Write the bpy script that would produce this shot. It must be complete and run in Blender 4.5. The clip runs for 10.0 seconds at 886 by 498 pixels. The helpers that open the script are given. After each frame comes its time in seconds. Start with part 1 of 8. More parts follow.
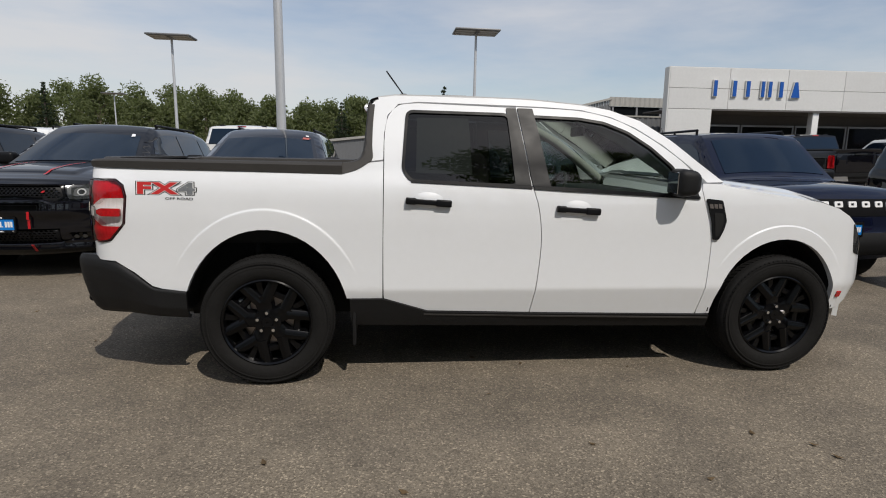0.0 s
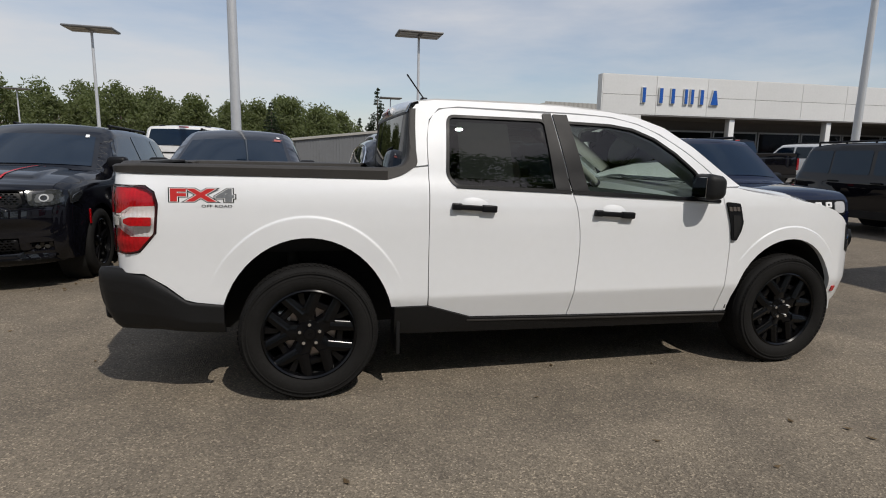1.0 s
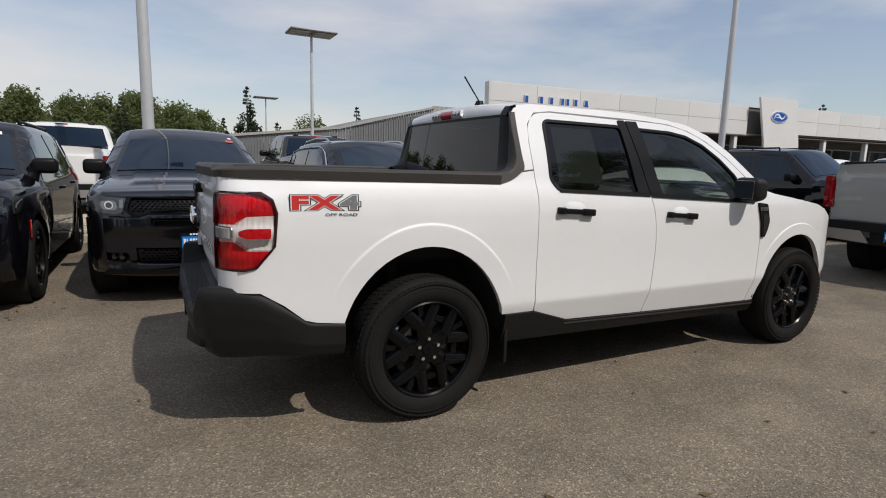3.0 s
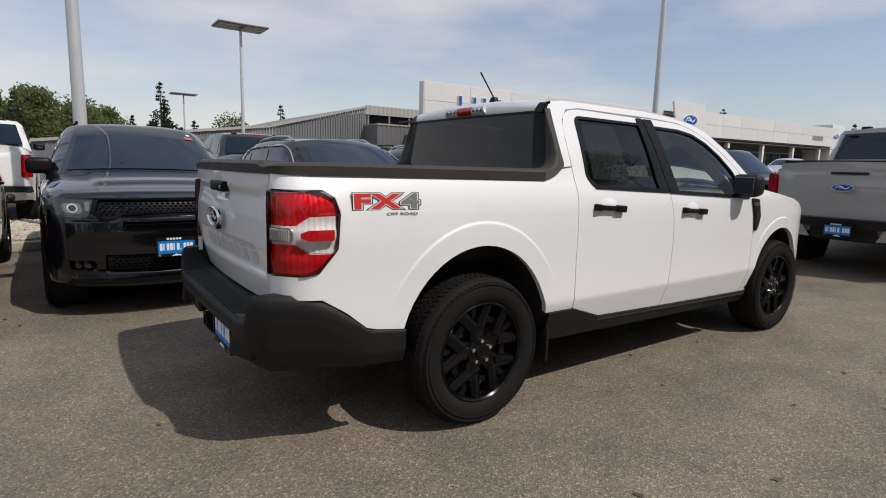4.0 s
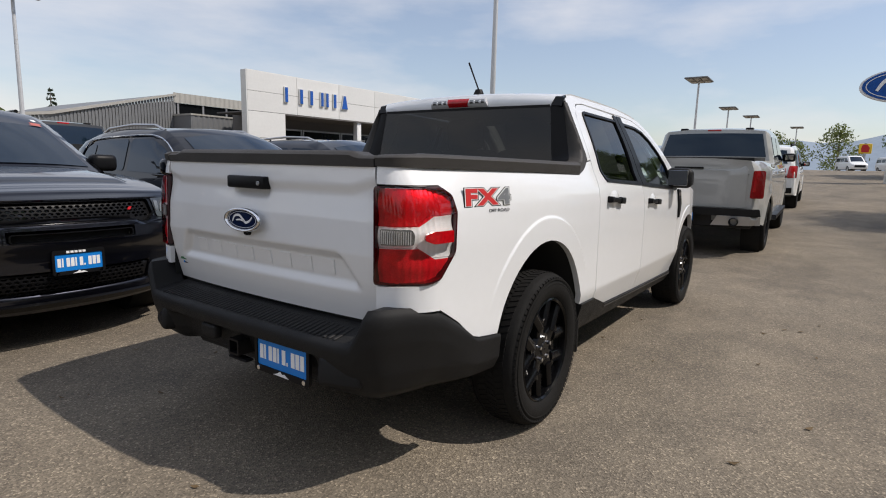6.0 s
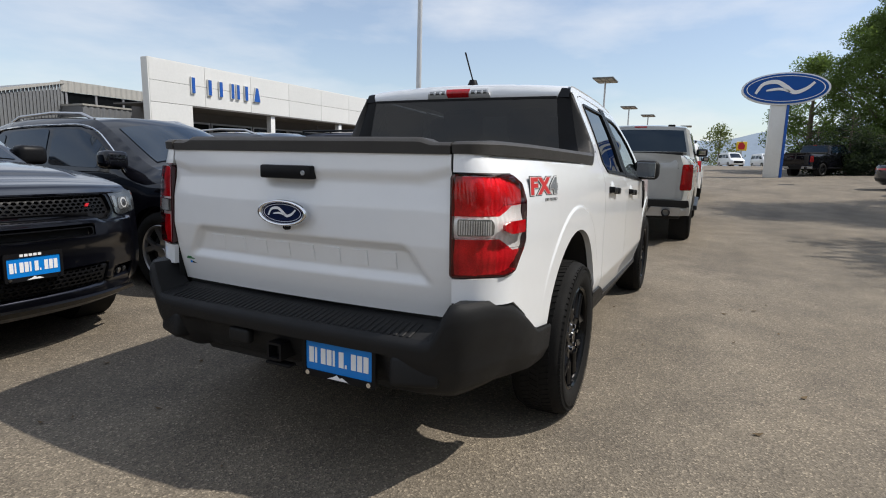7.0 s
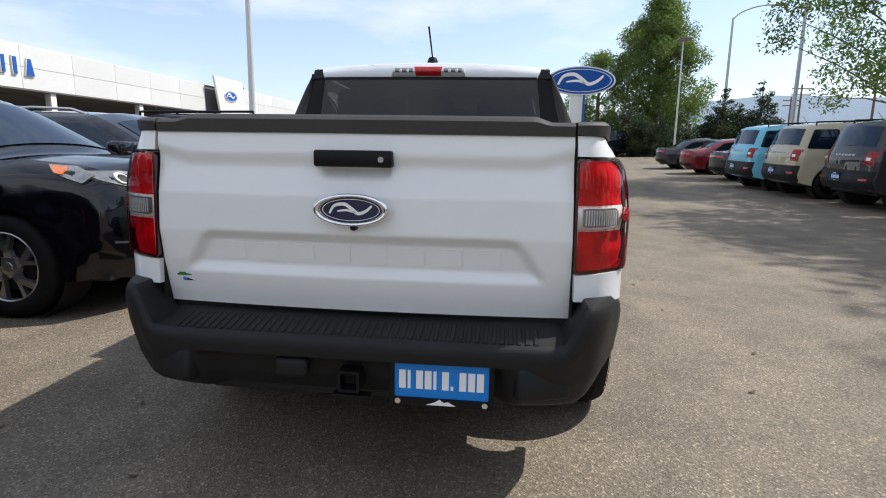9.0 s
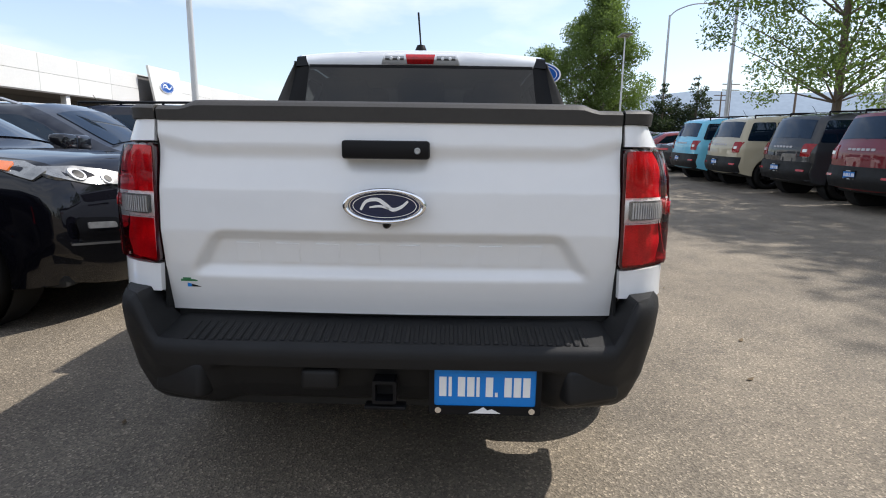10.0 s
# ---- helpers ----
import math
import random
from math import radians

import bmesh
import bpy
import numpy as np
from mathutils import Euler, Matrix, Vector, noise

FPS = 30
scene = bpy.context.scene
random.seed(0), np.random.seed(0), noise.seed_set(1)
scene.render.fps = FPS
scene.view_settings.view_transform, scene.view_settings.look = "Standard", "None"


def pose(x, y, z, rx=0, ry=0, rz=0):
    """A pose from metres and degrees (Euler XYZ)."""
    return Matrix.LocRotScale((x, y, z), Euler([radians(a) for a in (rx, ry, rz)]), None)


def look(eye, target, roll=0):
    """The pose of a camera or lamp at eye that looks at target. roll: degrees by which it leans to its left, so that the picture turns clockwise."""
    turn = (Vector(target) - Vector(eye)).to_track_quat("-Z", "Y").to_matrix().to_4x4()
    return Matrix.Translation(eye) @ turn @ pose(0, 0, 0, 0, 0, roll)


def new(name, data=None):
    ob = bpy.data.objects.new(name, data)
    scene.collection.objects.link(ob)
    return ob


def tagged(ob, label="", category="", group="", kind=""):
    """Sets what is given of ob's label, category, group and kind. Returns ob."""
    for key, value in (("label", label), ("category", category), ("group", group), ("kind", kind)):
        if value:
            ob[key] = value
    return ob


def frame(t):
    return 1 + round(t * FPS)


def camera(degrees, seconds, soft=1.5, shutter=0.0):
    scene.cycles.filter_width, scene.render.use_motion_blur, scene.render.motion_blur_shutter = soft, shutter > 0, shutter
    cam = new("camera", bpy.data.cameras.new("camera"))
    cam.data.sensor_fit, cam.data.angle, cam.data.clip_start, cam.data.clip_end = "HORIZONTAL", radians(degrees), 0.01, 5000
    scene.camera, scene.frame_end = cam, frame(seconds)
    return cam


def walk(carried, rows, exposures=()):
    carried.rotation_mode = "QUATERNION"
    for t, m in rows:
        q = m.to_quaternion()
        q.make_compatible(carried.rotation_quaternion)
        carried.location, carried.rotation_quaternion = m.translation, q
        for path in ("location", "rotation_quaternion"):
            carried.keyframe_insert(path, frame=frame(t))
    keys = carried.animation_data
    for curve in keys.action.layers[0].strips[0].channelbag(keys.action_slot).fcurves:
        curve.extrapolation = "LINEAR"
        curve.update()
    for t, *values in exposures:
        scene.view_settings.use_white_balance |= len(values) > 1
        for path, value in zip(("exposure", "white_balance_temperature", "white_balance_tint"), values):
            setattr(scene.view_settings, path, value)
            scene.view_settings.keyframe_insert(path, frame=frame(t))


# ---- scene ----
cam = camera(78.4, 10.0, soft=1.05)
PATH = [
    (0, (0.637, -3.909, 1.314), (0.862, -1.951, 0.97), 1.1),
    (0.5, (0.323, -3.86, 1.327), (0.681, -1.921, 0.989), 1.2),
    (1, (0.012, -3.775, 1.319), (0.486, -1.861, 0.987), 1.3),
    (1.5, (-0.296, -3.679, 1.328), (0.292, -1.796, 1.002), 1.4),
    (2, (-0.62, -3.563, 1.313), (0.08, -1.718, 0.993), 1.5),
    (2.5, (-0.907, -3.425, 1.305), (-0.098, -1.624, 0.991), 1.6),
    (4, (-1.65, -2.851, 1.258), (-0.499, -1.244, 0.957), 1.5),
    (4.5, (-1.855, -2.647, 1.247), (-0.576, -1.139, 0.951), 1.6),
    (5, (-2.032, -2.408, 1.237), (-0.622, -1.02, 0.942), 1.5),
    (5.5, (-2.191, -2.162, 1.235), (-0.666, -0.904, 0.937), 1.5),
    (7, (-2.57, -1.402, 1.174), (-0.785, -0.553, 0.869), 1.5),
    (7.5, (-2.615, -1.151, 1.174), (-0.766, -0.456, 0.858), 1.4),
    (8, (-2.637, -0.904, 1.163), (-0.739, -0.365, 0.836), 1.3),
    (8.5, (-2.636, -0.672, 1.159), (-0.7, -0.295, 0.827), 1.2),
    (9, (-2.587, -0.455, 1.153), (-0.63, -0.232, 0.809), 1.0),
    (9.5, (-2.526, -0.293, 1.148), (-0.561, -0.185, 0.794), 0.9),
    (10, (-2.493, -0.181, 1.141), (-0.527, -0.151, 0.777), 0.8),
]
EXPOSURE = [(0, -0.18, 6550, 11), (2.5, -0.13, 6600, 12), (4.0, -0.04, 6650, 13), (5.5, 0.09, 6650, 13.5), (7.0, 0.30, 6450, 10), (8.0, 0.48, 6400, 9), (10, 0.76, 6400, 11)]
walk(cam, [(t, look(eye, target, roll)) for t, eye, target, roll in PATH], EXPOSURE)

# ---- light ----
SUN = Vector((0.32, -0.72, 1.0)).normalized()
sun = new("sun", bpy.data.lights.new("sun", "SUN"))
sun.data.energy, sun.data.angle, sun.data.color = 3.45, radians(0.6), (1.0, 0.95, 0.87)
sun.matrix_world = look(SUN * 60, (0, 0, 0))


def make_world():
    world = bpy.data.worlds.new("sky")
    scene.world = world
    world.use_nodes = True
    nt = world.node_tree
    nt.nodes.clear()
    out, bg = nt.nodes.new("ShaderNodeOutputWorld"), nt.nodes.new("ShaderNodeBackground")
    sky = nt.nodes.new("ShaderNodeTexSky")
    sky.sky_type, sky.sun_disc = "NISHITA", False
    sky.sun_elevation, sky.sun_rotation = math.asin(SUN.z), math.atan2(SUN.x, SUN.y)
    sky.air_density, sky.dust_density, sky.ozone_density = 1.0, 1.0, 1.3
    co, mp = nt.nodes.new("ShaderNodeTexCoord"), nt.nodes.new("ShaderNodeMapping")
    mp.inputs["Scale"].default_value = (1.0, 1.6, 5.0)
    mp.inputs["Location"].default_value = (0.35, 0.1, 0.2)
    ns = nt.nodes.new("ShaderNodeTexNoise")
    ns.inputs["Scale"].default_value, ns.inputs["Detail"].default_value, ns.inputs["Roughness"].default_value = 1.7, 7, 0.55
    ramp = nt.nodes.new("ShaderNodeValToRGB")
    ramp.color_ramp.elements[0].position, ramp.color_ramp.elements[0].color = 0.36, (0.15, 0.15, 0.15, 1)
    ramp.color_ramp.elements[1].position, ramp.color_ramp.elements[1].color = 0.72, (0.84, 0.84, 0.84, 1)
    mix = nt.nodes.new("ShaderNodeMixRGB")
    sepz, grad = nt.nodes.new("ShaderNodeSeparateXYZ"), nt.nodes.new("ShaderNodeValToRGB")
    grad.color_ramp.elements[0].position, grad.color_ramp.elements[0].color = 0.15, (0.655, 0.65, 0.65, 1)
    grad.color_ramp.elements[1].position, grad.color_ramp.elements[1].color = 0.85, (0.60, 0.66, 0.76, 1)
    haze = nt.nodes.new("ShaderNodeMixRGB")
    haze.blend_type = "MULTIPLY"
    haze.inputs[0].default_value, haze.inputs[2].default_value = 1.0, (10, 10, 10, 1)
    nt.links.new(co.outputs["Generated"], sepz.inputs[0])
    nt.links.new(sepz.outputs[2], grad.inputs[0])
    nt.links.new(grad.outputs[0], haze.inputs[1])
    nt.links.new(haze.outputs[0], mix.inputs[2])
    bg.inputs[1].default_value = 0.119
    nt.links.new(co.outputs["Generated"], mp.inputs[0])
    nt.links.new(mp.outputs[0], ns.inputs["Vector"])
    cover, bank = nt.nodes.new("ShaderNodeVectorMath"), nt.nodes.new("ShaderNodeMath")
    cover.operation, bank.operation = "DOT_PRODUCT", "ADD"
    cover.inputs[1].default_value = (-0.14, 0.085, 0.0)
    nt.links.new(co.outputs["Generated"], cover.inputs[0])
    nt.links.new(cover.outputs["Value"], bank.inputs[0])
    nt.links.new(ns.outputs["Fac"], bank.inputs[1])
    nt.links.new(bank.outputs[0], ramp.inputs[0])
    nt.links.new(ramp.outputs[0], mix.inputs[0])
    nt.links.new(sky.outputs[0], mix.inputs[1])
    nt.links.new(mix.outputs[0], bg.inputs[0])
    nt.links.new(bg.outputs[0], out.inputs[0])


make_world()


# ---- materials ----
def mat(name, color, rough=0.5, metal=0.0, coat=0.0, spec=0.5, noise_scale=0.0, noise_amount=0.0, bump=0.0, bump_scale=200.0,
        emit=None, transmission=0.0, random_amount=0.0, ior=1.45, stretch=(1, 1, 1), dust=0.0):
    m = bpy.data.materials.new(name)
    m.use_nodes = True
    nt = m.node_tree
    b = nt.nodes["Principled BSDF"]
    c = (*color, 1)
    b.inputs["Base Color"].default_value = c
    b.inputs["Roughness"].default_value, b.inputs["Metallic"].default_value = rough, metal
    b.inputs["Coat Weight"].default_value, b.inputs["Coat Roughness"].default_value = coat, 0.02
    b.inputs["Specular IOR Level"].default_value = spec
    b.inputs["Transmission Weight"].default_value, b.inputs["IOR"].default_value = transmission, ior
    if emit:
        b.inputs["Emission Color"].default_value, b.inputs["Emission Strength"].default_value = (*emit[:3], 1), emit[3]
    co = nt.nodes.new("ShaderNodeTexCoord")
    mp = nt.nodes.new("ShaderNodeMapping")
    mp.inputs["Scale"].default_value = stretch
    nt.links.new(co.outputs["Object"], mp.inputs[0])
    if noise_amount or random_amount:
        hsv = nt.nodes.new("ShaderNodeHueSaturation")
        hsv.inputs["Color"].default_value = c
        n1, n2 = nt.nodes.new("ShaderNodeTexNoise"), nt.nodes.new("ShaderNodeTexNoise")
        n1.inputs["Scale"].default_value, n1.inputs["Detail"].default_value = noise_scale or 3.0, 5
        n2.inputs["Scale"].default_value, n2.inputs["Detail"].default_value = (noise_scale or 3.0) * 14, 3
        add = nt.nodes.new("ShaderNodeMath")
        add.operation = "ADD"
        rng = nt.nodes.new("ShaderNodeMapRange")
        rng.inputs[1].default_value, rng.inputs[2].default_value = 0.6, 1.4
        rng.inputs[3].default_value, rng.inputs[4].default_value = 1 - noise_amount, 1 + noise_amount
        for n in (n1, n2):
            nt.links.new(mp.outputs[0], n.inputs["Vector"])
        nt.links.new(n1.outputs["Fac"], add.inputs[0])
        nt.links.new(n2.outputs["Fac"], add.inputs[1])
        nt.links.new(add.outputs[0], rng.inputs[0])
        value = rng.outputs[0]
        if random_amount:
            info, mul = nt.nodes.new("ShaderNodeObjectInfo"), nt.nodes.new("ShaderNodeMapRange")
            mul.inputs[3].default_value, mul.inputs[4].default_value = 1 - random_amount, 1 + random_amount
            nt.links.new(info.outputs["Random"], mul.inputs[0])
            both = nt.nodes.new("ShaderNodeMath")
            both.operation = "MULTIPLY"
            nt.links.new(value, both.inputs[0])
            nt.links.new(mul.outputs[0], both.inputs[1])
            value = both.outputs[0]
        nt.links.new(value, hsv.inputs["Value"])
        nt.links.new(hsv.outputs[0], b.inputs["Base Color"])
    if dust:
        n3 = nt.nodes.new("ShaderNodeTexNoise")
        n3.inputs["Scale"].default_value, n3.inputs["Detail"].default_value = 9, 6
        r3 = nt.nodes.new("ShaderNodeMapRange")
        r3.inputs[1].default_value, r3.inputs[2].default_value = 0.35, 0.75
        r3.inputs[3].default_value, r3.inputs[4].default_value = rough, rough + dust
        nt.links.new(mp.outputs[0], n3.inputs["Vector"])
        nt.links.new(n3.outputs["Fac"], r3.inputs[0])
        nt.links.new(r3.outputs[0], b.inputs["Roughness"])
    if bump:
        n4, bp = nt.nodes.new("ShaderNodeTexNoise"), nt.nodes.new("ShaderNodeBump")
        n4.inputs["Scale"].default_value, n4.inputs["Detail"].default_value = bump_scale, 3
        bp.inputs["Strength"].default_value, bp.inputs["Distance"].default_value = bump, 0.004
        nt.links.new(mp.outputs[0], n4.inputs["Vector"])
        nt.links.new(n4.outputs["Fac"], bp.inputs["Height"])
        nt.links.new(bp.outputs[0], b.inputs["Normal"])
    return m


def paint(name, color, metal=0.0):
    dark = max(color) <= 0.1
    return mat(name, color, 0.7 if dark else 0.45, 0.0 if dark else metal * 0.3, coat=1.0, spec=0.0 if dark else 0.12, noise_scale=1.2, noise_amount=0.02, dust=0.0 if dark else 0.06)


WHITE = mat("white_paint", (0.765, 0.775, 0.785), 0.4, spec=0.3, coat=1.0, noise_scale=1.5, noise_amount=0.015, dust=0.05)
PLASTIC = mat("black_plastic", (0.0105, 0.0105, 0.011), 0.48, spec=0.32, bump=0.25, bump_scale=900, noise_scale=4, noise_amount=0.12, dust=0.15)
GREY_PLASTIC = mat("grey_rail_plastic", (0.045, 0.042, 0.039), 0.5, spec=0.3, bump=0.2, bump_scale=900, noise_scale=5, noise_amount=0.1, dust=0.12)
SATIN = mat("satin_black", (0.008, 0.008, 0.009), 0.38, spec=0.18, noise_scale=6, noise_amount=0.08, dust=0.1)
GLOSS_BLACK = mat("gloss_black", (0.003, 0.003, 0.0035), 0.17, spec=0.3, dust=0.06)
RUBBER = mat("tyre_rubber", (0.013, 0.0125, 0.012), 0.72, spec=0.14, bump=0.3, bump_scale=160, noise_scale=6, noise_amount=0.25, dust=0.12)
DARK = mat("dark_void", (0.008, 0.008, 0.008), 0.9)
UNDER = mat("underbody", (0.018, 0.018, 0.018), 0.8, noise_scale=8, noise_amount=0.3)
CHROME = mat("chrome", (0.82, 0.83, 0.85), 0.06, 1.0, dust=0.05)
STEEL = mat("galvanised_steel", (0.42, 0.43, 0.44), 0.45, 0.85, noise_scale=5, noise_amount=0.1)
DISC = mat("brake_disc", (0.34, 0.29, 0.26), 0.4, 0.9, noise_scale=20, noise_amount=0.15)
# dark glass; bluish base and specular tint paint in the reflected blue sky
TINT = mat("dark_tinted_glass", (0.004, 0.010, 0.020), 0.02, spec=0.65, dust=0.02)
TINT.node_tree.nodes["Principled BSDF"].inputs["Specular Tint"].default_value = (0.62, 0.80, 1.0, 1)
RED_LENS = mat("red_lens", (0.38, 0.003, 0.006), 0.12, spec=0.25, coat=0.8, noise_scale=5, noise_amount=0.5, dust=0.03)
RED_DEEP = mat("deep_red_lens", (0.26, 0.002, 0.004), 0.12, spec=0.25, coat=0.6, dust=0.03)
CLEAR_LENS = mat("clear_lens", (0.66, 0.66, 0.66), 0.12, 0.25, coat=1.0, noise_scale=30, noise_amount=0.15)
SMOKED_LENS = mat("smoked_lens", (0.035, 0.036, 0.037), 0.15, 0.2, coat=1.0, noise_scale=14, noise_amount=0.6)
HEAD_GREY = mat("smoky_headlight", (0.045, 0.047, 0.048), 0.16, 0.4, coat=1.0, noise_scale=16, noise_amount=0.6)
LENS_GREY = mat("lamp_reflector_grey", (0.22, 0.22, 0.215), 0.2, 0.6, coat=1.0, noise_scale=18, noise_amount=0.5)
MIRROR = mat("mirror_glass", (0.42, 0.44, 0.46), 0.02, 1.0)
HIGH_CLEAR = mat("clear_lamp_cover", (0.80, 0.80, 0.80), 0.15, coat=1.0, noise_scale=40, noise_amount=0.2)
AMBER = mat("amber_lens", (0.55, 0.12, 0.01), 0.1, coat=1.0)
PALE_RED = mat("faded_red_paper", (0.42, 0.12, 0.10), 0.6)
BAR_GREY = mat("pale_tail_bar", (0.42, 0.40, 0.40), 0.4)
RED_STRIPE = mat("red_stripe", (0.45, 0.01, 0.015), 0.35)
PLATE_BLUE = mat("plate_blue", (0.004, 0.19, 0.60), 0.35, noise_scale=8, noise_amount=0.05)
PLATE_WHITE = mat("plate_white", (0.8, 0.8, 0.8), 0.4)
BLUE_SIGN = mat("sign_blue", (0.007, 0.075, 0.32), 0.4, spec=0.25, noise_scale=1.5, noise_amount=0.06)
LETTER_BLUE = mat("letter_blue", (0.01, 0.085, 0.36), 0.35)
ALLOY = mat("machined_alloy", (0.55, 0.55, 0.56), 0.28, 0.9, dust=0.1)


def glass(name, tint, rough=0.0):
    """A thin tinted pane: it mirrors by its Fresnel and lets tinted light through straight."""
    m = bpy.data.materials.new(name)
    m.use_nodes = True
    nt = m.node_tree
    nt.nodes.clear()
    out, mix, fr = nt.nodes.new("ShaderNodeOutputMaterial"), nt.nodes.new("ShaderNodeMixShader"), nt.nodes.new("ShaderNodeFresnel")
    tr, gl = nt.nodes.new("ShaderNodeBsdfTransparent"), nt.nodes.new("ShaderNodeBsdfGlossy")
    tr.inputs[0].default_value, gl.inputs["Roughness"].default_value = (*tint, 1), rough
    fr.inputs[0].default_value = 1.55
    nt.links.new(fr.outputs[0], mix.inputs[0])
    nt.links.new(tr.outputs[0], mix.inputs[1])
    nt.links.new(gl.outputs[0], mix.inputs[2])
    nt.links.new(mix.outputs[0], out.inputs[0])
    return m


FRONT_GLASS = glass("light_green_glass", (0.42, 0.52, 0.48))
BACK_GLASS = glass("dark_back_glass", (0.055, 0.06, 0.06))
PRIVACY = glass("privacy_glass", (0.085, 0.092, 0.09))
RED_GLASS = glass("red_lamp_cover", (0.78, 0.012, 0.022), 0.03)
CLEAR_GLASS = glass("clear_lamp_glass", (0.95, 0.95, 0.95), 0.02)
LAMP_METAL = mat("lamp_reflector", (0.74, 0.74, 0.74), 0.36, 0.25, noise_scale=18, noise_amount=0.35)
BAND_METAL = mat("bright_band_reflector", (0.88, 0.88, 0.88), 0.30, 0.30, noise_scale=20, noise_amount=0.08)


# ---- mesh tools ----
def part(name, bm, material, parent=None, label="", smooth=35):
    me = bpy.data.meshes.new(name)
    bm.normal_update()
    bm.to_mesh(me)
    bm.free()
    me.materials.append(material)
    if smooth:
        me.shade_smooth()
        me.set_sharp_from_angle(angle=radians(smooth))
    ob = new(name, me)
    if parent is not None:
        ob.parent = parent
    if label:
        ob["label"] = label
    return ob


def empty(name, m=None, label="", category="", group="", kind=""):
    e = new(name)
    e.empty_display_size = 0.3
    if m is not None:
        e.matrix_world = m
    return tagged(e, label, category, group, kind)


def box(x0, y0, z0, x1, y1, z1, bevel=0.0, seg=2, bm=None):
    bm = bm or bmesh.new()
    r = bmesh.ops.create_cube(bm, size=1, matrix=Matrix.LocRotScale(((x0 + x1) / 2, (y0 + y1) / 2, (z0 + z1) / 2), None, (abs(x1 - x0), abs(y1 - y0), abs(z1 - z0))))
    if bevel:
        es = list({e for v in r["verts"] for e in v.link_edges})
        bmesh.ops.bevel(bm, geom=es, offset=bevel, segments=seg, affect="EDGES", profile=0.5)
    return bm


def turned(bm, m):
    bmesh.ops.transform(bm, matrix=m, verts=bm.verts)
    return bm


def cyl(p, q, r0, r1=None, seg=16, bm=None, caps=True):
    bm = bm or bmesh.new()
    p, q = Vector(p), Vector(q)
    d = q - p
    m = Matrix.Translation((p + q) / 2) @ d.to_track_quat("Z", "Y").to_matrix().to_4x4()
    bmesh.ops.create_cone(bm, cap_ends=caps, segments=seg, radius1=r0, radius2=r0 if r1 is None else r1, depth=d.length, matrix=m)
    return bm


def lathe(profile, seg=48, bm=None, center=(0, 0, 0)):
    """Turns (radius, along) pairs about the y axis."""
    bm = bm or bmesh.new()
    rings = []
    for r, a in profile:
        rings.append([bm.verts.new((center[0] + r * math.cos(2 * math.pi * k / seg), center[1] + a, center[2] + r * math.sin(2 * math.pi * k / seg))) for k in range(seg)])
    for i in range(len(rings) - 1):
        for k in range(seg):
            a, b = rings[i], rings[i + 1]
            bm.faces.new((a[k], b[k], b[(k + 1) % seg], a[(k + 1) % seg]))
    return bm


def sheet(fn, nu, nv, thick=0.0, bm=None, flip=False):
    """A grid over fn(u, v) for u, v in 0..1, given some thickness behind it."""
    bm = bm or bmesh.new()
    g = [[bm.verts.new(fn(i / nu, j / nv)) for j in range(nv + 1)] for i in range(nu + 1)]
    faces = []
    for i in range(nu):
        for j in range(nv):
            q = (g[i][j], g[i + 1][j], g[i + 1][j + 1], g[i][j + 1])
            faces.append(bm.faces.new(q[::-1] if flip else q))
    if thick:
        thicken(bm, faces, thick)
    return bm


def thicken(bm, faces, thick):
    bm.normal_update()
    verts = {v for f in faces for v in f.verts}
    back = {v: bm.verts.new(v.co - v.normal * thick) for v in verts}
    edge = [(l.vert, l.link_loop_next.vert) for f in faces for l in f.loops if len(l.edge.link_faces) == 1]
    for f in faces:
        bm.faces.new([back[v] for v in reversed(f.verts)])
    for a, b in edge:
        bm.faces.new((b, a, back[a], back[b]))


def inside(p, loops):
    n = 0
    for loop in loops:
        for (ax, ay), (bx, by) in zip(loop, loop[1:] + loop[:1]):
            if (ay > p[1]) != (by > p[1]) and p[0] < (bx - ax) * (p[1] - ay) / (by - ay) + ax:
                n += 1
    return n % 2 == 1


def near_dist(p, line):
    best = 9e9
    for (ax, ay), (bx, by) in zip(line, line[1:]):
        dx, dy = bx - ax, by - ay
        t = max(0, min(1, ((p[0] - ax) * dx + (p[1] - ay) * dy) / (dx * dx + dy * dy + 1e-12)))
        best = min(best, math.hypot(p[0] - ax - t * dx, p[1] - ay - t * dy))
    return best


def curve(points, step=0.05, closed=False, smooth=True):
    """A smooth line through the points, cut into even steps."""
    pts = [Vector(p) for p in points]
    out = []
    n = len(pts)
    for i in range(n if closed else n - 1):
        p1, p2 = pts[i], pts[(i + 1) % n]
        p0 = pts[i - 1] if (i > 0 or closed) else p1
        p3 = pts[(i + 2) % n] if (i + 2 < n or closed) else p2
        k = max(1, int(math.ceil((p2 - p1).length / step)))
        for j in range(k):
            t = j / k
            if smooth:
                q = 0.5 * (2 * p1 + (p2 - p0) * t + (2 * p0 - 5 * p1 + 4 * p2 - p3) * t * t + (3 * p1 - p0 - 3 * p2 + p3) * t ** 3)
            else:
                q = p1.lerp(p2, t)
            out.append(tuple(q))
    if not closed:
        out.append(tuple(pts[-1]))
    return out


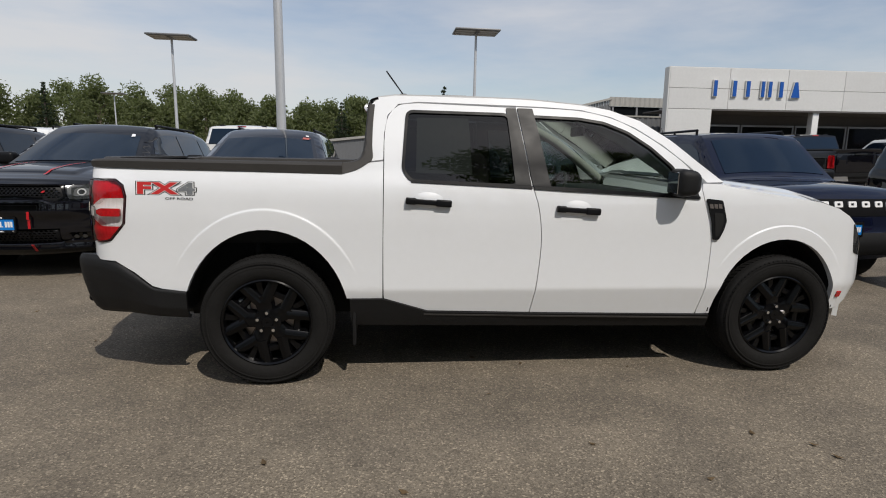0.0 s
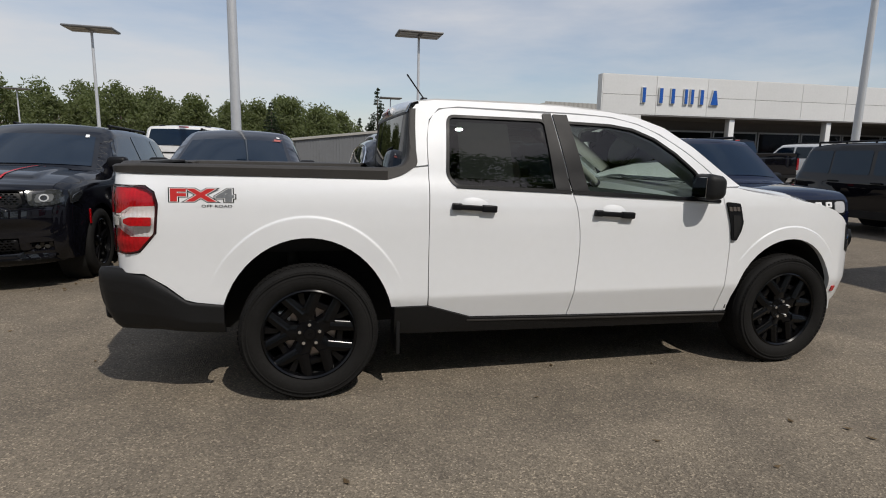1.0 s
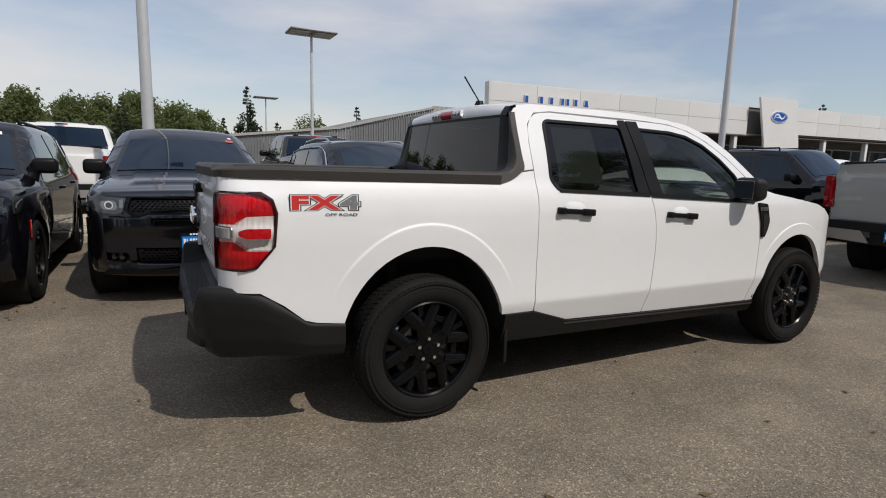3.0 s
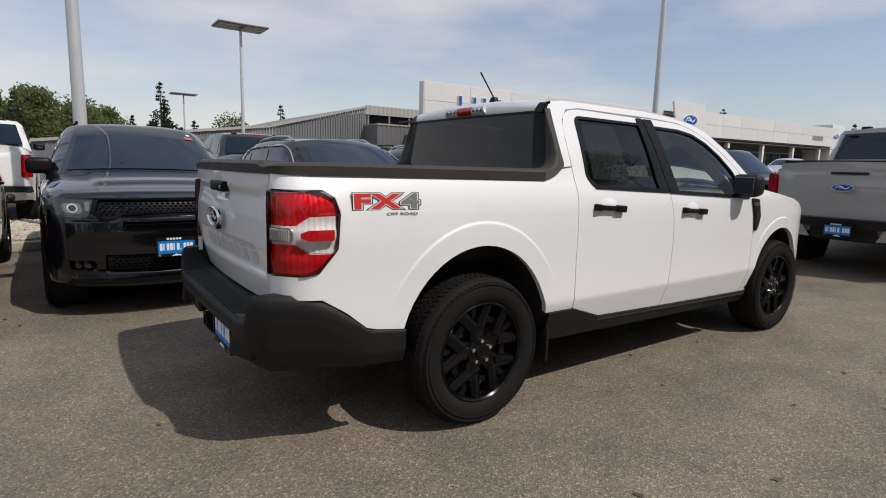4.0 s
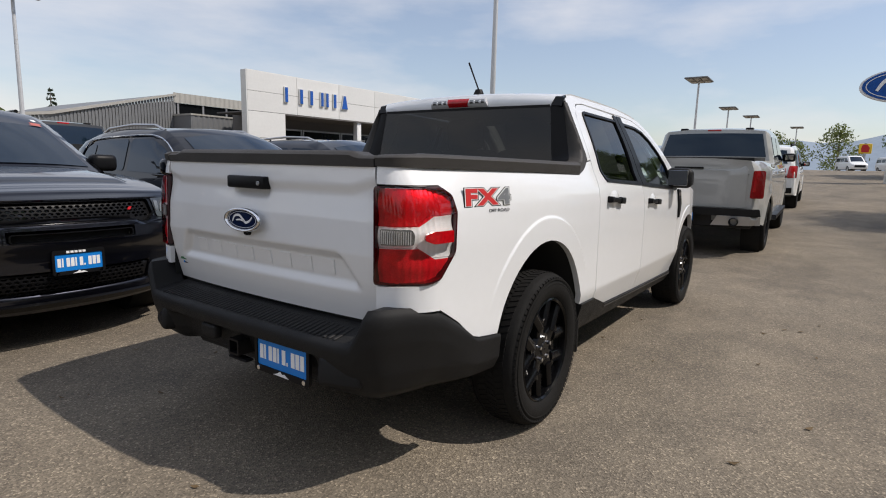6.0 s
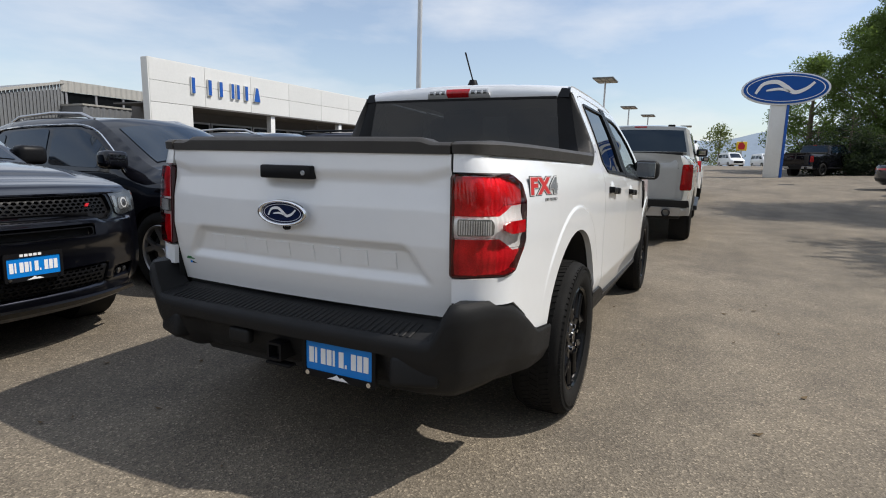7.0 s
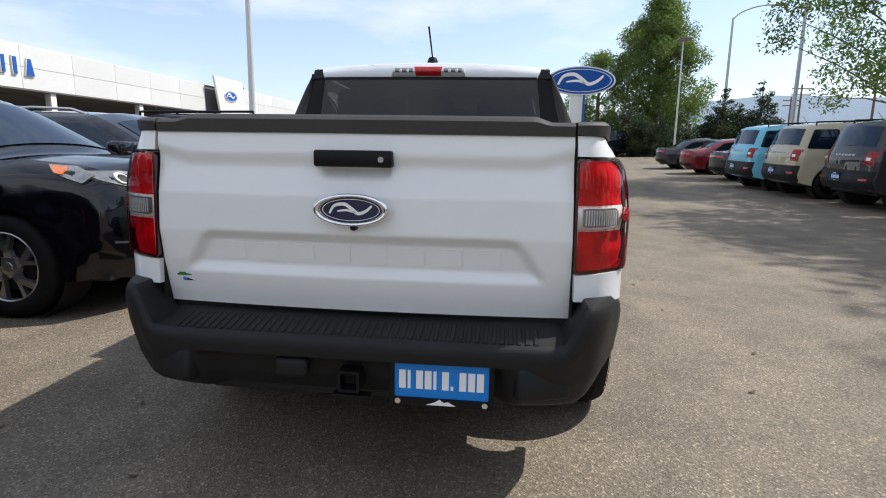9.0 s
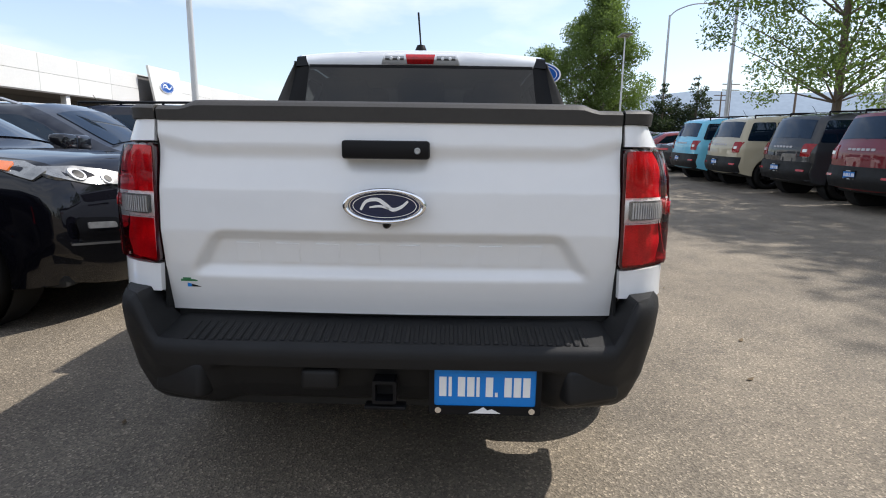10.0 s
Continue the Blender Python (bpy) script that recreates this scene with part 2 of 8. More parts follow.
def rounded(points, r, seg=4):
    """A closed outline with its corners rounded."""
    out, n = [], len(points)
    for i in range(n):
        p, a, b = Vector(points[i]), Vector(points[i - 1]), Vector(points[(i + 1) % n])
        rr = min(r, (a - p).length * 0.45, (b - p).length * 0.45)
        s, e = p + (a - p).normalized() * rr, p + (b - p).normalized() * rr
        out += [tuple(s.lerp(p, k / seg).lerp(p.lerp(e, k / seg), k / seg)) for k in range(seg + 1)]
    return out


def shrunk(loop, d):
    """The outline moved inwards by d."""
    area = sum(a[0] * b[1] - b[0] * a[1] for a, b in zip(loop, loop[1:] + loop[:1]))
    s = 1 if area > 0 else -1
    out, n = [], len(loop)
    for i in range(n):
        a, p, b = Vector(loop[i - 1]), Vector(loop[i]), Vector(loop[(i + 1) % n])
        d1, d2 = (p - a).normalized(), (b - p).normalized()
        n1, n2 = Vector((-d1.y, d1.x)) * s, Vector((-d2.y, d2.x)) * s
        m = n1 + n2
        m = m / max(m.length_squared, 0.3) * 2
        out.append(tuple(p + m * d))
    return out


def panel(loops, fn, step=0.06, thick=0.02, bm=None, flip=False, extra=(), clear=None):
    """Fills the outline loops[0], with the others as holes, and lays it on the surface fn(a, b) -> place. Its edges turn in by thick."""
    from mathutils.geometry import delaunay_2d_cdt
    bm = bm or bmesh.new()
    if step:
        loops = [curve(lp, step * 1.1, True, False) for lp in loops]
    vs, es = [], []
    for lp in loops:
        k = len(vs)
        vs += [Vector(p) for p in lp]
        es += [(k + i, k + (i + 1) % len(lp)) for i in range(len(lp))]
    xs, ys = [p[0] for p in loops[0]], [p[1] for p in loops[0]]
    if step:
        rim = [list(lp) + [lp[0]] for lp in loops]
        x = min(xs) + step / 2
        while x < max(xs):
            y = min(ys) + step / 2
            while y < max(ys):
                if not (clear and clear(x, y)) and inside((x, y), loops) and min(near_dist((x, y), r) for r in rim) > step * 0.35:
                    vs.append(Vector((x, y)))
                y += step
            x += step
    rim = [list(lp) + [lp[0]] for lp in loops]
    vs += [Vector(q) for q in extra if inside(q, loops) and min(near_dist(q, r) for r in rim) > 0.006]
    vo, eo, fo, _, _, _ = delaunay_2d_cdt(vs, es, [], 0, 1e-5)
    made = [bm.verts.new(fn(v.x, v.y)) for v in vo]
    faces = []
    for f in fo:
        c = ((vo[f[0]].x + vo[f[1]].x + vo[f[2]].x) / 3, (vo[f[0]].y + vo[f[1]].y + vo[f[2]].y) / 3)
        if inside(c, loops):
            faces.append(bm.faces.new([made[i] for i in (reversed(f) if flip else f)]))
    used = {v for f in faces for v in f.verts}
    bmesh.ops.delete(bm, geom=[v for v in made if v not in used], context="VERTS")
    if thick:
        thicken(bm, faces, thick)
    return bm


def lerp_table(t, x):
    if x <= t[0][0]:
        return t[0][1]
    for (a, va), (b, vb) in zip(t, t[1:]):
        if x <= b:
            k = (x - a) / (b - a)
            return va + (vb - va) * k
    return t[-1][1]


def word(name, text, size, m, material, parent, extrude=0.004, label="", bevel=0.0, align="CENTER", squeeze=1.0, bold=0.0):
    """Raised letters in the built-in font, as one mesh."""
    cu = bpy.data.curves.new(name, "FONT")
    cu.body, cu.size, cu.extrude, cu.bevel_depth = text, size, extrude, bevel
    cu.align_x, cu.align_y = align, "CENTER"
    cu.resolution_u, cu.offset = 3, bold
    tmp = new(name + "_outline", cu)
    dg = bpy.context.evaluated_depsgraph_get()
    me = bpy.data.meshes.new_from_object(tmp.evaluated_get(dg))
    bpy.data.objects.remove(tmp)
    bpy.data.curves.remove(cu)
    me.transform(m @ Matrix.Diagonal((squeeze, 1, 1, 1)))
    me.materials.clear()
    me.materials.append(material)
    ob = new(name, me)
    if parent is not None:
        ob.parent = parent
    if label:
        ob["label"] = label
    return ob


def ground_z(x, y):
    """The lot rises gently to the far end and to the south."""
    e, s = min(60.0, max(0.0, x - 5.0)), min(12.0, max(0.0, -3.2 - y))
    return 0.033 * e * e / (e + 3.0) + 0.03 * s * s / (s + 2.5)


# ---- wheels ----
def mesh_of(name, bm, material, smooth=35):
    me = bpy.data.meshes.new(name)
    bm.normal_update()
    bm.to_mesh(me)
    bm.free()
    me.materials.append(material)
    me.shade_smooth()
    me.set_sharp_from_angle(angle=radians(smooth))
    return me


def tyre_shape(R, rim, w, blocks):
    h = w / 2
    prof = [(rim, -h * 0.80), (rim + 0.012, -h * 0.93), (rim + (R - rim) * 0.35, -h * 1.02), (rim + (R - rim) * 0.6, -h * 1.03), (R - 0.03, -h * 0.96), (R - 0.012, -h * 0.88),
            (R - 0.004, -h * 0.72), (R, -h * 0.4), (R, h * 0.4), (R - 0.004, h * 0.72), (R - 0.02, h * 0.92), (rim + (R - rim) * 0.6, h * 1.03), (rim, h * 0.8)]
    bm = lathe(prof, 56)
    if blocks:
        n = 76
        for k in range(n):
            for row, (y0, y1) in enumerate(((-0.98, -0.62), (-0.56, -0.2), (-0.15, 0.15), (0.2, 0.56), (0.62, 0.98))):
                a = 2 * math.pi * (k + 0.5 * (row % 2)) / n
                da = 2 * math.pi / n * 0.36
                skew = 0.007 * (1 if row in (1, 3) else -1 if row == 2 else 0)
                drop = 0.012 if row in (0, 4) else 0.0
                q = []
                for rr in (R - 0.012 - drop, R + 0.003 - drop * 0.7):
                    for yy, sk in ((y0, -skew), (y1, skew)):
                        for s in (-1, 1):
                            aa = a + s * da + sk / R
                            r2 = rr - (0.014 if abs(yy) > 0.9 else 0)
                            q.append(bm.verts.new((r2 * math.cos(aa), yy * h, r2 * math.sin(aa))))
                for f in ((4, 5, 7, 6), (0, 1, 5, 4), (2, 6, 7, 3), (0, 4, 6, 2), (1, 3, 7, 5)):
                    bm.faces.new([q[i] for i in f])
        for ring in (0.78, 0.62):
            rr = rim + (R - rim) * ring
            lathe([(rr - 0.004, -h * 1.03), (rr, -h * 1.045), (rr + 0.004, -h * 1.03)], 56, bm)
    return bm


def spoke_shape(rim, face, style, bm):
    """Spokes in the wheel's plane, as tapered bars, from the hub to the rim."""
    def bar(a0, a1, r0, r1, w0, w1, d0, d1, t=0.03):
        p0, p1 = Vector((r0 * math.cos(a0), 0, r0 * math.sin(a0))), Vector((r1 * math.cos(a1), 0, r1 * math.sin(a1)))
        side = (p1 - p0).normalized().cross(Vector((0, 1, 0)))
        v = []
        for p, w, d in ((p0, w0, d0), (p1, w1, d1)):
            for s, inset, k in ((-1, 0, 1), (1, 0, 1), (1, t, 1.35), (-1, t, 1.35)):
                v.append(bm.verts.new(p + side * s * w * k + Vector((0, face + d + inset, 0))))
        for f in ((0, 1, 5, 4), (1, 2, 6, 5), (2, 3, 7, 6), (3, 0, 4, 7), (0, 3, 2, 1), (4, 5, 6, 7)):
            bm.faces.new([v[i] for i in f])
    def ridged(a0, r0, a1, r1, w0, w1, d0, d1, t, lift):
        """A bar with a raised ridge along its middle and flanks that fall to the back."""
        p0, p1 = Vector((r0 * math.cos(a0), 0, r0 * math.sin(a0))), Vector((r1 * math.cos(a1), 0, r1 * math.sin(a1)))
        side = (p1 - p0).normalized().cross(Vector((0, 1, 0)))
        rows = [[bm.verts.new(p + side * q * w + Vector((0, face + d + k, 0))) for q, k in ((-1.25, t), (-1.0, 0.004), (-0.82, 0.0), (0.0, -lift), (0.82, 0.0), (1.0, 0.004), (1.25, t))] for p, w, d in ((p0, w0, d0), (p1, w1, d1))]
        for i in range(6):
            bm.faces.new((rows[0][i], rows[0][i + 1], rows[1][i + 1], rows[1][i]))
        bm.faces.new(rows[0][::-1])
        bm.faces.new(rows[1])
    n = {"wye": 5, "five": 5, "twin": 5, "ten": 10}[style]
    for k in range(n):
        a = 2 * math.pi * k / n + math.pi / 2
        if style == "wye":
            a += 0.19
            ridged(a, 0.050, a, rim * 0.62, 0.040, 0.046, 0.018, 0.004, 0.045, 0.005)
            for sd in (-1, 1):
                ridged(a + sd * 0.11, rim * 0.48, a + sd * 0.37, rim * 0.975, 0.029, 0.027, 0.003, 0.004, 0.040, 0.007)
                ridged(a + sd * 0.34, rim * 0.70, a + sd * 0.64, rim * 0.66, 0.018, 0.018, 0.024, 0.028, 0.020, 0.003)
            ridged(a, rim * 0.62, a, rim * 0.96, 0.014, 0.020, 0.026, 0.018, 0.020, 0.0)
        elif style == "twin":
            for s in (-1, 1):
                bar(a + s * 0.22, a + s * 0.13, 0.05, rim * 0.96, 0.012, 0.016, 0.01, 0.004)
        elif style == "five":
            bar(a, a, 0.05, rim * 0.5, 0.03, 0.022, 0.012, 0.0)
            bar(a, a + 0.34, rim * 0.45, rim * 0.96, 0.018, 0.024, 0.0, 0.004)
            bar(a, a - 0.16, rim * 0.45, rim * 0.96, 0.014, 0.014, 0.0, 0.004)
        else:
            bar(a, a, 0.05, rim * 0.96, 0.014, 0.012, 0.012, 0.004)
    return bm


WHEELS = {}


def wheel_kit(style, R, rim, w, finish, blocks):
    key = (style, R, rim, w, finish.name, blocks)
    if key not in WHEELS:
        h = w / 2
        hub = lathe([(rim * 0.99, -h * 0.78), (rim * 0.985, h * 0.2), (rim * 0.9, h * 0.75), (0.09, h * 0.75)], 40)
        q = 0.30 if blocks else 0.72
        lathe([(0.02, -h * 0.35), (rim * q, -h * 0.35), (rim * q, -h * 0.1), (0.02, -h * 0.1)], 40, hub)
        face = lathe([(rim * 1.0, -h * 0.80), (rim * 1.03, -h * 0.90), (rim * 1.0, -h * 0.94), (rim * 0.965, -h * 0.86), (rim * 0.945, -h * 0.55)], 48)
        spoke_shape(rim, -h * 0.80, style, face)
        lathe([(0.004, -h * 0.80), (0.03, -h * 0.80), (0.034, -h * 0.74), (0.075, -h * 0.70), (0.085, -h * 0.5)], 24, face)
        nuts = cyl((0, -h * 0.62, 0), (0, -h * 0.86, 0), 0.0115, 0.0095, 6)
        WHEELS[key] = (mesh_of("wheel", hub, UNDER), mesh_of("tyre", tyre_shape(R, rim, w, blocks), RUBBER, 50), mesh_of("rim", face, finish, 30), mesh_of("lug_nut", nuts, CHROME))
    return WHEELS[key]


def wheel(parent, x, y, z, left, style="wye", R=0.36, rim=0.225, w=0.235, finish=None, blocks=False, steer=0):
    kit = wheel_kit(style, R, rim, w, finish or GLOSS_BLACK, blocks)
    hub = new("wheel", kit[0])
    hub.parent = parent
    hub.matrix_basis = pose(x, y, z, 0, 0, (180 if left else 0) + steer)
    for me, nm, lab in ((kit[1], "tyre", "black rubber tyre"), (kit[2], "rim", "")):
        o = new(nm, me)
        o.parent = hub
        if lab:
            o["label"] = lab
    for k in range(5 if blocks else 0):
        a = 2 * math.pi * k / 5 + math.pi / 2
        o = new("lug_nut", kit[3])
        o.parent = hub
        o.location = (0.055 * math.cos(a), 0, 0.055 * math.sin(a))
    return hub


# ---- cars ----
def plate_sign(parent, x, z, facing, y=0.0):
    """A blue dealer plate in a black frame. facing: +1 looks ahead along x, -1 behind."""
    m = pose(x, y, z, 90, 0, 90 if facing > 0 else -90)
    fr = part("plate_frame", turned(panel([rounded([(-0.158, -0.08), (0.158, -0.08), (0.158, 0.085), (-0.158, 0.085)], 0.012), rounded([(-0.143, -0.055), (0.143, -0.055), (0.143, 0.058), (-0.143, 0.058)], 0.008)],
              lambda a, b: (a, b, 0.008), 0, 0.014), m), SATIN, parent, "black dealer plate frame")
    part("plate", turned(box(-0.148, -0.07, -0.006, 0.148, 0.07, 0.003), m), PLATE_BLUE, fr, "blue dealer plate")
    for k in range(10):
        w = 0.009 if k in (1, 4) else 0.0205 if k != 6 else 0.008
        h = 0.058 if k != 6 else 0.013
        part("plate_bar", turned(box(-0.129 + 0.0262 * k, 0.002 - 0.029, 0.003, -0.129 + 0.0262 * k + w, 0.002 - 0.029 + h, 0.0045), m), PLATE_WHITE, fr, "white plate bar")
    for k in range(5):
        part("frame_bar", turned(box(-0.075 + 0.024 * k, 0.064, 0.008, -0.057 + 0.024 * k, 0.079, 0.0095), m), PLATE_WHITE, fr, "pale frame bar")
    for k, s in enumerate((-1, 1)):
        part("frame_screw", turned(cyl((s * 0.132, -0.066, 0.008), (s * 0.132, -0.066, 0.012), 0.009, 0.009, 12), m), CHROME, fr)
    part("frame_emblem", turned(panel([[(-0.045, -0.075), (0.045, -0.075), (0.02, -0.062), (0.008, -0.066), (-0.004, -0.056), (-0.02, -0.066)]], lambda a, c: (a, c, 0.0095), 0, 0.002), m), PLATE_WHITE, fr, "white peak emblem")
    return fr


def car(name, m, spec, body_mat, label, category, group=""):
    """A parked vehicle. x runs from its tail (0) to its nose, y to its left, z up."""
    root = empty(name, m @ Matrix.Scale(spec.get("scale", 0.94), 4), label, category, group)
    L, W, sill, rocker = spec["length"], spec["width"] / 2, spec["sill"], spec.get("rocker", 0.02)
    top = curve(spec["top"], 0.07)
    belt, roofz = spec["belt"], max(p[1] for p in top)
    tumble, R = spec.get("tumble", 0.17), spec.get("edge", 0.13)
    wheels, wr = spec["wheels"], spec["wheel_r"]
    ar = spec.get("arch", wr + 0.055)

    def hw(x, z):
        e = abs(x - L / 2) / (L / 2)
        w = W * (1 - spec.get("taper", 0.09) * e ** 4)
        if z > belt:
            k = (z - belt) / (roofz - belt)
            w -= 0.035 + tumble * k
        else:
            w -= 0.035 * max(0, (z - belt + 0.12) / 0.12) ** 2
            w -= rocker * max(0, (0.65 - z) / 0.4) ** 2
        for wx in wheels:
            dd = math.hypot(x - wx, z - wr)
            if dd < ar + 0.11:
                w += spec.get("flare", 0.02) * min(1, (ar + 0.11 - dd) / 0.03)
        d = min(near_dist((x, z), top) / R, 1)
        return w - R * 0.8 * (1 - math.sqrt(max(0, 1 - (1 - d) ** 2)))

    low = [tuple(top[-1])]
    for wx in sorted(wheels, reverse=True):
        low.append((wx + math.sqrt(max(0.01, ar * ar - (sill - wr) ** 2)), sill))
        a0 = math.asin(max(-1, min(1, (sill - wr) / ar)))
        for k in range(1, 14):
            a = a0 + (math.pi - 2 * a0) * k / 14
            low.append((wx + ar * math.cos(a), wr + ar * math.sin(a)))
        low.append((wx - math.sqrt(max(0.01, ar * ar - (sill - wr) ** 2)), sill))
    outline = list(top) + low[1:]
    sides = bmesh.new()
    for s in (-1, 1):
        panel([outline], lambda a, b: (a, s * hw(a, b), b), spec.get("step", 0.085), 0.02, sides, flip=s > 0)

    relief = spec.get("relief")

    def bulge(nrm, y, full, crown=1.0):
        """How far nose, bonnet or roof stand out at y from the line of the sides."""
        g = crown * (1 - (abs(y) / full) ** 2.4)
        c = (spec.get("bow", 0.11) - 0.035) * abs(nrm.x) ** 1.5
        if spec.get("level"):
            return nrm * (0.035 * g) + Vector((math.copysign(c, nrm.x) * g, 0.0))
        return nrm * ((0.035 + c) * g)

    def strip(bm, line, frac=1.0, lift=0.0, n=10, crown=1.0, thick=0.0, carve=None):
        pts = [Vector(p) for p in line]
        rows = []
        for i, p in enumerate(pts):
            d = (pts[min(i + 1, len(pts) - 1)] - pts[max(i - 1, 0)]).normalized()
            nrm = Vector((-d.y, d.x))
            w = hw(p.x, p.y) * frac
            full = hw(p.x, p.y)
            row = []
            for j in range(n + 1):
                y = w * (2 * j / n - 1)
                b = bulge(nrm, y, full, crown) + nrm * (lift + (carve(p.x, abs(y), p.y) if carve else 0.0))
                row.append(bm.verts.new((p.x + b.x, y, p.y + b.y)))
            rows.append(row)
        fs = [bm.faces.new((rows[i][j], rows[i + 1][j], rows[i + 1][j + 1], rows[i][j + 1])) for i in range(len(rows) - 1) for j in range(n)]
        if thick:
            thicken(bm, fs, thick)
        return bm

    if relief:
        fore = [p for p in top if p[0] > spec["relief_from"]]
        strip(sides, [p for p in top if p[0] <= spec["relief_from"]] + fore[:1])
        strip(sides, curve(fore, 0.010, False, False), n=80, carve=relief)
    else:
        strip(sides, top)
    bmesh.ops.remove_doubles(sides, verts=sides.verts, dist=0.0008)
    bmesh.ops.recalc_face_normals(sides, faces=sides.faces)
    part("body", sides, body_mat, root, "", 40)
    under = box(0.25, -W + 0.14, sill - 0.02, L - 0.25, W - 0.14, sill + 0.1, 0.03)
    part("underbody", under, UNDER, root, "black underbody")
    for wx in wheels:
        for s in (-1, 1):
            part("wheel_well", lathe([(ar - 0.004, 0), (ar - 0.004, -s * 0.26), (0.02, -s * 0.26)], 28, None, (wx, s * (W - 0.05), wr)), DARK, root, "dark wheel well liner")
    for wx in wheels:
        for s in (-1, 1):
            wheel(root, wx, s * (W - 0.115), wr, s > 0, spec.get("wheel_style", "twin"), wr, spec.get("rim_r", wr * 0.66), 0.235, spec.get("rim_mat") or GLOSS_BLACK, spec.get("blocks", False), spec.get("steer", 0) if wx == max(wheels) else 0)

    for nm, (x0, z0, x1, z1), frac in spec["glass"]:
        seg = [p for p in top if x0 <= p[0] <= x1 and z0 <= p[1] <= z1]
        if len(seg) > 1:
            part(nm, strip(bmesh.new(), seg, frac, 0.006, 10, 1.0, 0.004), TINT, root, "dark tinted glass")
    for nm, poly in spec["side_glass"]:
        for s in (-1, 1):
            part(nm, panel([rounded(poly, 0.05)], lambda a, b: (a, s * (hw(a, b) + 0.006), b), 0.1, 0.01, flip=s > 0), TINT, root, "dark tinted glass")
    for nm, poly, material, lift in spec.get("side_parts", ()):
        for s in (-1, 1):
            part(nm, panel([poly], lambda a, b: (a, s * (hw(a, b) + lift), b), 0.08, lift + 0.01, flip=s > 0), material, root)
    for x, z in spec.get("handles", ()):
        for s in (-1, 1):
            y = s * hw(x, z)
            part("door_handle", box(x - 0.11, y - 0.012, z - 0.016, x + 0.11, y + s * 0.028, z + 0.016, 0.008), spec.get("handle_mat") or body_mat, root)
    for x in spec.get("seams", ()):
        for s in (-1, 1):
            z0, z1 = sill + 0.05, belt + 0.02
            part("door_seam", panel([[(x - 0.004, z0), (x + 0.004, z0), (x + 0.004, z1), (x - 0.004, z1)]], lambda a, b: (a, s * (hw(a, b) + 0.0015), b), 0, 0.002, flip=s > 0), DARK, root)
    mx, mz = spec["mirror"]
    for s in (-1, 1):
        y = s * (hw(mx, mz) + 0.015 - spec.get("mirror_in", 0.0))
        bm = box(mx - 0.09, min(y - s * 0.02, y + s * 0.20), mz, mx + 0.07, max(y - s * 0.02, y + s * 0.20), mz + 0.16, 0.045, 3)
        mir = part("wing_mirror", bm, spec.get("mirror_mat") or SATIN, root, "wing mirror housing")
        part("mirror_glass", box(mx - 0.094, y + s * 0.03, mz + 0.035, mx - 0.088, y + s * 0.165, mz + 0.125, 0.002, 1), MIRROR, mir)

    def front(poly, material, nm, lift=0.004, lab="", mirror=False, end="nose", thick=0.02, holes=(), step=0.07):
        """A piece laid on the nose or tail; outline in (y, z)."""
        nose = end == "nose"
        half = [p for p in top if (p[0] > L * 0.5) == nose]
        pts = [Vector(q) for q in half]
        rows = []
        for i, q in enumerate(pts):
            d = (pts[min(i + 1, len(pts) - 1)] - pts[max(i - 1, 0)]).normalized()
            rows.append((q, Vector((-d.y, d.x)), hw(q.x, q.y)))

        def at(y, z):
            tab = []
            for q, nrm, full in rows:
                if abs(y) <= full:
                    k = bulge(nrm, y, full) + nrm * lift
                else:
                    b = min(1.0, (abs(y) - full) / (0.8 * R))
                    k = nrm * (lift - R * (1 - math.sqrt(1 - b * b)))
                tab.append((q.y + k.y, q.x + k.x))
            tab.sort()
            return (lerp_table(tab, z), y, z)
        made = []
        for s in ((-1, 1) if mirror else (1,)):
            loops = [[(s * a, b) for a, b in lp] for lp in [poly, *holes]]
            made.append(part(nm, panel(loops, at, step, thick, flip=not nose), material, root, lab))
        return made

    for x0, x1, y0, y1, material in spec.get("stickers", ()):
        line = [p for p in curve(top, 0.01, False, False) if x0 <= p[0] <= x1]
        bm = bmesh.new()
        strip(bm, line, 1.0, 0.013, 60)
        bmesh.ops.delete(bm, geom=[v for v in bm.verts if not y0 <= v.co.y <= y1], context="VERTS")
        part("screen_sticker", bm, material, root, "small windscreen sticker")
    spec["add_front"](front, root, hw) if spec.get("add_front") else None
    return root, hw, top


def hex_holes(x0, x1, z0, z1, cols, rows, keep):
    """Flat six-sided holes in rows, where keep(x, z) holds."""
    out, w, h = [], (x1 - x0) / cols, (z1 - z0) / rows
    for r in range(rows):
        for c in range(cols):
            cx, cz = x0 + (c + 0.5 + 0.5 * (r % 2)) * w, z0 + (r + 0.5) * h
            loop = [(cx + 0.43 * w * a, cz + 0.40 * h * b) for a, b in ((-1, 0), (-0.45, -1), (0.45, -1), (1, 0), (0.45, 1), (-0.45, 1))]
            if all(keep(*q) for q in loop):
                out.append(loop)
    return out


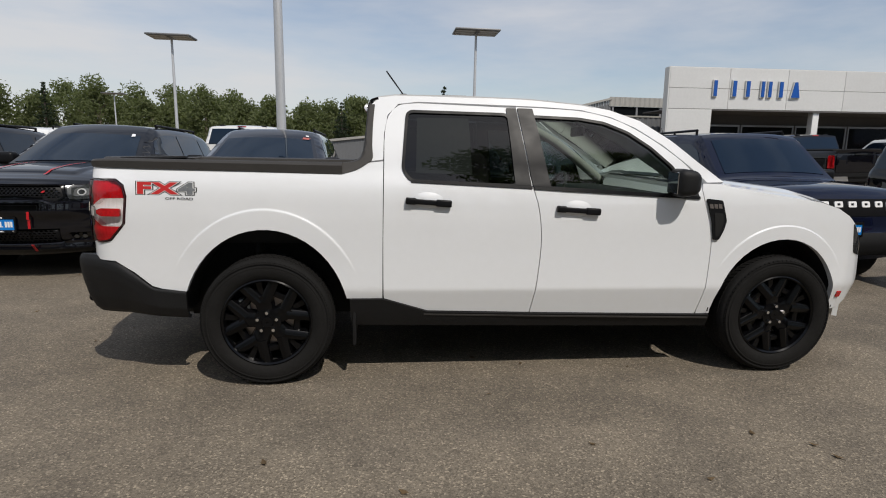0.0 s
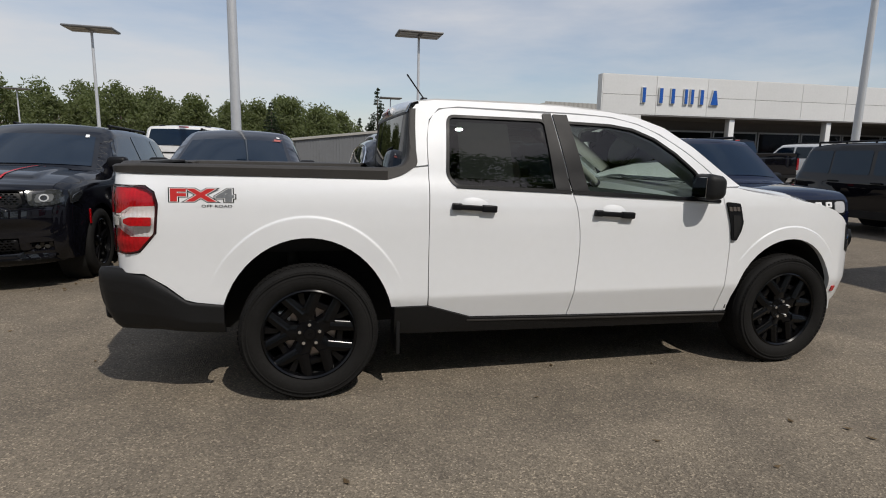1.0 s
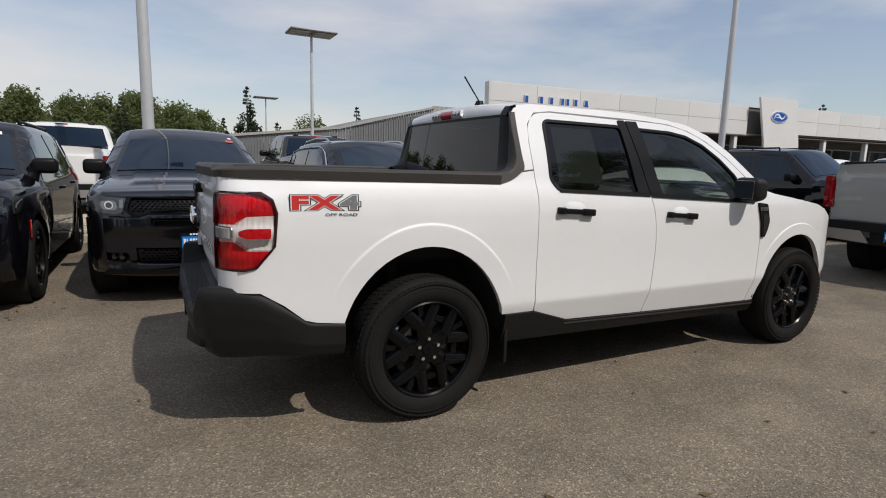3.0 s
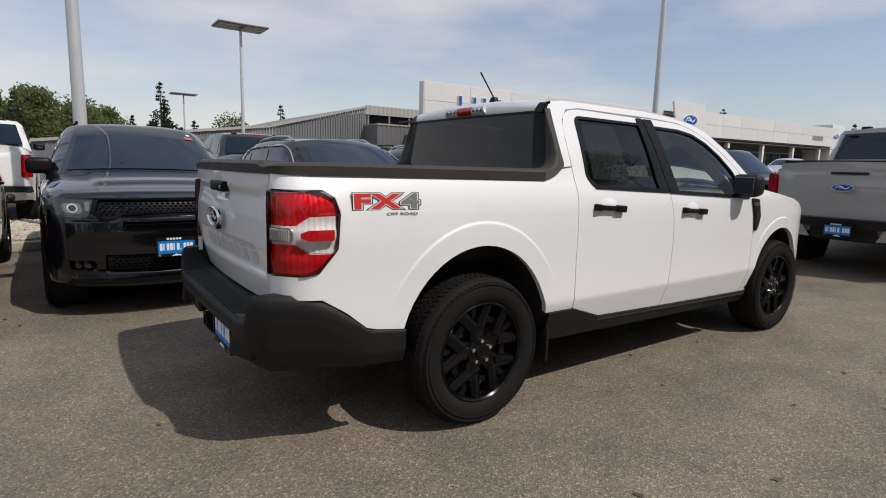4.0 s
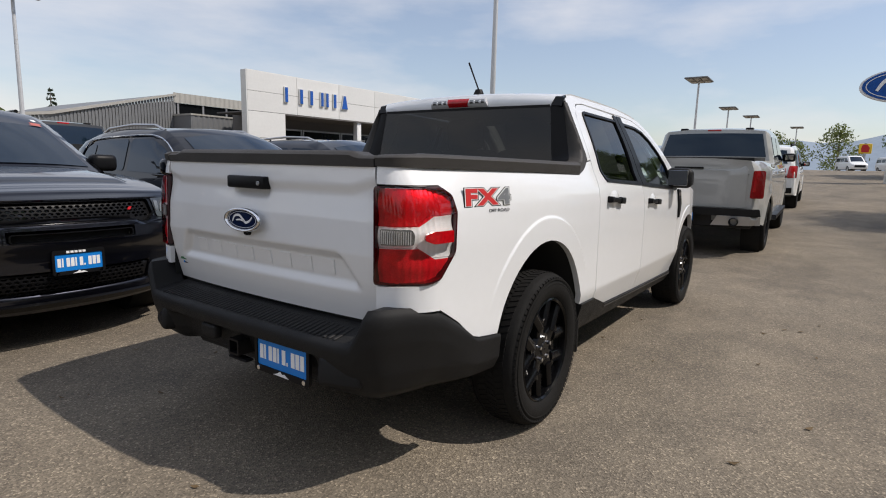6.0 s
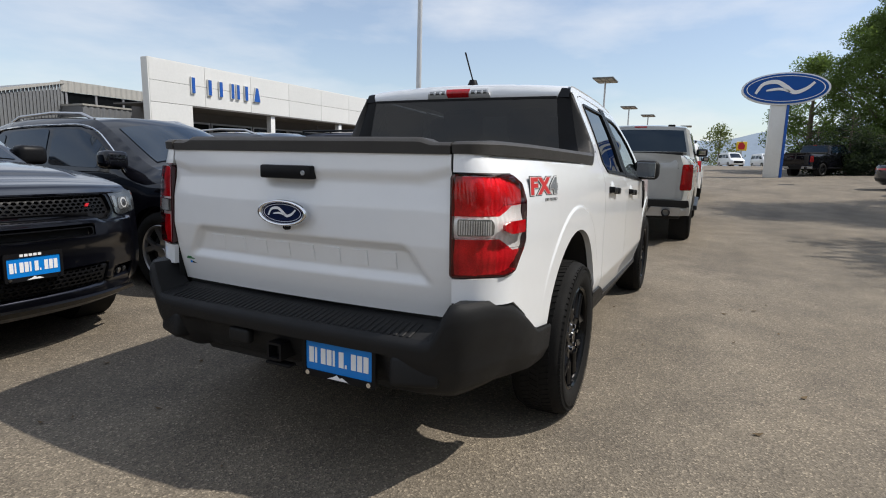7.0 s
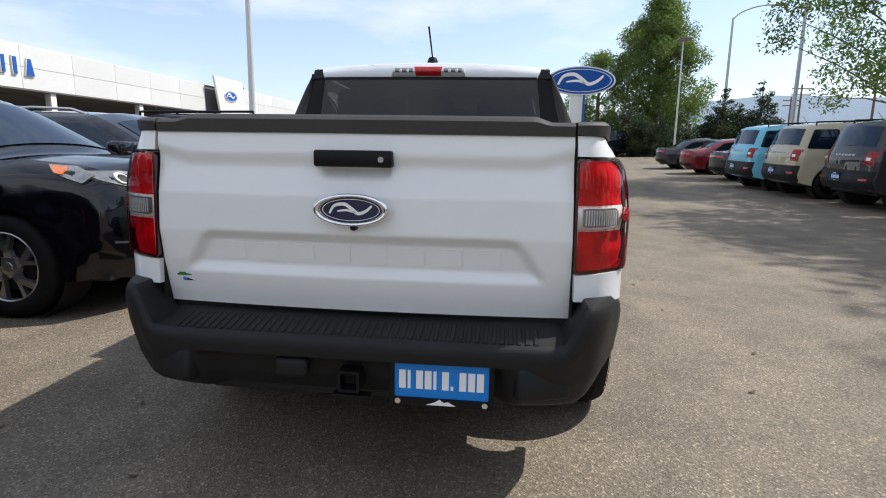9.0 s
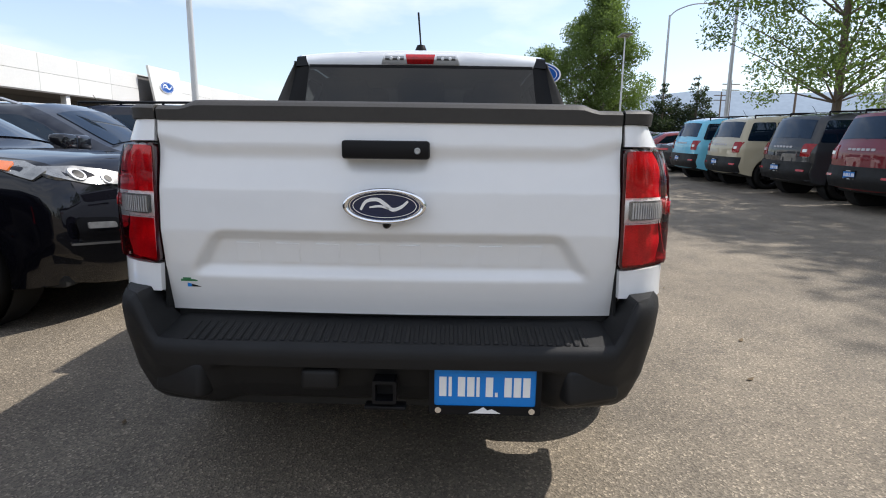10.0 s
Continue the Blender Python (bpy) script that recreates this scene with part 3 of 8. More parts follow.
# ---- the lot ----
def asphalt():
    m = bpy.data.materials.new("asphalt")
    m.use_nodes = True
    nt = m.node_tree
    b = nt.nodes["Principled BSDF"]
    co = nt.nodes.new("ShaderNodeTexCoord")

    def noise_node(scale, detail, rough=0.5):
        n = nt.nodes.new("ShaderNodeTexNoise")
        n.inputs["Scale"].default_value, n.inputs["Detail"].default_value, n.inputs["Roughness"].default_value = scale, detail, rough
        nt.links.new(co.outputs["Object"], n.inputs["Vector"])
        return n.outputs["Fac"]

    def ramp(src, stops):
        r = nt.nodes.new("ShaderNodeValToRGB")
        e = r.color_ramp.elements
        e[0].position, e[0].color = stops[0][0], (*stops[0][1], 1)
        e[1].position, e[1].color = stops[-1][0], (*stops[-1][1], 1)
        for p, c in stops[1:-1]:
            x = e.new(p)
            x.color = (*c, 1)
        nt.links.new(src, r.inputs[0])
        return r.outputs[0]

    def blend(kind, fac, a, c):
        x = nt.nodes.new("ShaderNodeMixRGB")
        x.blend_type = kind
        if isinstance(fac, float):
            x.inputs[0].default_value = fac
        else:
            nt.links.new(fac, x.inputs[0])
        nt.links.new(a, x.inputs[1])
        nt.links.new(c, x.inputs[2])
        return x.outputs[0]
    base = ramp(noise_node(0.35, 6, 0.6), [(0.3, (0.146, 0.124, 0.096)), (0.5, (0.176, 0.150, 0.116)), (0.72, (0.208, 0.178, 0.137))])
    mid = ramp(noise_node(2.2, 6, 0.62), [(0.3, (0.78, 0.78, 0.79)), (0.7, (1.15, 1.14, 1.12))])
    vor = nt.nodes.new("ShaderNodeTexVoronoi")
    vor.inputs["Scale"].default_value = 130
    nt.links.new(co.outputs["Object"], vor.inputs["Vector"])
    sep = nt.nodes.new("ShaderNodeSeparateColor")
    nt.links.new(vor.outputs["Color"], sep.inputs[0])
    grit = ramp(sep.outputs[0], [(0.0, (0.60, 0.59, 0.58)), (0.5, (0.95, 0.94, 0.93)), (0.86, (1.13, 1.12, 1.10)), (1.0, (1.95, 1.92, 1.86))])
    fine = ramp(noise_node(420, 3), [(0.3, (0.8, 0.8, 0.8)), (0.7, (1.2, 1.2, 1.2))])
    col = blend("MULTIPLY", 1.0, blend("MULTIPLY", 1.0, blend("MULTIPLY", 1.0, base, mid), grit), fine)
    stain = nt.nodes.new("ShaderNodeTexNoise")
    stain.inputs["Scale"].default_value, stain.inputs["Detail"].default_value = 0.9, 8
    mp = nt.nodes.new("ShaderNodeMapping")
    mp.inputs["Scale"].default_value, mp.inputs["Location"].default_value = (0.35, 1.3, 1), (3.1, 7.7, 0)
    nt.links.new(co.outputs["Object"], mp.inputs[0])
    nt.links.new(mp.outputs[0], stain.inputs["Vector"])
    col = blend("MULTIPLY", 1.0, col, ramp(stain.outputs["Fac"], [(0.34, (0.80, 0.80, 0.80)), (0.48, (1.0, 1.0, 1.0)), (0.75, (1.06, 1.05, 1.03))]))
    nt.links.new(col, b.inputs["Base Color"])
    b.inputs["Roughness"].default_value = 0.82
    b.inputs["Specular IOR Level"].default_value = 0.3
    bp = nt.nodes.new("ShaderNodeBump")
    bp.inputs["Strength"].default_value, bp.inputs["Distance"].default_value = 0.85, 0.004
    nt.links.new(vor.outputs["Distance"], bp.inputs["Height"])
    nt.links.new(bp.outputs[0], b.inputs["Normal"])
    return m


def ground():
    xs = [-2500, -700, -200, -60, -20, -8, -4, 0, 4, 5, 5.5, 6, 7, 8, 9, 10, 12, 14, 17, 20, 25, 30, 35, 40, 50, 65, 100, 300, 900, 2500]
    ys = [-2500, -700, -200, -60, -30, -16, -15, -13, -12, -11, -10, -9, -8, -7, -6, -5, -4, -3.2, 0, 8, 30, 80, 300, 2500]
    bm = bmesh.new()
    g = [[bm.verts.new((x, y, ground_z(x, y))) for y in ys] for x in xs]
    for i in range(len(xs) - 1):
        for j in range(len(ys) - 1):
            bm.faces.new((g[i][j], g[i + 1][j], g[i + 1][j + 1], g[i][j + 1]))
    tagged(part("ground", bm, asphalt(), None, "", 60), "weathered grey-brown asphalt of a car lot", "ground", kind="structure")


ground()

def planting_bed(x0=-8.0, x1=2.6, y0=6.12, y1=9.1, top=0.125):
    """A raised bed of loose gravel behind a concrete kerb, with dry leaves blown against its foot."""
    rng = random.Random(77)
    kerb = empty("kerb", pose(0, 0, 0), "pale worn concrete kerb round a gravel bed", "kerb", kind="structure")
    x = x0
    while x < x1 - 0.1:
        e = min(x1, x + 1.77)
        part("kerb_stone", box(x + 0.006, y0, -0.05, e - 0.006, y0 + 0.15, top, 0.018, 3), KERB, kerb)
        x = e
    stone = bmesh.new()
    bmesh.ops.create_icosphere(stone, subdivisions=1, radius=1.0)
    sv = [v.co.copy() for v in stone.verts]
    sf = [[v.index for v in f.verts] for f in stone.faces]
    stone.free()
    verts, faces = [], []
    nx, ny = 60, 20
    for i in range(nx + 1):
        for j in range(ny + 1):
            verts.append((x0 + (x1 - x0) * i / nx, y0 + 0.14 + (y1 - y0 - 0.14) * j / ny, top - 0.02 + rng.uniform(0, 0.03)))
    for i in range(nx):
        for j in range(ny):
            a = i * (ny + 1) + j
            faces.append((a, a + ny + 1, a + ny + 2, a + 1))
    for k in range(2600):
        cx, cy = (rng.uniform(-3.2, -1.0) if k < 1300 else rng.uniform(x0, x1)), rng.uniform(y0 + 0.17, y1)
        r = rng.choice((0.02, 0.03, 0.035, 0.05))
        q = (r * rng.uniform(0.8, 1.4), r * rng.uniform(0.8, 1.4), r * rng.uniform(0.5, 0.8))
        n = len(verts)
        verts += [(cx + v.x * q[0] * rng.uniform(0.85, 1.15), cy + v.y * q[1] * rng.uniform(0.85, 1.15), top + 0.01 + v.z * q[2]) for v in sv]
        faces += [tuple(n + w for w in f) for f in sf]
    me = bpy.data.meshes.new("gravel_bed")
    me.from_pydata(verts, [], faces)
    me.materials.append(GRAVEL)
    tagged(new("gravel_bed", me), "loose pale tan gravel behind a concrete kerb", "gravel", kind="stuff")
    verts, faces = [], []
    spots = [(rng.uniform(x0, x1), y0 - abs(rng.gauss(0, 0.05)) - 0.015) for k in range(420)]
    spots += [(rng.gauss(-2.2, 0.25), rng.gauss(2.2, 0.2)) for k in range(16)] + [(rng.uniform(-2.6, 3.2), rng.uniform(-2.0, 1.6)) for k in range(46)]
    for cx, cy in spots:
        r, a, z = rng.uniform(0.008, 0.022), rng.uniform(0, 6.3), ground_z(cx, cy) + 0.004
        n = len(verts)
        for k, (l, w, up) in enumerate(((-1.3, 0, 0.006), (0, -0.6, 0.0), (1.3, 0, 0.009), (0, 0.6, 0.004))):
            verts.append((cx + r * (l * math.cos(a) - w * math.sin(a)), cy + r * (l * math.sin(a) + w * math.cos(a)), z + up * rng.uniform(0.4, 1.3)))
        faces += [(n, n + 1, n + 2), (n, n + 2, n + 3)]
    me = bpy.data.meshes.new("leaf_litter")
    me.from_pydata(verts, [], faces)
    me.materials.append(DRY_LEAF)
    tagged(new("leaf_litter", me), "small dry brown leaves scattered over the asphalt", "leaf litter", kind="stuff")


KERB = mat("worn_kerb_concrete", (0.34, 0.33, 0.25), 0.9, noise_scale=4, noise_amount=0.25, bump=0.4, bump_scale=70)
GRAVEL = mat("tan_gravel", (0.40, 0.36, 0.29), 0.9, noise_scale=22, noise_amount=0.5, bump=0.4, bump_scale=120)
DRY_LEAF = mat("dry_leaf", (0.10, 0.065, 0.03), 0.8, noise_scale=9, noise_amount=0.5)
planting_bed()

# ---- dealership ----
ACM = mat("white_metal_panel", (0.66, 0.655, 0.63), 0.38, 0.1, noise_scale=0.6, noise_amount=0.05, random_amount=0.035)
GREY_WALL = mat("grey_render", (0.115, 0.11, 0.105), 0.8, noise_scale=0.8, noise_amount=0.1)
SIDING = mat("grey_corrugated_steel", (0.185, 0.19, 0.195), 0.5, 0.3, noise_scale=0.5, noise_amount=0.08)
SIDING_PALE = mat("pale_corrugated_steel", (0.40, 0.385, 0.35), 0.5, 0.3, noise_scale=0.5, noise_amount=0.08)
CONCRETE = mat("concrete", (0.42, 0.41, 0.39), 0.85, noise_scale=3, noise_amount=0.12, bump=0.3, bump_scale=60)
SHOP_GLASS = mat("shop_window_glass", (0.006, 0.007, 0.008), 0.12, spec=0.2, noise_scale=0.7, noise_amount=0.3)
FRAME_ALU = mat("window_frame_aluminium", (0.35, 0.35, 0.36), 0.4, 0.7)


def fascia(x0, x1, z0, z1, y, parent, step=3.05, rows=2):
    """White metal panels with open joints, each a piece of its own."""
    n = max(1, round((x1 - x0) / step))
    w, h = (x1 - x0) / n, (z1 - z0) / rows
    me = None
    for i in range(n):
        for j in range(rows):
            if me is None:
                me = mesh_of("panel", box(0.008, 0, 0.008, w - 0.008, 0.06, h - 0.008, 0.004, 1), ACM)
            o = new("panel", me)
            o.parent = parent
            o.location = (x0 + i * w, y - 0.06, z0 + j * h)


def dealership():
    b = empty("dealership_building", pose(0, 0, 0), "white metal-panelled car dealership with blue lettering and dark glazing", "building")
    Y, TOP, SOF = 20.65, 5.45, 3.6
    wall = bmesh.new()
    box(13.9, Y + 0.02, SOF + 0.1, 66, Y + 0.3, TOP - 0.05, bm=wall)
    box(15.8, Y + 0.9, SOF + 0.1, 66, Y + 3.2, SOF + 0.35, bm=wall)
    box(15.8, Y + 2.6, -0.2, 66, Y + 3.2, SOF + 0.1, bm=wall)
    box(15.2, Y + 0.05, -0.2, 15.95, Y + 3.2, SOF + 0.1, bm=wall)
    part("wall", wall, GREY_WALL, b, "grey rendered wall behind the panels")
    part("coping", box(13.8, Y - 0.05, TOP - 0.03, 66, Y + 0.34, TOP + 0.02), ACM, b, "white parapet coping")
    fascia(13.8, 34.3, SOF, TOP, Y, b)
    fascia(13.8, 15.97, -0.1, SOF - 0.004, Y, b, 2.2, 3)
    fascia(39.6, 66, SOF + 0.2, TOP + 0.25, Y, b)
    side = new("panel", mesh_of("panel", box(13.74, Y - 0.06, -0.1, 13.8, Y + 0.34, TOP, 0.004, 1), ACM))
    side.parent = b
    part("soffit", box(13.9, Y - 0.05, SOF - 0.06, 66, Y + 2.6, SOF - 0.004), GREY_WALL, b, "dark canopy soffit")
    for x in (21.37, 27.6, 33.4, 44.0, 50.0, 56.0, 62.0):
        part("column", box(x - 0.16, Y + 0.05, -0.2, x + 0.16, Y + 0.37, SOF - 0.06, 0.01), ACM, b)
    x = 16.2
    while x < 65:
        win = part("window", box(x + 0.06, Y + 2.50, 0.25, x + 2.9, Y + 2.57, 2.95), SHOP_GLASS, b, "dark shop window")
        part("window_frame", panel([[(x, 0.15), (x + 2.96, 0.15), (x + 2.96, 3.05), (x, 3.05)], [(x + 0.07, 0.24), (x + 2.89, 0.24), (x + 2.89, 2.96), (x + 0.07, 2.96)]], lambda p, q: (p, Y + 2.46, q), 0, 0.09), FRAME_ALU, win)
        x += 3.05
    for x0, w0, w1 in ((16.0, 0.16, 0.16), (16.95, 0.17, 0.17), (17.62, 0.17, 0.17), (18.36, 0.15, 0.15), (18.72, 0.15, 0.15), (19.28, 0.17, 0.17), (20.02, 0.42, 0.14)):
        bar = [(x0 - w0 / 2, 4.18), (x0 + w0 / 2, 4.18), (x0 + w1 / 2, 4.88), (x0 - w1 / 2, 4.88)]
        edge = part("sign_block", panel([shrunk(bar, -0.035)], lambda p, q: (p, Y - 0.14, q), 0, 0.08), ACM, b, "white returned edge of a blue sign block", 0)
        part("sign_face", panel([bar], lambda p, q: (p, Y - 0.17, q), 0, 0.03), LETTER_BLUE, edge, "blue sign block face", 0)
    part("fascia_shadow_wall", box(34.3, Y + 0.06, SOF, 39.6, Y + 1.0, TOP - 0.2), ACM, b, "plain recessed wall beside the brand tower")
    tower = panel([rounded([(35.7, -0.2), (39.4, -0.2), (39.2, 3.0), (38.5, 6.10), (34.4, 6.05), (35.2, 3.2)], 0.06)], lambda p, q: (p, Y - 0.75, q), 0.5, 0.14)
    part("brand_tower", tower, ACM, b, "white brand tower that widens upwards", 50)
    oval_sign(None, b, 1.85, 0.78, pose(36.6, Y - 0.80, 4.83, 90, 0, 0), 0.05)
    o2 = oval_sign(None, b, 1.3, 0.5, pose(65.2, Y - 0.12, 4.9, 90, 0, 0), 0.06)
    part("end_wall", box(64.2, Y - 0.05, 0, 67.4, Y + 9, TOP + 0.6, 0.02), ACM, b, "white panelled end bay")
    for k in range(5):
        part("sign_bar", box(59.6 + 0.5 * k, Y - 0.12, 4.35, 59.95 + 0.5 * k, Y - 0.06, 4.75), STEEL, b, "unreadable metal lettering")
    b.matrix_world = Matrix.Translation((13.8, 0, 0)) @ pose(0, 0, 0, 0, -0.55, 0) @ Matrix.Translation((-13.8, 0, 0))


def ellipse(a, c, n=40):
    return [(a * math.cos(2 * math.pi * k / n), c * math.sin(2 * math.pi * k / n)) for k in range(n)]


def oval_sign(name, parent, w, h, m, deep, rim=None, field=None):
    """A blue oval with a white rim and a plain swash across it. Width w, height h, in the plane of m."""
    a, c = w / 2, h / 2
    body = part("oval_badge", turned(panel([ellipse(a, c)], lambda x, y: (x, y, 0), 0, deep), m), rim or PLATE_WHITE, parent, "oval badge with a bright rim")
    part("blue_field", turned(panel([ellipse(a * 0.95, c * 0.92)], lambda x, y: (x, y, deep * 0.12), 0, deep * 0.2), m), field or BLUE_SIGN, body, "dark blue oval field")
    part("rim_line", turned(panel([ellipse(a * 0.88, c * 0.80), ellipse(a * 0.86, c * 0.765)], lambda x, y: (x, y, deep * 0.17), 0, deep * 0.1), m), PLATE_WHITE, body)
    sw = []
    for pts, r in SWASH:
        line = curve([(p[0] * a, p[1] * c) for p in pts], 0.04 * a)
        sw.append((line, r * c))
    bm = bmesh.new()
    for line, r in sw:
        left, right = [], []
        for i, p in enumerate(line):
            d = (Vector(line[min(i + 1, len(line) - 1)]) - Vector(line[max(i - 1, 0)])).normalized()
            k = r * (0.55 + 0.45 * math.sin(math.pi * i / (len(line) - 1)))
            left.append(bm.verts.new((p[0] - d.y * k, p[1] + d.x * k, deep * 0.2)))
            right.append(bm.verts.new((p[0] + d.y * k, p[1] - d.x * k, deep * 0.2)))
        for i in range(len(line) - 1):
            bm.faces.new((right[i], right[i + 1], left[i + 1], left[i]))
    part("swash", turned(bm, m), PLATE_WHITE, body, "pale flowing swash across the oval", 0)
    return body


SWASH = [
    ([(-0.66, -0.28), (-0.50, 0.30), (-0.20, 0.42), (0.02, 0.10), (0.22, -0.24), (0.46, -0.05), (0.64, 0.34)], 0.13),
    ([(-0.42, -0.10), (-0.12, -0.02), (0.12, -0.20)], 0.08),
]

dealership()


def service_garage():
    g = empty("service_garage", pose(0, 0, 0), "long grey corrugated steel service building behind the dealership", "building")
    Y = 26.0
    front = bmesh.new()
    x = 0.0
    ridge = [(-9.0, 1.1), (7.67, 3.07), (13.25, 4.5)]
    n = 150
    for k in range(n):
        x0 = -9 + 22.25 * k / n
        x1 = x0 + 22.25 / n
        for a, c, d in ((x0, (x0 + x1) / 2, 0.0), ((x0 + x1) / 2, x1, 0.03)):
            v = [front.verts.new(p) for p in ((a, Y - d, -0.2), (c, Y - d, -0.2), (c, Y - d, lerp_table(ridge, c)), (a, Y - d, lerp_table(ridge, a)))]
            front.faces.new(v)
    part("wall", front, SIDING, g, "grey corrugated wall", 0)
    part("gable_trim", panel([[(-9.2, 1.02), (7.67, 3.02), (13.3, 4.47), (13.3, 4.58), (7.6, 3.14), (-9.2, 1.14)]], lambda a, b: (a, Y - 0.12, b), 0, 0.3), SIDING_PALE, g, "pale roof edge trim")
    part("roof", panel([[(-9.2, 0), (13.3, 0), (13.3, 14), (-9.2, 14)]], lambda a, b: (a, Y - 0.1 + b, lerp_table(ridge, a) + 0.06), 1.2, 0.1), SIDING, g)
    def corrugated(x0, x1, z0, z1, y, pitch, deep):
        n = int((x1 - x0) / pitch)
        return sheet(lambda u, v: (x0 + (x1 - x0) * u, y - deep * ((round(u * 4 * n) % 4) in (1, 2)), z0 + (z1 - z0) * v), 4 * n, 1, 0.05)
    part("lean_to_end", box(13.18, Y - 1.6, -0.2, 13.25, Y + 0.1, 3.46), SIDING, g, "grey end wall of the lean-to", 0)
    part("side_wall", box(13.25, Y, -0.2, 13.32, Y + 15, 4.2), SIDING, g, "", 0)
    band = corrugated(13.2, 24.4, 4.12, 4.62, Y - 0.04, 0.28, 0.035)
    part("upper_band", band, SIDING_PALE, g, "pale corrugated parapet band", 0)
    part("clerestory", box(13.3, Y + 0.05, 3.55, 24, Y + 0.12, 4.12), SHOP_GLASS, g, "dark clerestory windows")
    for k in range(8):
        part("mullion", box(13.4 + 1.4 * k, Y, 3.55, 13.5 + 1.4 * k, Y + 0.06, 4.12), FRAME_ALU, g)
    part("lean_to_wall", corrugated(13.2, 24.4, -0.2, 3.45, Y - 1.6, 0.28, 0.035), SIDING, g, "grey corrugated lean-to", 0)
    part("lean_to_roof", box(13.15, Y - 1.66, 3.44, 24.4, Y + 0.06, 3.52), SIDING_PALE, g, "pale lean-to roof edge")


service_garage()

POST = mat("painted_pole", (0.55, 0.56, 0.57), 0.45, 0.3, noise_scale=2, noise_amount=0.07)
LAMP_GREY = mat("lamp_head_grey", (0.20, 0.20, 0.20), 0.5, 0.5, noise_scale=5, noise_amount=0.1)
LAMP_FACE = mat("lamp_lens", (0.35, 0.33, 0.28), 0.3, noise_scale=8, noise_amount=0.15)


def lot_lamp(x, y, top, r=0.06, head=0.92, yaw=0.0, label="tall grey lot lamp with a flat square head"):
    z = ground_z(x, y)
    p = empty("lot_lamp", pose(x, y, z, 0, 0, yaw), label, "street lamp", "lot lamps")
    H = top - z
    part("base", cyl((0, 0, -0.05), (0, 0, 0.6), 0.27, 0.25, 20), CONCRETE, p, "round concrete base")
    part("pole", cyl((0, 0, 0.6), (0, 0, H - 0.1), r * 1.25, r * 0.8, 16), POST, p, "", 40)
    if head:
        h = part("lamp_head", box(-head, -head * 0.62, H - 0.08, head, head * 0.62, H, 0.03), LAMP_GREY, p, "flat double lamp head")
        for sx in (-1, 1):
            for k in range(3):
                part("lens", box(sx * head * 0.52 - head * 0.42, -head * 0.54 + k * head * 0.38, H - 0.10, sx * head * 0.52 + head * 0.42, -head * 0.54 + k * head * 0.38 + head * 0.30, H - 0.083), LAMP_FACE, h)
    return p


for args in ((4.5, 19.3, 6.32), (-8.5, 22.3, 6.2), (-23.9, 51.0, 6.3), (6.8, 43.3, 6.2), (30.0, 4.2, 6.2), (44.6, 4.7, 6.2), (51.8, 3.9, 6.2), (65.2, 1.1, 6.2), (30.0, -9.8, 7.6)):
    lot_lamp(*args, **({"r": 0.045, "head": 0.5} if args[2] > 7 else {}))
lot_lamp(-1.27, 7.05, 9.5, 0.075, 0.62, 0, "near white-painted lot lamp pole")
lot_lamp(13.0, 7.0, 9.5, 0.075, 0.62, 0, "grey lot lamp pole")


def pylon_sign():
    x, y = 36.0, -4.95
    z = ground_z(x, y)
    p = empty("pylon_sign", pose(x, y, z), "tall white pylon carrying a blue oval sign", "sign")
    part("column", box(-0.35, -0.35, -0.1, 0.35, 0.45, 4.35, 0.03), ACM, p, "white clad column")
    part("stripe", box(-0.36, -0.5, -0.1, 0.3, -0.36, 4.35, 0.02), LETTER_BLUE, p, "blue edge stripe")
    oval_sign(None, p, 4.5, 1.85, pose(-0.42, -0.15, 5.15, 90, 0, -90), 0.35)


pylon_sign()


# ---- trees and distance ----
def leaf_mat(name, color):
    m = mat(name, color, 0.6, noise_scale=0.5, noise_amount=0.35, spec=0.25)
    nt = m.node_tree
    tr, mix = nt.nodes.new("ShaderNodeBsdfTranslucent"), nt.nodes.new("ShaderNodeMixShader")
    tr.inputs[0].default_value = (color[0] * 1.5, color[1] * 1.6, color[2] * 0.9, 1)
    mix.inputs[0].default_value = 0.42
    nt.links.new(nt.nodes["Principled BSDF"].outputs[0], mix.inputs[1])
    nt.links.new(tr.outputs[0], mix.inputs[2])
    nt.links.new(mix.outputs[0], nt.nodes["Material Output"].inputs[0])
    return m


LEAF = leaf_mat("broad_leaves", (0.120, 0.168, 0.056))
LEAF_FAR = leaf_mat("far_leaves", (0.125, 0.145, 0.065))
NEEDLE = leaf_mat("needles", (0.032, 0.046, 0.026))
BARK = mat("bark", (0.14, 0.11, 0.085), 0.9, noise_scale=4, noise_amount=0.3, bump=0.8, bump_scale=30, stretch=(1, 1, 0.25))


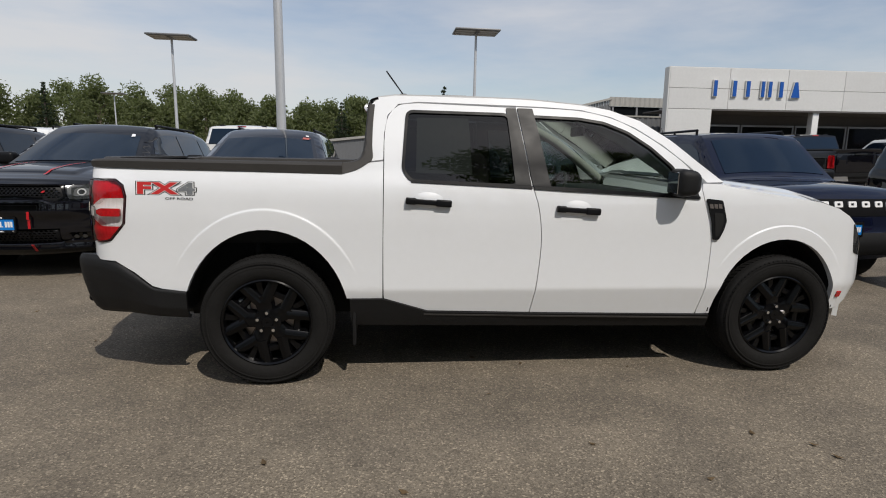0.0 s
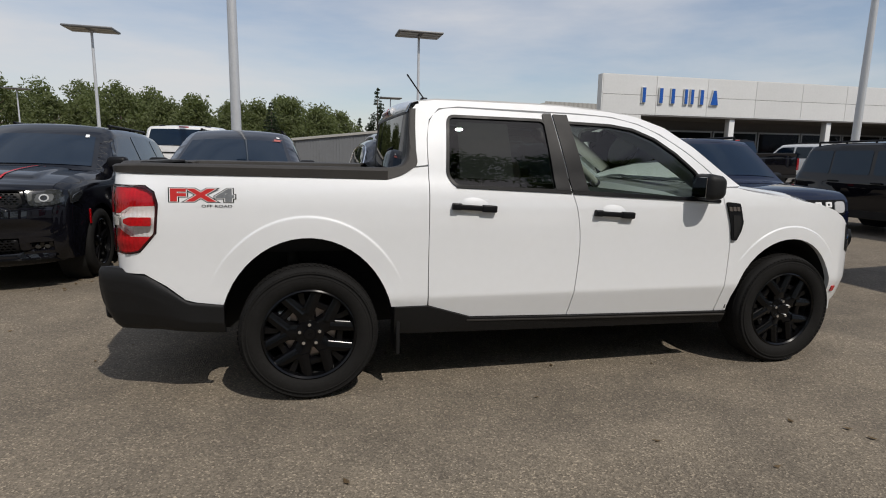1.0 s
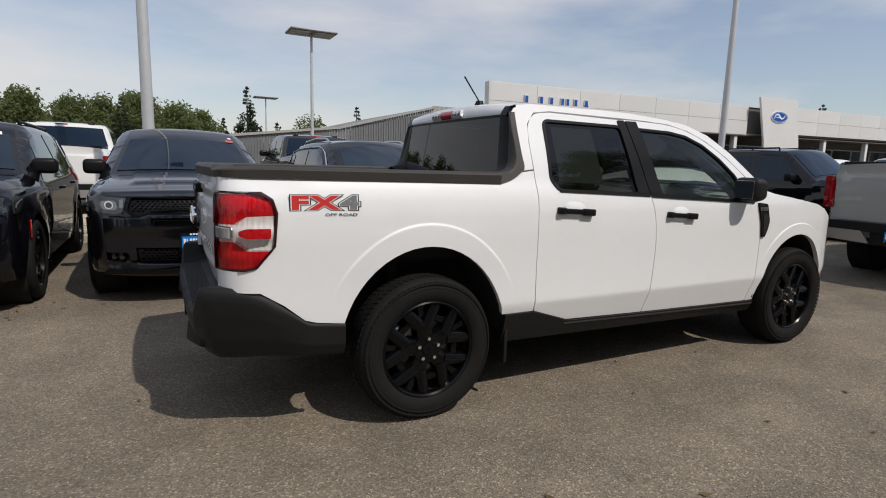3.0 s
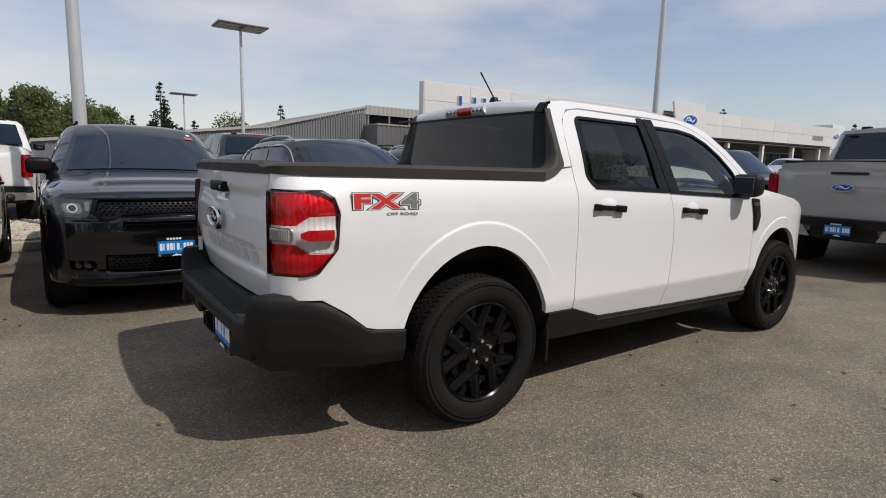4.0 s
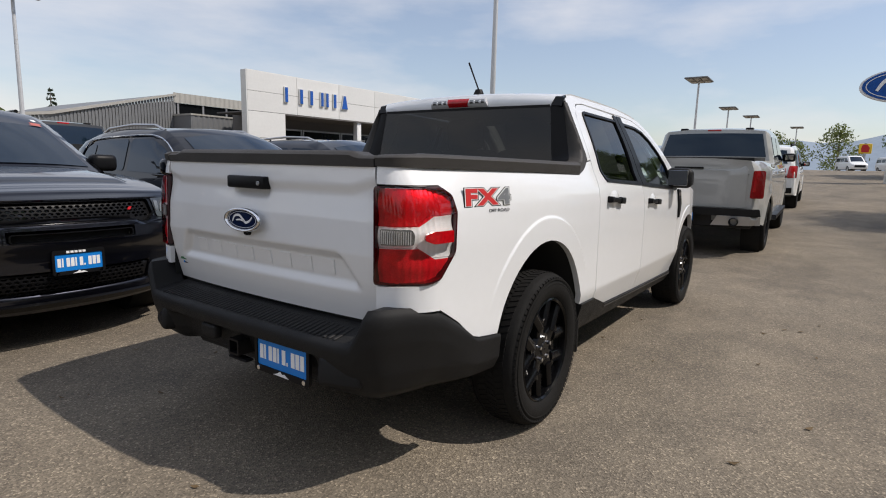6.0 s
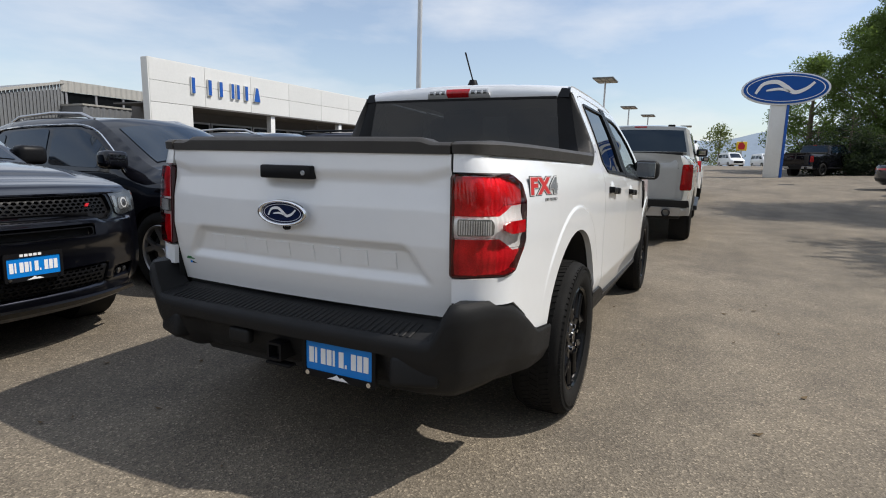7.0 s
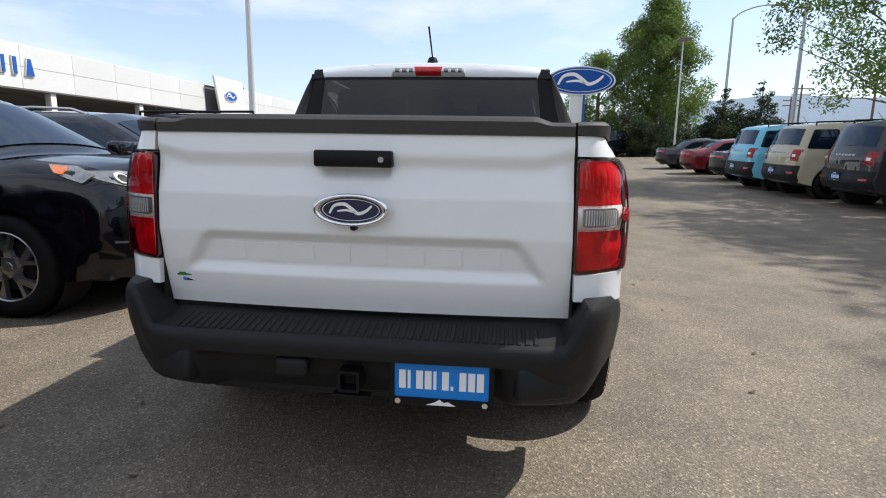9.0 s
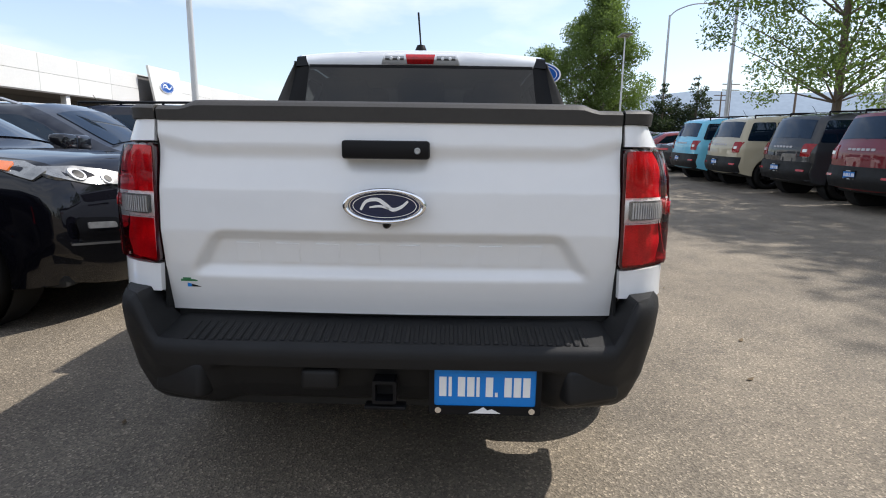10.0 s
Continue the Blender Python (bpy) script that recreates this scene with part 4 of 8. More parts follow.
def leaves(name, clumps, per, size, material, parent, rng):
    """Small bent leaves strewn through clumps of (centre, radius)."""
    vs, fs = [], []
    for c, r in clumps:
        k = max(4, int(per * r * r))
        d = rng.normal(size=(k, 3))
        d /= np.linalg.norm(d, axis=1)[:, None]
        pos = np.array(c) + d * (r * rng.uniform(0.35, 1.05, size=(k, 1))) * np.array([1, 1, 0.85])
        for q in pos:
            a, b = rng.normal(size=3), rng.normal(size=3)
            a /= np.linalg.norm(a)
            b -= a * a.dot(b)
            b /= np.linalg.norm(b)
            s = size * rng.uniform(0.6, 1.3)
            n = np.cross(a, b) * s * 0.25
            i = len(vs)
            vs += [tuple(q - a * s), tuple(q - b * s * 0.45 + n), tuple(q + a * s), tuple(q + b * s * 0.45 + n)]
            fs += [(i, i + 1, i + 2), (i, i + 2, i + 3)]
    me = bpy.data.meshes.new(name)
    me.from_pydata(vs, [], fs)
    me.materials.append(material)
    ob = new(name, me)
    ob.parent = parent
    return ob


def branch(bm, p, q, r0, r1, seg=7):
    cyl(p, q, r0, r1, seg, bm, False)


def broad_tree(x, y, h, spread, crown_base, seed, per=60, size=0.13, label="leafy green broadleaf tree", base_z=None, stretch=1.0, mat_leaf=None, clump=0.9, count=46, girth=1.0):
    rng = np.random.default_rng(seed)
    z = ground_z(x, y) if base_z is None else base_z
    t = empty("tree", pose(x, y, z), label, "tree")
    bm = bmesh.new()
    top = Vector((0.1, 0.05, h * 0.8))
    r = (h * 0.022 + 0.05) * girth
    pts = [Vector((0, 0, -0.2)), Vector((0.02, 0, crown_base)), Vector((0.12, 0.08, h * 0.5)), top]
    for a, b, r0, r1 in zip(pts, pts[1:], (r * 1.2, r, r * 0.7), (r, r * 0.7, r * 0.15)):
        branch(bm, a, b, r0, r1, 10)
    clumps = []
    for k in range(count):
        f = (k + 0.5) / count
        zz = crown_base + (h - crown_base) * f ** 0.9
        prof = math.sin(math.pi * min(1, 0.15 + 0.85 * f) ** 0.8) ** 0.7
        rad = spread * prof * math.sqrt(rng.uniform(0.08, 1.0))
        a = k * 2.4 + rng.uniform(-0.5, 0.5)
        c = (rad * math.cos(a), rad * math.sin(a) * stretch, zz + rng.uniform(-0.4, 0.4))
        cr = clump * rng.uniform(0.6, 1.25)
        clumps.append((c, cr))
        if k % 2 == 0:
            s = Vector((0.06, 0.04, max(crown_base * 0.9, zz - rad * 0.6 - 0.3)))
            mid = s.lerp(Vector(c), 0.55) + Vector((0, 0, 0.15))
            branch(bm, s, mid, r * 0.3, r * 0.16)
            branch(bm, mid, c, r * 0.16, r * 0.04)
    part("trunk", bm, BARK, t, "brown bark trunk and limbs")
    leaves("crown", clumps, per, size, mat_leaf or LEAF, t, rng)
    return t


def conifer(x, y, h, spread, seed, per=50, size=0.16, base_z=None, label="dark green conifer", bushy=False):
    rng = np.random.default_rng(seed)
    z = ground_z(x, y) if base_z is None else base_z
    t = empty("tree", pose(x, y, z), label, "tree")
    bm = bmesh.new()
    branch(bm, (0, 0, -0.2), (0, 0, h * 0.97), h * 0.02 + 0.04, 0.02, 8)
    clumps = []
    tiers = int(h * 2.4)
    for k in range(tiers):
        f = k / tiers
        zz = h * (0.06 + 0.93 * f)
        rad = spread * (1 - f) ** (0.75 if bushy else 0.9) * rng.uniform(0.75, 1.15)
        for j in range(max(3, int(7 * (1 - f)) + 2)):
            a = rng.uniform(0, 2 * math.pi)
            tip = (rad * math.cos(a), rad * math.sin(a), zz + (0.25 * rad if bushy else -0.18 * rad))
            branch(bm, (0, 0, zz), tip, 0.03, 0.01, 4)
            clumps.append(((tip[0] * 0.62, tip[1] * 0.62, zz * 0.4 + tip[2] * 0.6), max(0.18, rad * (0.5 if bushy else 0.36))))
            clumps.append((tip, max(0.12, rad * (0.3 if bushy else 0.2))))
    part("trunk", bm, BARK, t)
    leaves("crown", clumps, per, size, NEEDLE, t, rng)
    return t


broad_tree(47.0, -12.9, 12.3, 4.0, 0.8, 11, 400, 0.11, "tall leafy green cottonwood at the edge of the lot", clump=1.0, count=170)
broad_tree(50.0, -8.6, 8.5, 3.0, 0.6, 12, 330, 0.11, "leafy green tree behind the pylon sign", clump=0.85, count=60)
broad_tree(17.8, -13.9, 15.0, 4.6, 2.6, 13, 430, 0.08, "large shade tree behind the row of small vehicles", clump=1.0, count=112, girth=0.38)
broad_tree(10.4, -15.2, 14.5, 5.0, 3.5, 14, 150, 0.14, "large shade tree at the lot's southern edge", clump=1.0, count=80)
broad_tree(5.0, -15.6, 15.2, 4.0, 4.6, 15, 120, 0.15, "large shade tree at the lot's southern edge", clump=1.05, count=84)
broad_tree(-5.0, -17.2, 15.0, 4.6, 4.2, 16, 120, 0.15, "large shade tree at the lot's southern edge", clump=1.05, count=84)
for k, (x, y, h, s) in enumerate(((38.0, -15.2, 4.9, 1.7), (38.0, -17.6, 5.4, 1.7), (38.6, -16.4, 3.9, 1.6), (41.0, -9.6, 4.0, 1.9), (41.5, -7.9, 3.2, 1.6), (40.5, -11.6, 3.6, 1.7), (40.0, -13.6, 2.6, 1.3))):
    conifer(x, y, h, s, 30 + k, 300, 0.09, label="bushy dark pine at the lot's edge", bushy=True)


def tree_line():
    rng = np.random.default_rng(5)
    k = 0
    for row, y0 in enumerate((84.0, 92.0)):
        x = -100.0
        while x < (12 if row else 6):
            y = y0 + rng.uniform(-3, 4)
            h = (10.3 if x < -20 else 8.9) * rng.uniform(0.72, 1.0) * (1.08 if row else 1.0)
            if rng.uniform() < 0.16:
                conifer(x, y, h * 1.05, h * 0.22, 100 + k, 26, 0.26, 0.0, "distant dark conifer in the tree line")
            else:
                broad_tree(x, y, h, h * 0.42, h * 0.06, 100 + k, 52, 0.27, "distant green tree in the tree line", 0.0, mat_leaf=LEAF_FAR, clump=1.7, count=34)
            x += h * rng.uniform(0.42, 0.62)
            k += 1
    for k in range(9):
        h = rng.uniform(6, 9)
        broad_tree(-52 + rng.uniform(-4, 4), -34 + 8.5 * k, h, h * 0.42, 0.8, 350 + k, 16, 0.36, "broadleaf tree west of the lot", 0.0, mat_leaf=LEAF_FAR, clump=1.5, count=26)
    # the trees across the road, behind the walker
    for k in range(13):
        x = -46 + 4.4 * k + rng.uniform(-1, 1)
        h = rng.uniform(9.5, 13.5) * (1.0 + 0.75 * min(1.0, max(0.0, (x + 4) / 10)))
        broad_tree(x, -30 + rng.uniform(-3, 3), h, h * 0.30, 1.2, 300 + k, 34, 0.30, "broadleaf tree along the road south of the lot", mat_leaf=LEAF_FAR, clump=1.3, count=34)


tree_line()
for k, (x, y, h) in enumerate(((8.0, 62.0, 9.5), (12.0, 66.0, 6.0), (-4.5, 70.0, 8.0), (20.0, 60.0, 8.0), (75.0, 38.0, 10.5), (64.0, 36.0, 8.5), (75.0, 22.2, 7.6))):
    conifer(x, y, h, h * 0.27, 60 + k, 170, 0.17, 0.0, "distant dark conifer behind the lot")
for k, (x, y, h) in enumerate(((15.5, 64.0, 6.0), (90.0, 2.5, 3.8), (98.0, -3.0, 6.5), (24.0, 62, 5.0), (110.0, 6.0, 6.0))):
    broad_tree(x, y, h, h * 0.5, 0.8, 80 + k, 40, 0.22, "distant rounded green tree", None, mat_leaf=LEAF_FAR, clump=1.3, count=24)


def mountains():
    # distance haze is put into the ridge's pale blue-grey base colour
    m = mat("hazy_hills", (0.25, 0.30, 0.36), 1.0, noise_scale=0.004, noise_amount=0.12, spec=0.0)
    bm = bmesh.new()
    n, rows = 160, 5
    g = []
    for i in range(n + 1):
        a = radians(-70 + 190 * i / n)
        az = 190 * i / n - 100
        low = lerp_table([(-18, 0.05), (8, 0.52), (18, 0.60), (34, 1.0)], az)
        h = (255 + 95 * noise.noise((i * 0.06, 1.3, 0))) * (1 - 0.8 * low) + 30 * noise.noise((i * 0.21, 4.0, 0)) + 8 * noise.noise((i * 0.7, 9.0, 0))
        g.append([bm.verts.new(((2300 + 420 * j / rows) * math.cos(a - radians(30)), (2300 + 420 * j / rows) * math.sin(a - radians(30)), -30 + (h + 30) * (j / rows) ** 0.7)) for j in range(rows + 1)])
    for i in range(n):
        for j in range(rows):
            bm.faces.new((g[i][j], g[i + 1][j], g[i + 1][j + 1], g[i][j + 1]))
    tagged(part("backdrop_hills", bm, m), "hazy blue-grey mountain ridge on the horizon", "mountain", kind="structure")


mountains()


def far_sign():
    z = ground_z(96, -6)
    s = empty("roadside_sign", pose(96, -6.0, z), "yellow roadside sign on a post in the distance", "sign")
    part("post", cyl((0, 0, 0), (0, 0, 4.2), 0.16, 0.14, 12), STEEL, s)
    part("board", box(-0.15, -0.75, 2.7, 0.15, 0.75, 4.1, 0.1), mat("sign_yellow", (0.75, 0.48, 0.03), 0.5), s, "yellow sign board")
    part("emblem", turned(panel([[(-0.4, -0.5), (0.4, -0.5), (0.5, 0.1), (0.15, 0.6), (-0.35, 0.55), (-0.5, 0.0)]], lambda a, b: (a, b, 0.02), 0, 0.05), pose(-0.15, 0, 3.4, 90, 0, -90)), RED_STRIPE, s, "red emblem")


far_sign()


def street_pole(x, y, h, arm, label):
    z = ground_z(x, y)
    p = empty("street_lamp", pose(x, y, z), label, "street lamp")
    part("pole", cyl((0, 0, -0.1), (0, 0, h), 0.13, 0.07, 12), STEEL, p)
    if arm:
        bm = bmesh.new()
        pts = curve([(0, 0, h - 0.1), (0, -0.5, h + 0.35), (0, -1.6, h + 0.75), (0, -2.8, h + 0.85)], 0.3)
        for a, b in zip(pts, pts[1:]):
            cyl(a, b, 0.045, 0.045, 8, bm)
        part("arm", bm, STEEL, p, "curved lamp arm")
        part("lamp_head", box(-0.15, -3.5, h + 0.76, 0.15, -2.75, h + 0.92, 0.05), LAMP_GREY, p, "cobra lamp head")
    return p


street_pole(40.0, -15.9, 9.6, True, "tall grey street lamp with a curved arm")
street_pole(30.0, -15.9, 11.0, False, "tall grey utility mast")
street_pole(33.0, -27.0, 8.5, False, "grey pole behind the row")


def utility_pole(x, y, h):
    p = empty("utility_pole", pose(x, y, ground_z(x, y)), "wooden utility pole with a crossarm", "utility pole", "utility poles")
    part("pole", cyl((0, 0, -0.1), (0, 0, h), 0.15, 0.1, 8), BARK, p)
    for k in (0.93, 0.84):
        part("crossarm", box(-0.06, -1.1, h * k, 0.06, 1.1, h * k + 0.12), BARK, p)


for args in ((70, -35.5, 8.0), (84, -41.0, 8.0), (62, -39.0, 8.5)):
    utility_pole(*args)


def blue_roof_house():
    x, y = 95.0, -57.0
    h = empty("blue_roofed_building", pose(x, y, ground_z(x, y)), "low building with a blue gabled roof in the distance", "building")
    part("wall", box(-3, -3.2, -0.3, 6, 3.2, 3.0), GREY_WALL, h, "grey wall")
    part("roof", panel([[(-3.8, 2.7), (3.8, 2.7), (0, 4.7)]], lambda a, b: (-3.3, a, b), 0, -9.6), LETTER_BLUE, h, "blue gabled roof", 0)


blue_roof_house()


# ---- vehicles ----
BLACK_PAINT = paint("black_paint", (0.004, 0.004, 0.006), 0.2)
BLUE_BLACK = mat("blue_black_paint", (0.009, 0.0098, 0.0165), 0.30, 0.8, coat=1.0, noise_scale=1.2, noise_amount=0.03)
NAVY = paint("navy_paint", (0.005, 0.007, 0.020), 0.2)
GREY_PAINT = paint("warm_grey_paint", (0.36, 0.36, 0.345), 0.1)
DARK_GREY = paint("dark_grey_paint", (0.035, 0.037, 0.040), 0.3)
WHITE_CAR = paint("white_car_paint", (0.76, 0.76, 0.75))
SKY_BLUE = paint("light_blue_paint", (0.16, 0.50, 0.66))
TAN = paint("desert_tan_paint", (0.43, 0.38, 0.27))
DEEP_RED = paint("deep_red_paint", (0.15, 0.010, 0.016), 0.3)
SILVER = paint("silver_paint", (0.42, 0.43, 0.44), 0.5)


def facing(x, y, yaw, length):
    """The pose of a car whose nose points along yaw (degrees from +x), given the ground point under its middle."""
    c, s = math.cos(radians(yaw)), math.sin(radians(yaw))
    z = ground_z(x, y)
    pitch = math.degrees(math.atan2(ground_z(x + c, y + s) - ground_z(x - c, y - s), 2))
    roll = math.degrees(math.atan2(ground_z(x - s, y + c) - ground_z(x + s, y - c), 2))
    return pose(x, y, z, 0, 0, yaw) @ pose(0, 0, 0, roll, -pitch, 0) @ Matrix.Translation((-length / 2 * 0.94, 0, 0))


def suv_spec(**k):
    s = dict(length=4.9, width=1.88, sill=0.30, belt=1.08, wheels=(0.98, 3.92), wheel_r=0.36, tumble=0.15,
             top=[(0.16, 0.36), (0.05, 0.55), (0.03, 0.85), (0.10, 1.08), (0.24, 1.40), (0.36, 1.60), (0.7, 1.68), (1.6, 1.72), (2.5, 1.70), (2.85, 1.63),
                  (3.6, 1.12), (4.0, 1.07), (4.55, 1.0), (4.78, 0.90), (4.86, 0.72), (4.86, 0.5), (4.78, 0.34)],
             glass=[("rear_window", (0.11, 1.12, 0.40, 1.58), 0.84), ("windscreen", (2.86, 1.15, 3.58, 1.65), 0.93)],
             side_glass=[("side_window", [(0.50, 1.16), (1.02, 1.14), (1.06, 1.56), (0.62, 1.54)]), ("side_window", [(1.12, 1.14), (2.02, 1.12), (2.0, 1.60), (1.16, 1.59)]),
                         ("side_window", [(2.12, 1.12), (3.36, 1.10), (2.9, 1.50), (2.6, 1.58), (2.1, 1.60)])],
             mirror=(3.28, 1.10), handles=((1.35, 1.0), (2.3, 0.98)), seams=(1.10, 2.06, 3.18))
    s.update(k)
    return s


def durango(x, nose_y, paint_mat, label, stripes, plate=True, plate_x=0.0):
    W = 1.88

    def step(v, a, b):
        t = max(0.0, min(1.0, (v - a) / (b - a)))
        return t * t * (3 - 2 * t)

    def carve(x, a, z):
        """Depth worked into bonnet and nose: bonnet dome, grille and slot openings, bumper beak, lower lip."""
        if x < 4.60 and z > 1.04:
            return 0.020 * (1 - step(a, 0.50, 0.57)) * step(x, 3.62, 3.80) * (1 - step(x, 4.48, 4.60))
        d = 0.009 * step(z, 0.975, 1.0) * (1 - step(z, 1.02, 1.08))
        g = 0.545 + 0.30 * (1.0 - z) - 1.5 * max(0, 0.885 - z)
        low = 0.834 + 0.026 * (1 - step(a, 0.40, 0.47))
        d -= 0.040 * step(z, low - 0.004, low + 0.006) * (1 - step(z, 0.984, 0.992)) * (1 - step(a, g - 0.012, g + 0.012))
        d += 0.036 * step(z, 0.64, 0.735) * (1 - step(z, low - 0.022, low)) * (1 - step(a, 0.60, 0.90))
        d -= 0.055 * step(z, 0.742, 0.750) * (1 - step(z, 0.800, 0.808)) * (1 - step(a, 0.362, 0.380))
        d -= 0.020 * (1 - step(z, 0.60, 0.70)) * step(z, 0.36, 0.40) * (1 - step(a, 0.6, 0.85))
        d -= 0.045 * step(z, 0.388, 0.398) * (1 - step(z, 0.535, 0.545)) * (1 - step(a, 0.49, 0.52))
        d -= 0.045 * step(z, 0.405, 0.415) * (1 - step(z, 0.485, 0.50)) * step(a, 0.575, 0.60) * (1 - step(a, 0.76, 0.79))
        d += 0.030 * (1 - step(z, 0.355, 0.385)) * (1 - step(a, 0.7, 0.9))
        return d

    def add(front, root, hw):
        def both(half):
            return [(-a, b) for a, b in reversed(half)] + half
        hole = rounded(both([(0.40, 0.864), (0.455, 0.842), (0.505, 0.838), (0.572, 0.888), (0.540, 0.996)]), 0.018)
        front(rounded(both([(0.395, 0.853), (0.45, 0.831), (0.512, 0.826), (0.592, 0.885), (0.556, 1.010)]), 0.018), GLOSS_BLACK, "grille_surround", 0.006, "gloss black grille surround", holes=[hole], thick=0.03, step=0.05)
        front(hole, SATIN, "grille", -0.020, "black honeycomb grille", thick=0.012, holes=hex_holes(-0.56, 0.56, 0.845, 0.994, 28, 7, lambda y, z: z > 0.846 + 0.028 * (1 - step(abs(y), 0.40, 0.46)) and abs(y) < min(0.505 + 1.2 * (z - 0.845), 0.552 - 0.30 * (z - 0.888))), step=0)
        front(rounded([(-0.372, 0.744), (0.372, 0.744), (0.372, 0.806), (-0.372, 0.806)], 0.022), GLOSS_BLACK, "slot_rim", 0.038, "gloss rim of the slot intake", holes=[rounded([(-0.362, 0.751), (0.362, 0.751), (0.362, 0.799), (-0.362, 0.799)], 0.018)], thick=0.03, step=0.05)
        front(rounded([(-0.37, 0.744), (0.37, 0.744), (0.37, 0.806), (-0.37, 0.806)], 0.018), DARK, "slot_intake", -0.010, "dark slot intake")
        front(rounded([(-0.49, 0.395), (0.49, 0.395), (0.505, 0.538), (-0.505, 0.538)], 0.02), SATIN, "lower_intake", -0.034, "black lower honeycomb mesh", thick=0.012, holes=hex_holes(-0.5, 0.5, 0.40, 0.535, 24, 5, lambda y, z: abs(y) < 0.48), step=0)
        front(rounded([(-0.80, 0.295), (0.80, 0.295), (0.76, 0.330), (-0.76, 0.330)], 0.012), GLOSS_BLACK, "chin_spoiler", 0.052, "gloss black chin spoiler")
        for lamp in front(rounded([(0.612, 0.862), (0.665, 0.850), (0.78, 0.860), (0.895, 0.905), (0.915, 0.985), (0.80, 1.010), (0.572, 1.012), (0.592, 0.93)], 0.014), HEAD_GREY, "headlight", 0.010, "smoked headlight", mirror=True, step=0.04):
            lamp["label"] = "smoked headlight with a round projector"
        for sd in (-1, 1):
            part("headlight_side", panel([rounded([(4.40, 0.955), (4.52, 0.880), (4.66, 0.862), (4.66, 1.000), (4.46, 1.010)], 0.015)], lambda a, b: (a, sd * (hw(a, b) + 0.008), b), 0.05, 0.012, flip=sd > 0), HEAD_GREY, root, "smoky headlight wrapped round the corner")
        front(rounded([(0.645, 0.885), (0.775, 0.890), (0.79, 0.965), (0.66, 0.972)], 0.03), LENS_GREY, "headlight_reflector", 0.014, "grey headlight reflector", mirror=True, step=0.03)
        front(rounded([(0.605, 0.905), (0.632, 0.905), (0.632, 0.980), (0.595, 0.985)], 0.01), LENS_GREY, "turn_signal", 0.014, "ribbed turn signal", mirror=True, step=0.03)
        for s in (-1, 1):
            part("marker_light", box(4.30, s * (hw(4.3, 0.7) + 0.003) - 0.004, 0.62, 4.34, s * (hw(4.3, 0.7) + 0.003) + 0.004, 0.78, 0.003, 1), RED_LENS, root)
        if stripes:
            for y0 in (-0.30, 0.278):
                for z0, z1, lift in ((0.655, 0.735, 0.045), (0.56, 0.655, 0.030), (0.31, 0.385, 0.056)):
                    front([(y0, z0), (y0 + 0.022, z0), (y0 + 0.022, z1), (y0, z1)], RED_STRIPE, "stripe", lift, "thin red stripe", thick=0.006, step=0.03)
        front([(0.372, 0.925), (0.396, 0.925), (0.410, 0.945), (0.386, 0.945)], RED_STRIPE, "grille_mark", -0.012, "small red grille mark", step=0, thick=0.006)
        for yy, zz, rr, c in ((0.715, 0.930, 0.036, 0.016), (0.635, 0.452, 0.020, -0.030), (0.70, 0.452, 0.020, -0.030)):
            ring = [(yy + rr * math.cos(0.3 * k), zz + rr * math.sin(0.3 * k)) for k in range(21)]
            front(ring, SMOKED_LENS if rr < 0.03 else CLEAR_LENS, "lamp_ring", c, "pale lamp ring", mirror=True, step=0)
            front(shrunk(ring, rr * 0.3), SMOKED_LENS, "projector", c + 0.003, "dark projector lens", mirror=True, step=0)
    sp = suv_spec(width=W, wheels=(1.02, 4.02), wheel_r=0.38, length=4.92, rim_mat=GLOSS_BLACK, wheel_style="twin", add_front=add, bow=0.225, level=True, tumble=0.23, edge=0.13, rocker=0.04, belt=1.10, relief=carve, step=0.06, relief_from=3.62, mirror=(3.30, 1.165), mirror_in=0.055,
                  stickers=((2.88, 2.95, 0.47, 0.53, PLATE_WHITE),) if stripes else ((2.86, 2.92, 0.46, 0.58, PALE_RED), (2.80, 2.84, 0.50, 0.56, PLATE_WHITE)),
                  top=[(0.16, 0.36), (0.05, 0.55), (0.03, 0.85), (0.10, 1.10), (0.30, 1.43), (0.42, 1.59), (0.8, 1.665), (1.6, 1.70), (2.4, 1.69), (2.75, 1.635),
                       (3.50, 1.20), (3.62, 1.165), (4.0, 1.147), (4.3, 1.122), (4.52, 1.088), (4.67, 1.050), (4.735, 1.008), (4.772, 0.86), (4.79, 0.72), (4.80, 0.55), (4.78, 0.42), (4.70, 0.30)])
    root, hw, top = car("parked_suv", facing(x, nose_y + 2.46, -90, 4.92), sp, paint_mat, label, "car", "parked row")
    for s in (-1, 1):
        bm = cyl((0.75, s * 0.58, 1.70), (2.35, s * 0.56, 1.73), 0.018, 0.018, 10)
        for xx in (0.75, 1.5, 2.35):
            cyl((xx, s * 0.58, 1.62), (xx, s * 0.575, 1.715), 0.02, 0.02, 8, bm)
        part("roof_rail", bm, SATIN, root)
    for s in (-1, 1):
        part("hood_scoop", box(3.80, s * 0.36 - 0.13, 1.165, 4.03, s * 0.36 + 0.13, 1.190, 0.012), SATIN, root, "black bonnet vent") if stripes else None
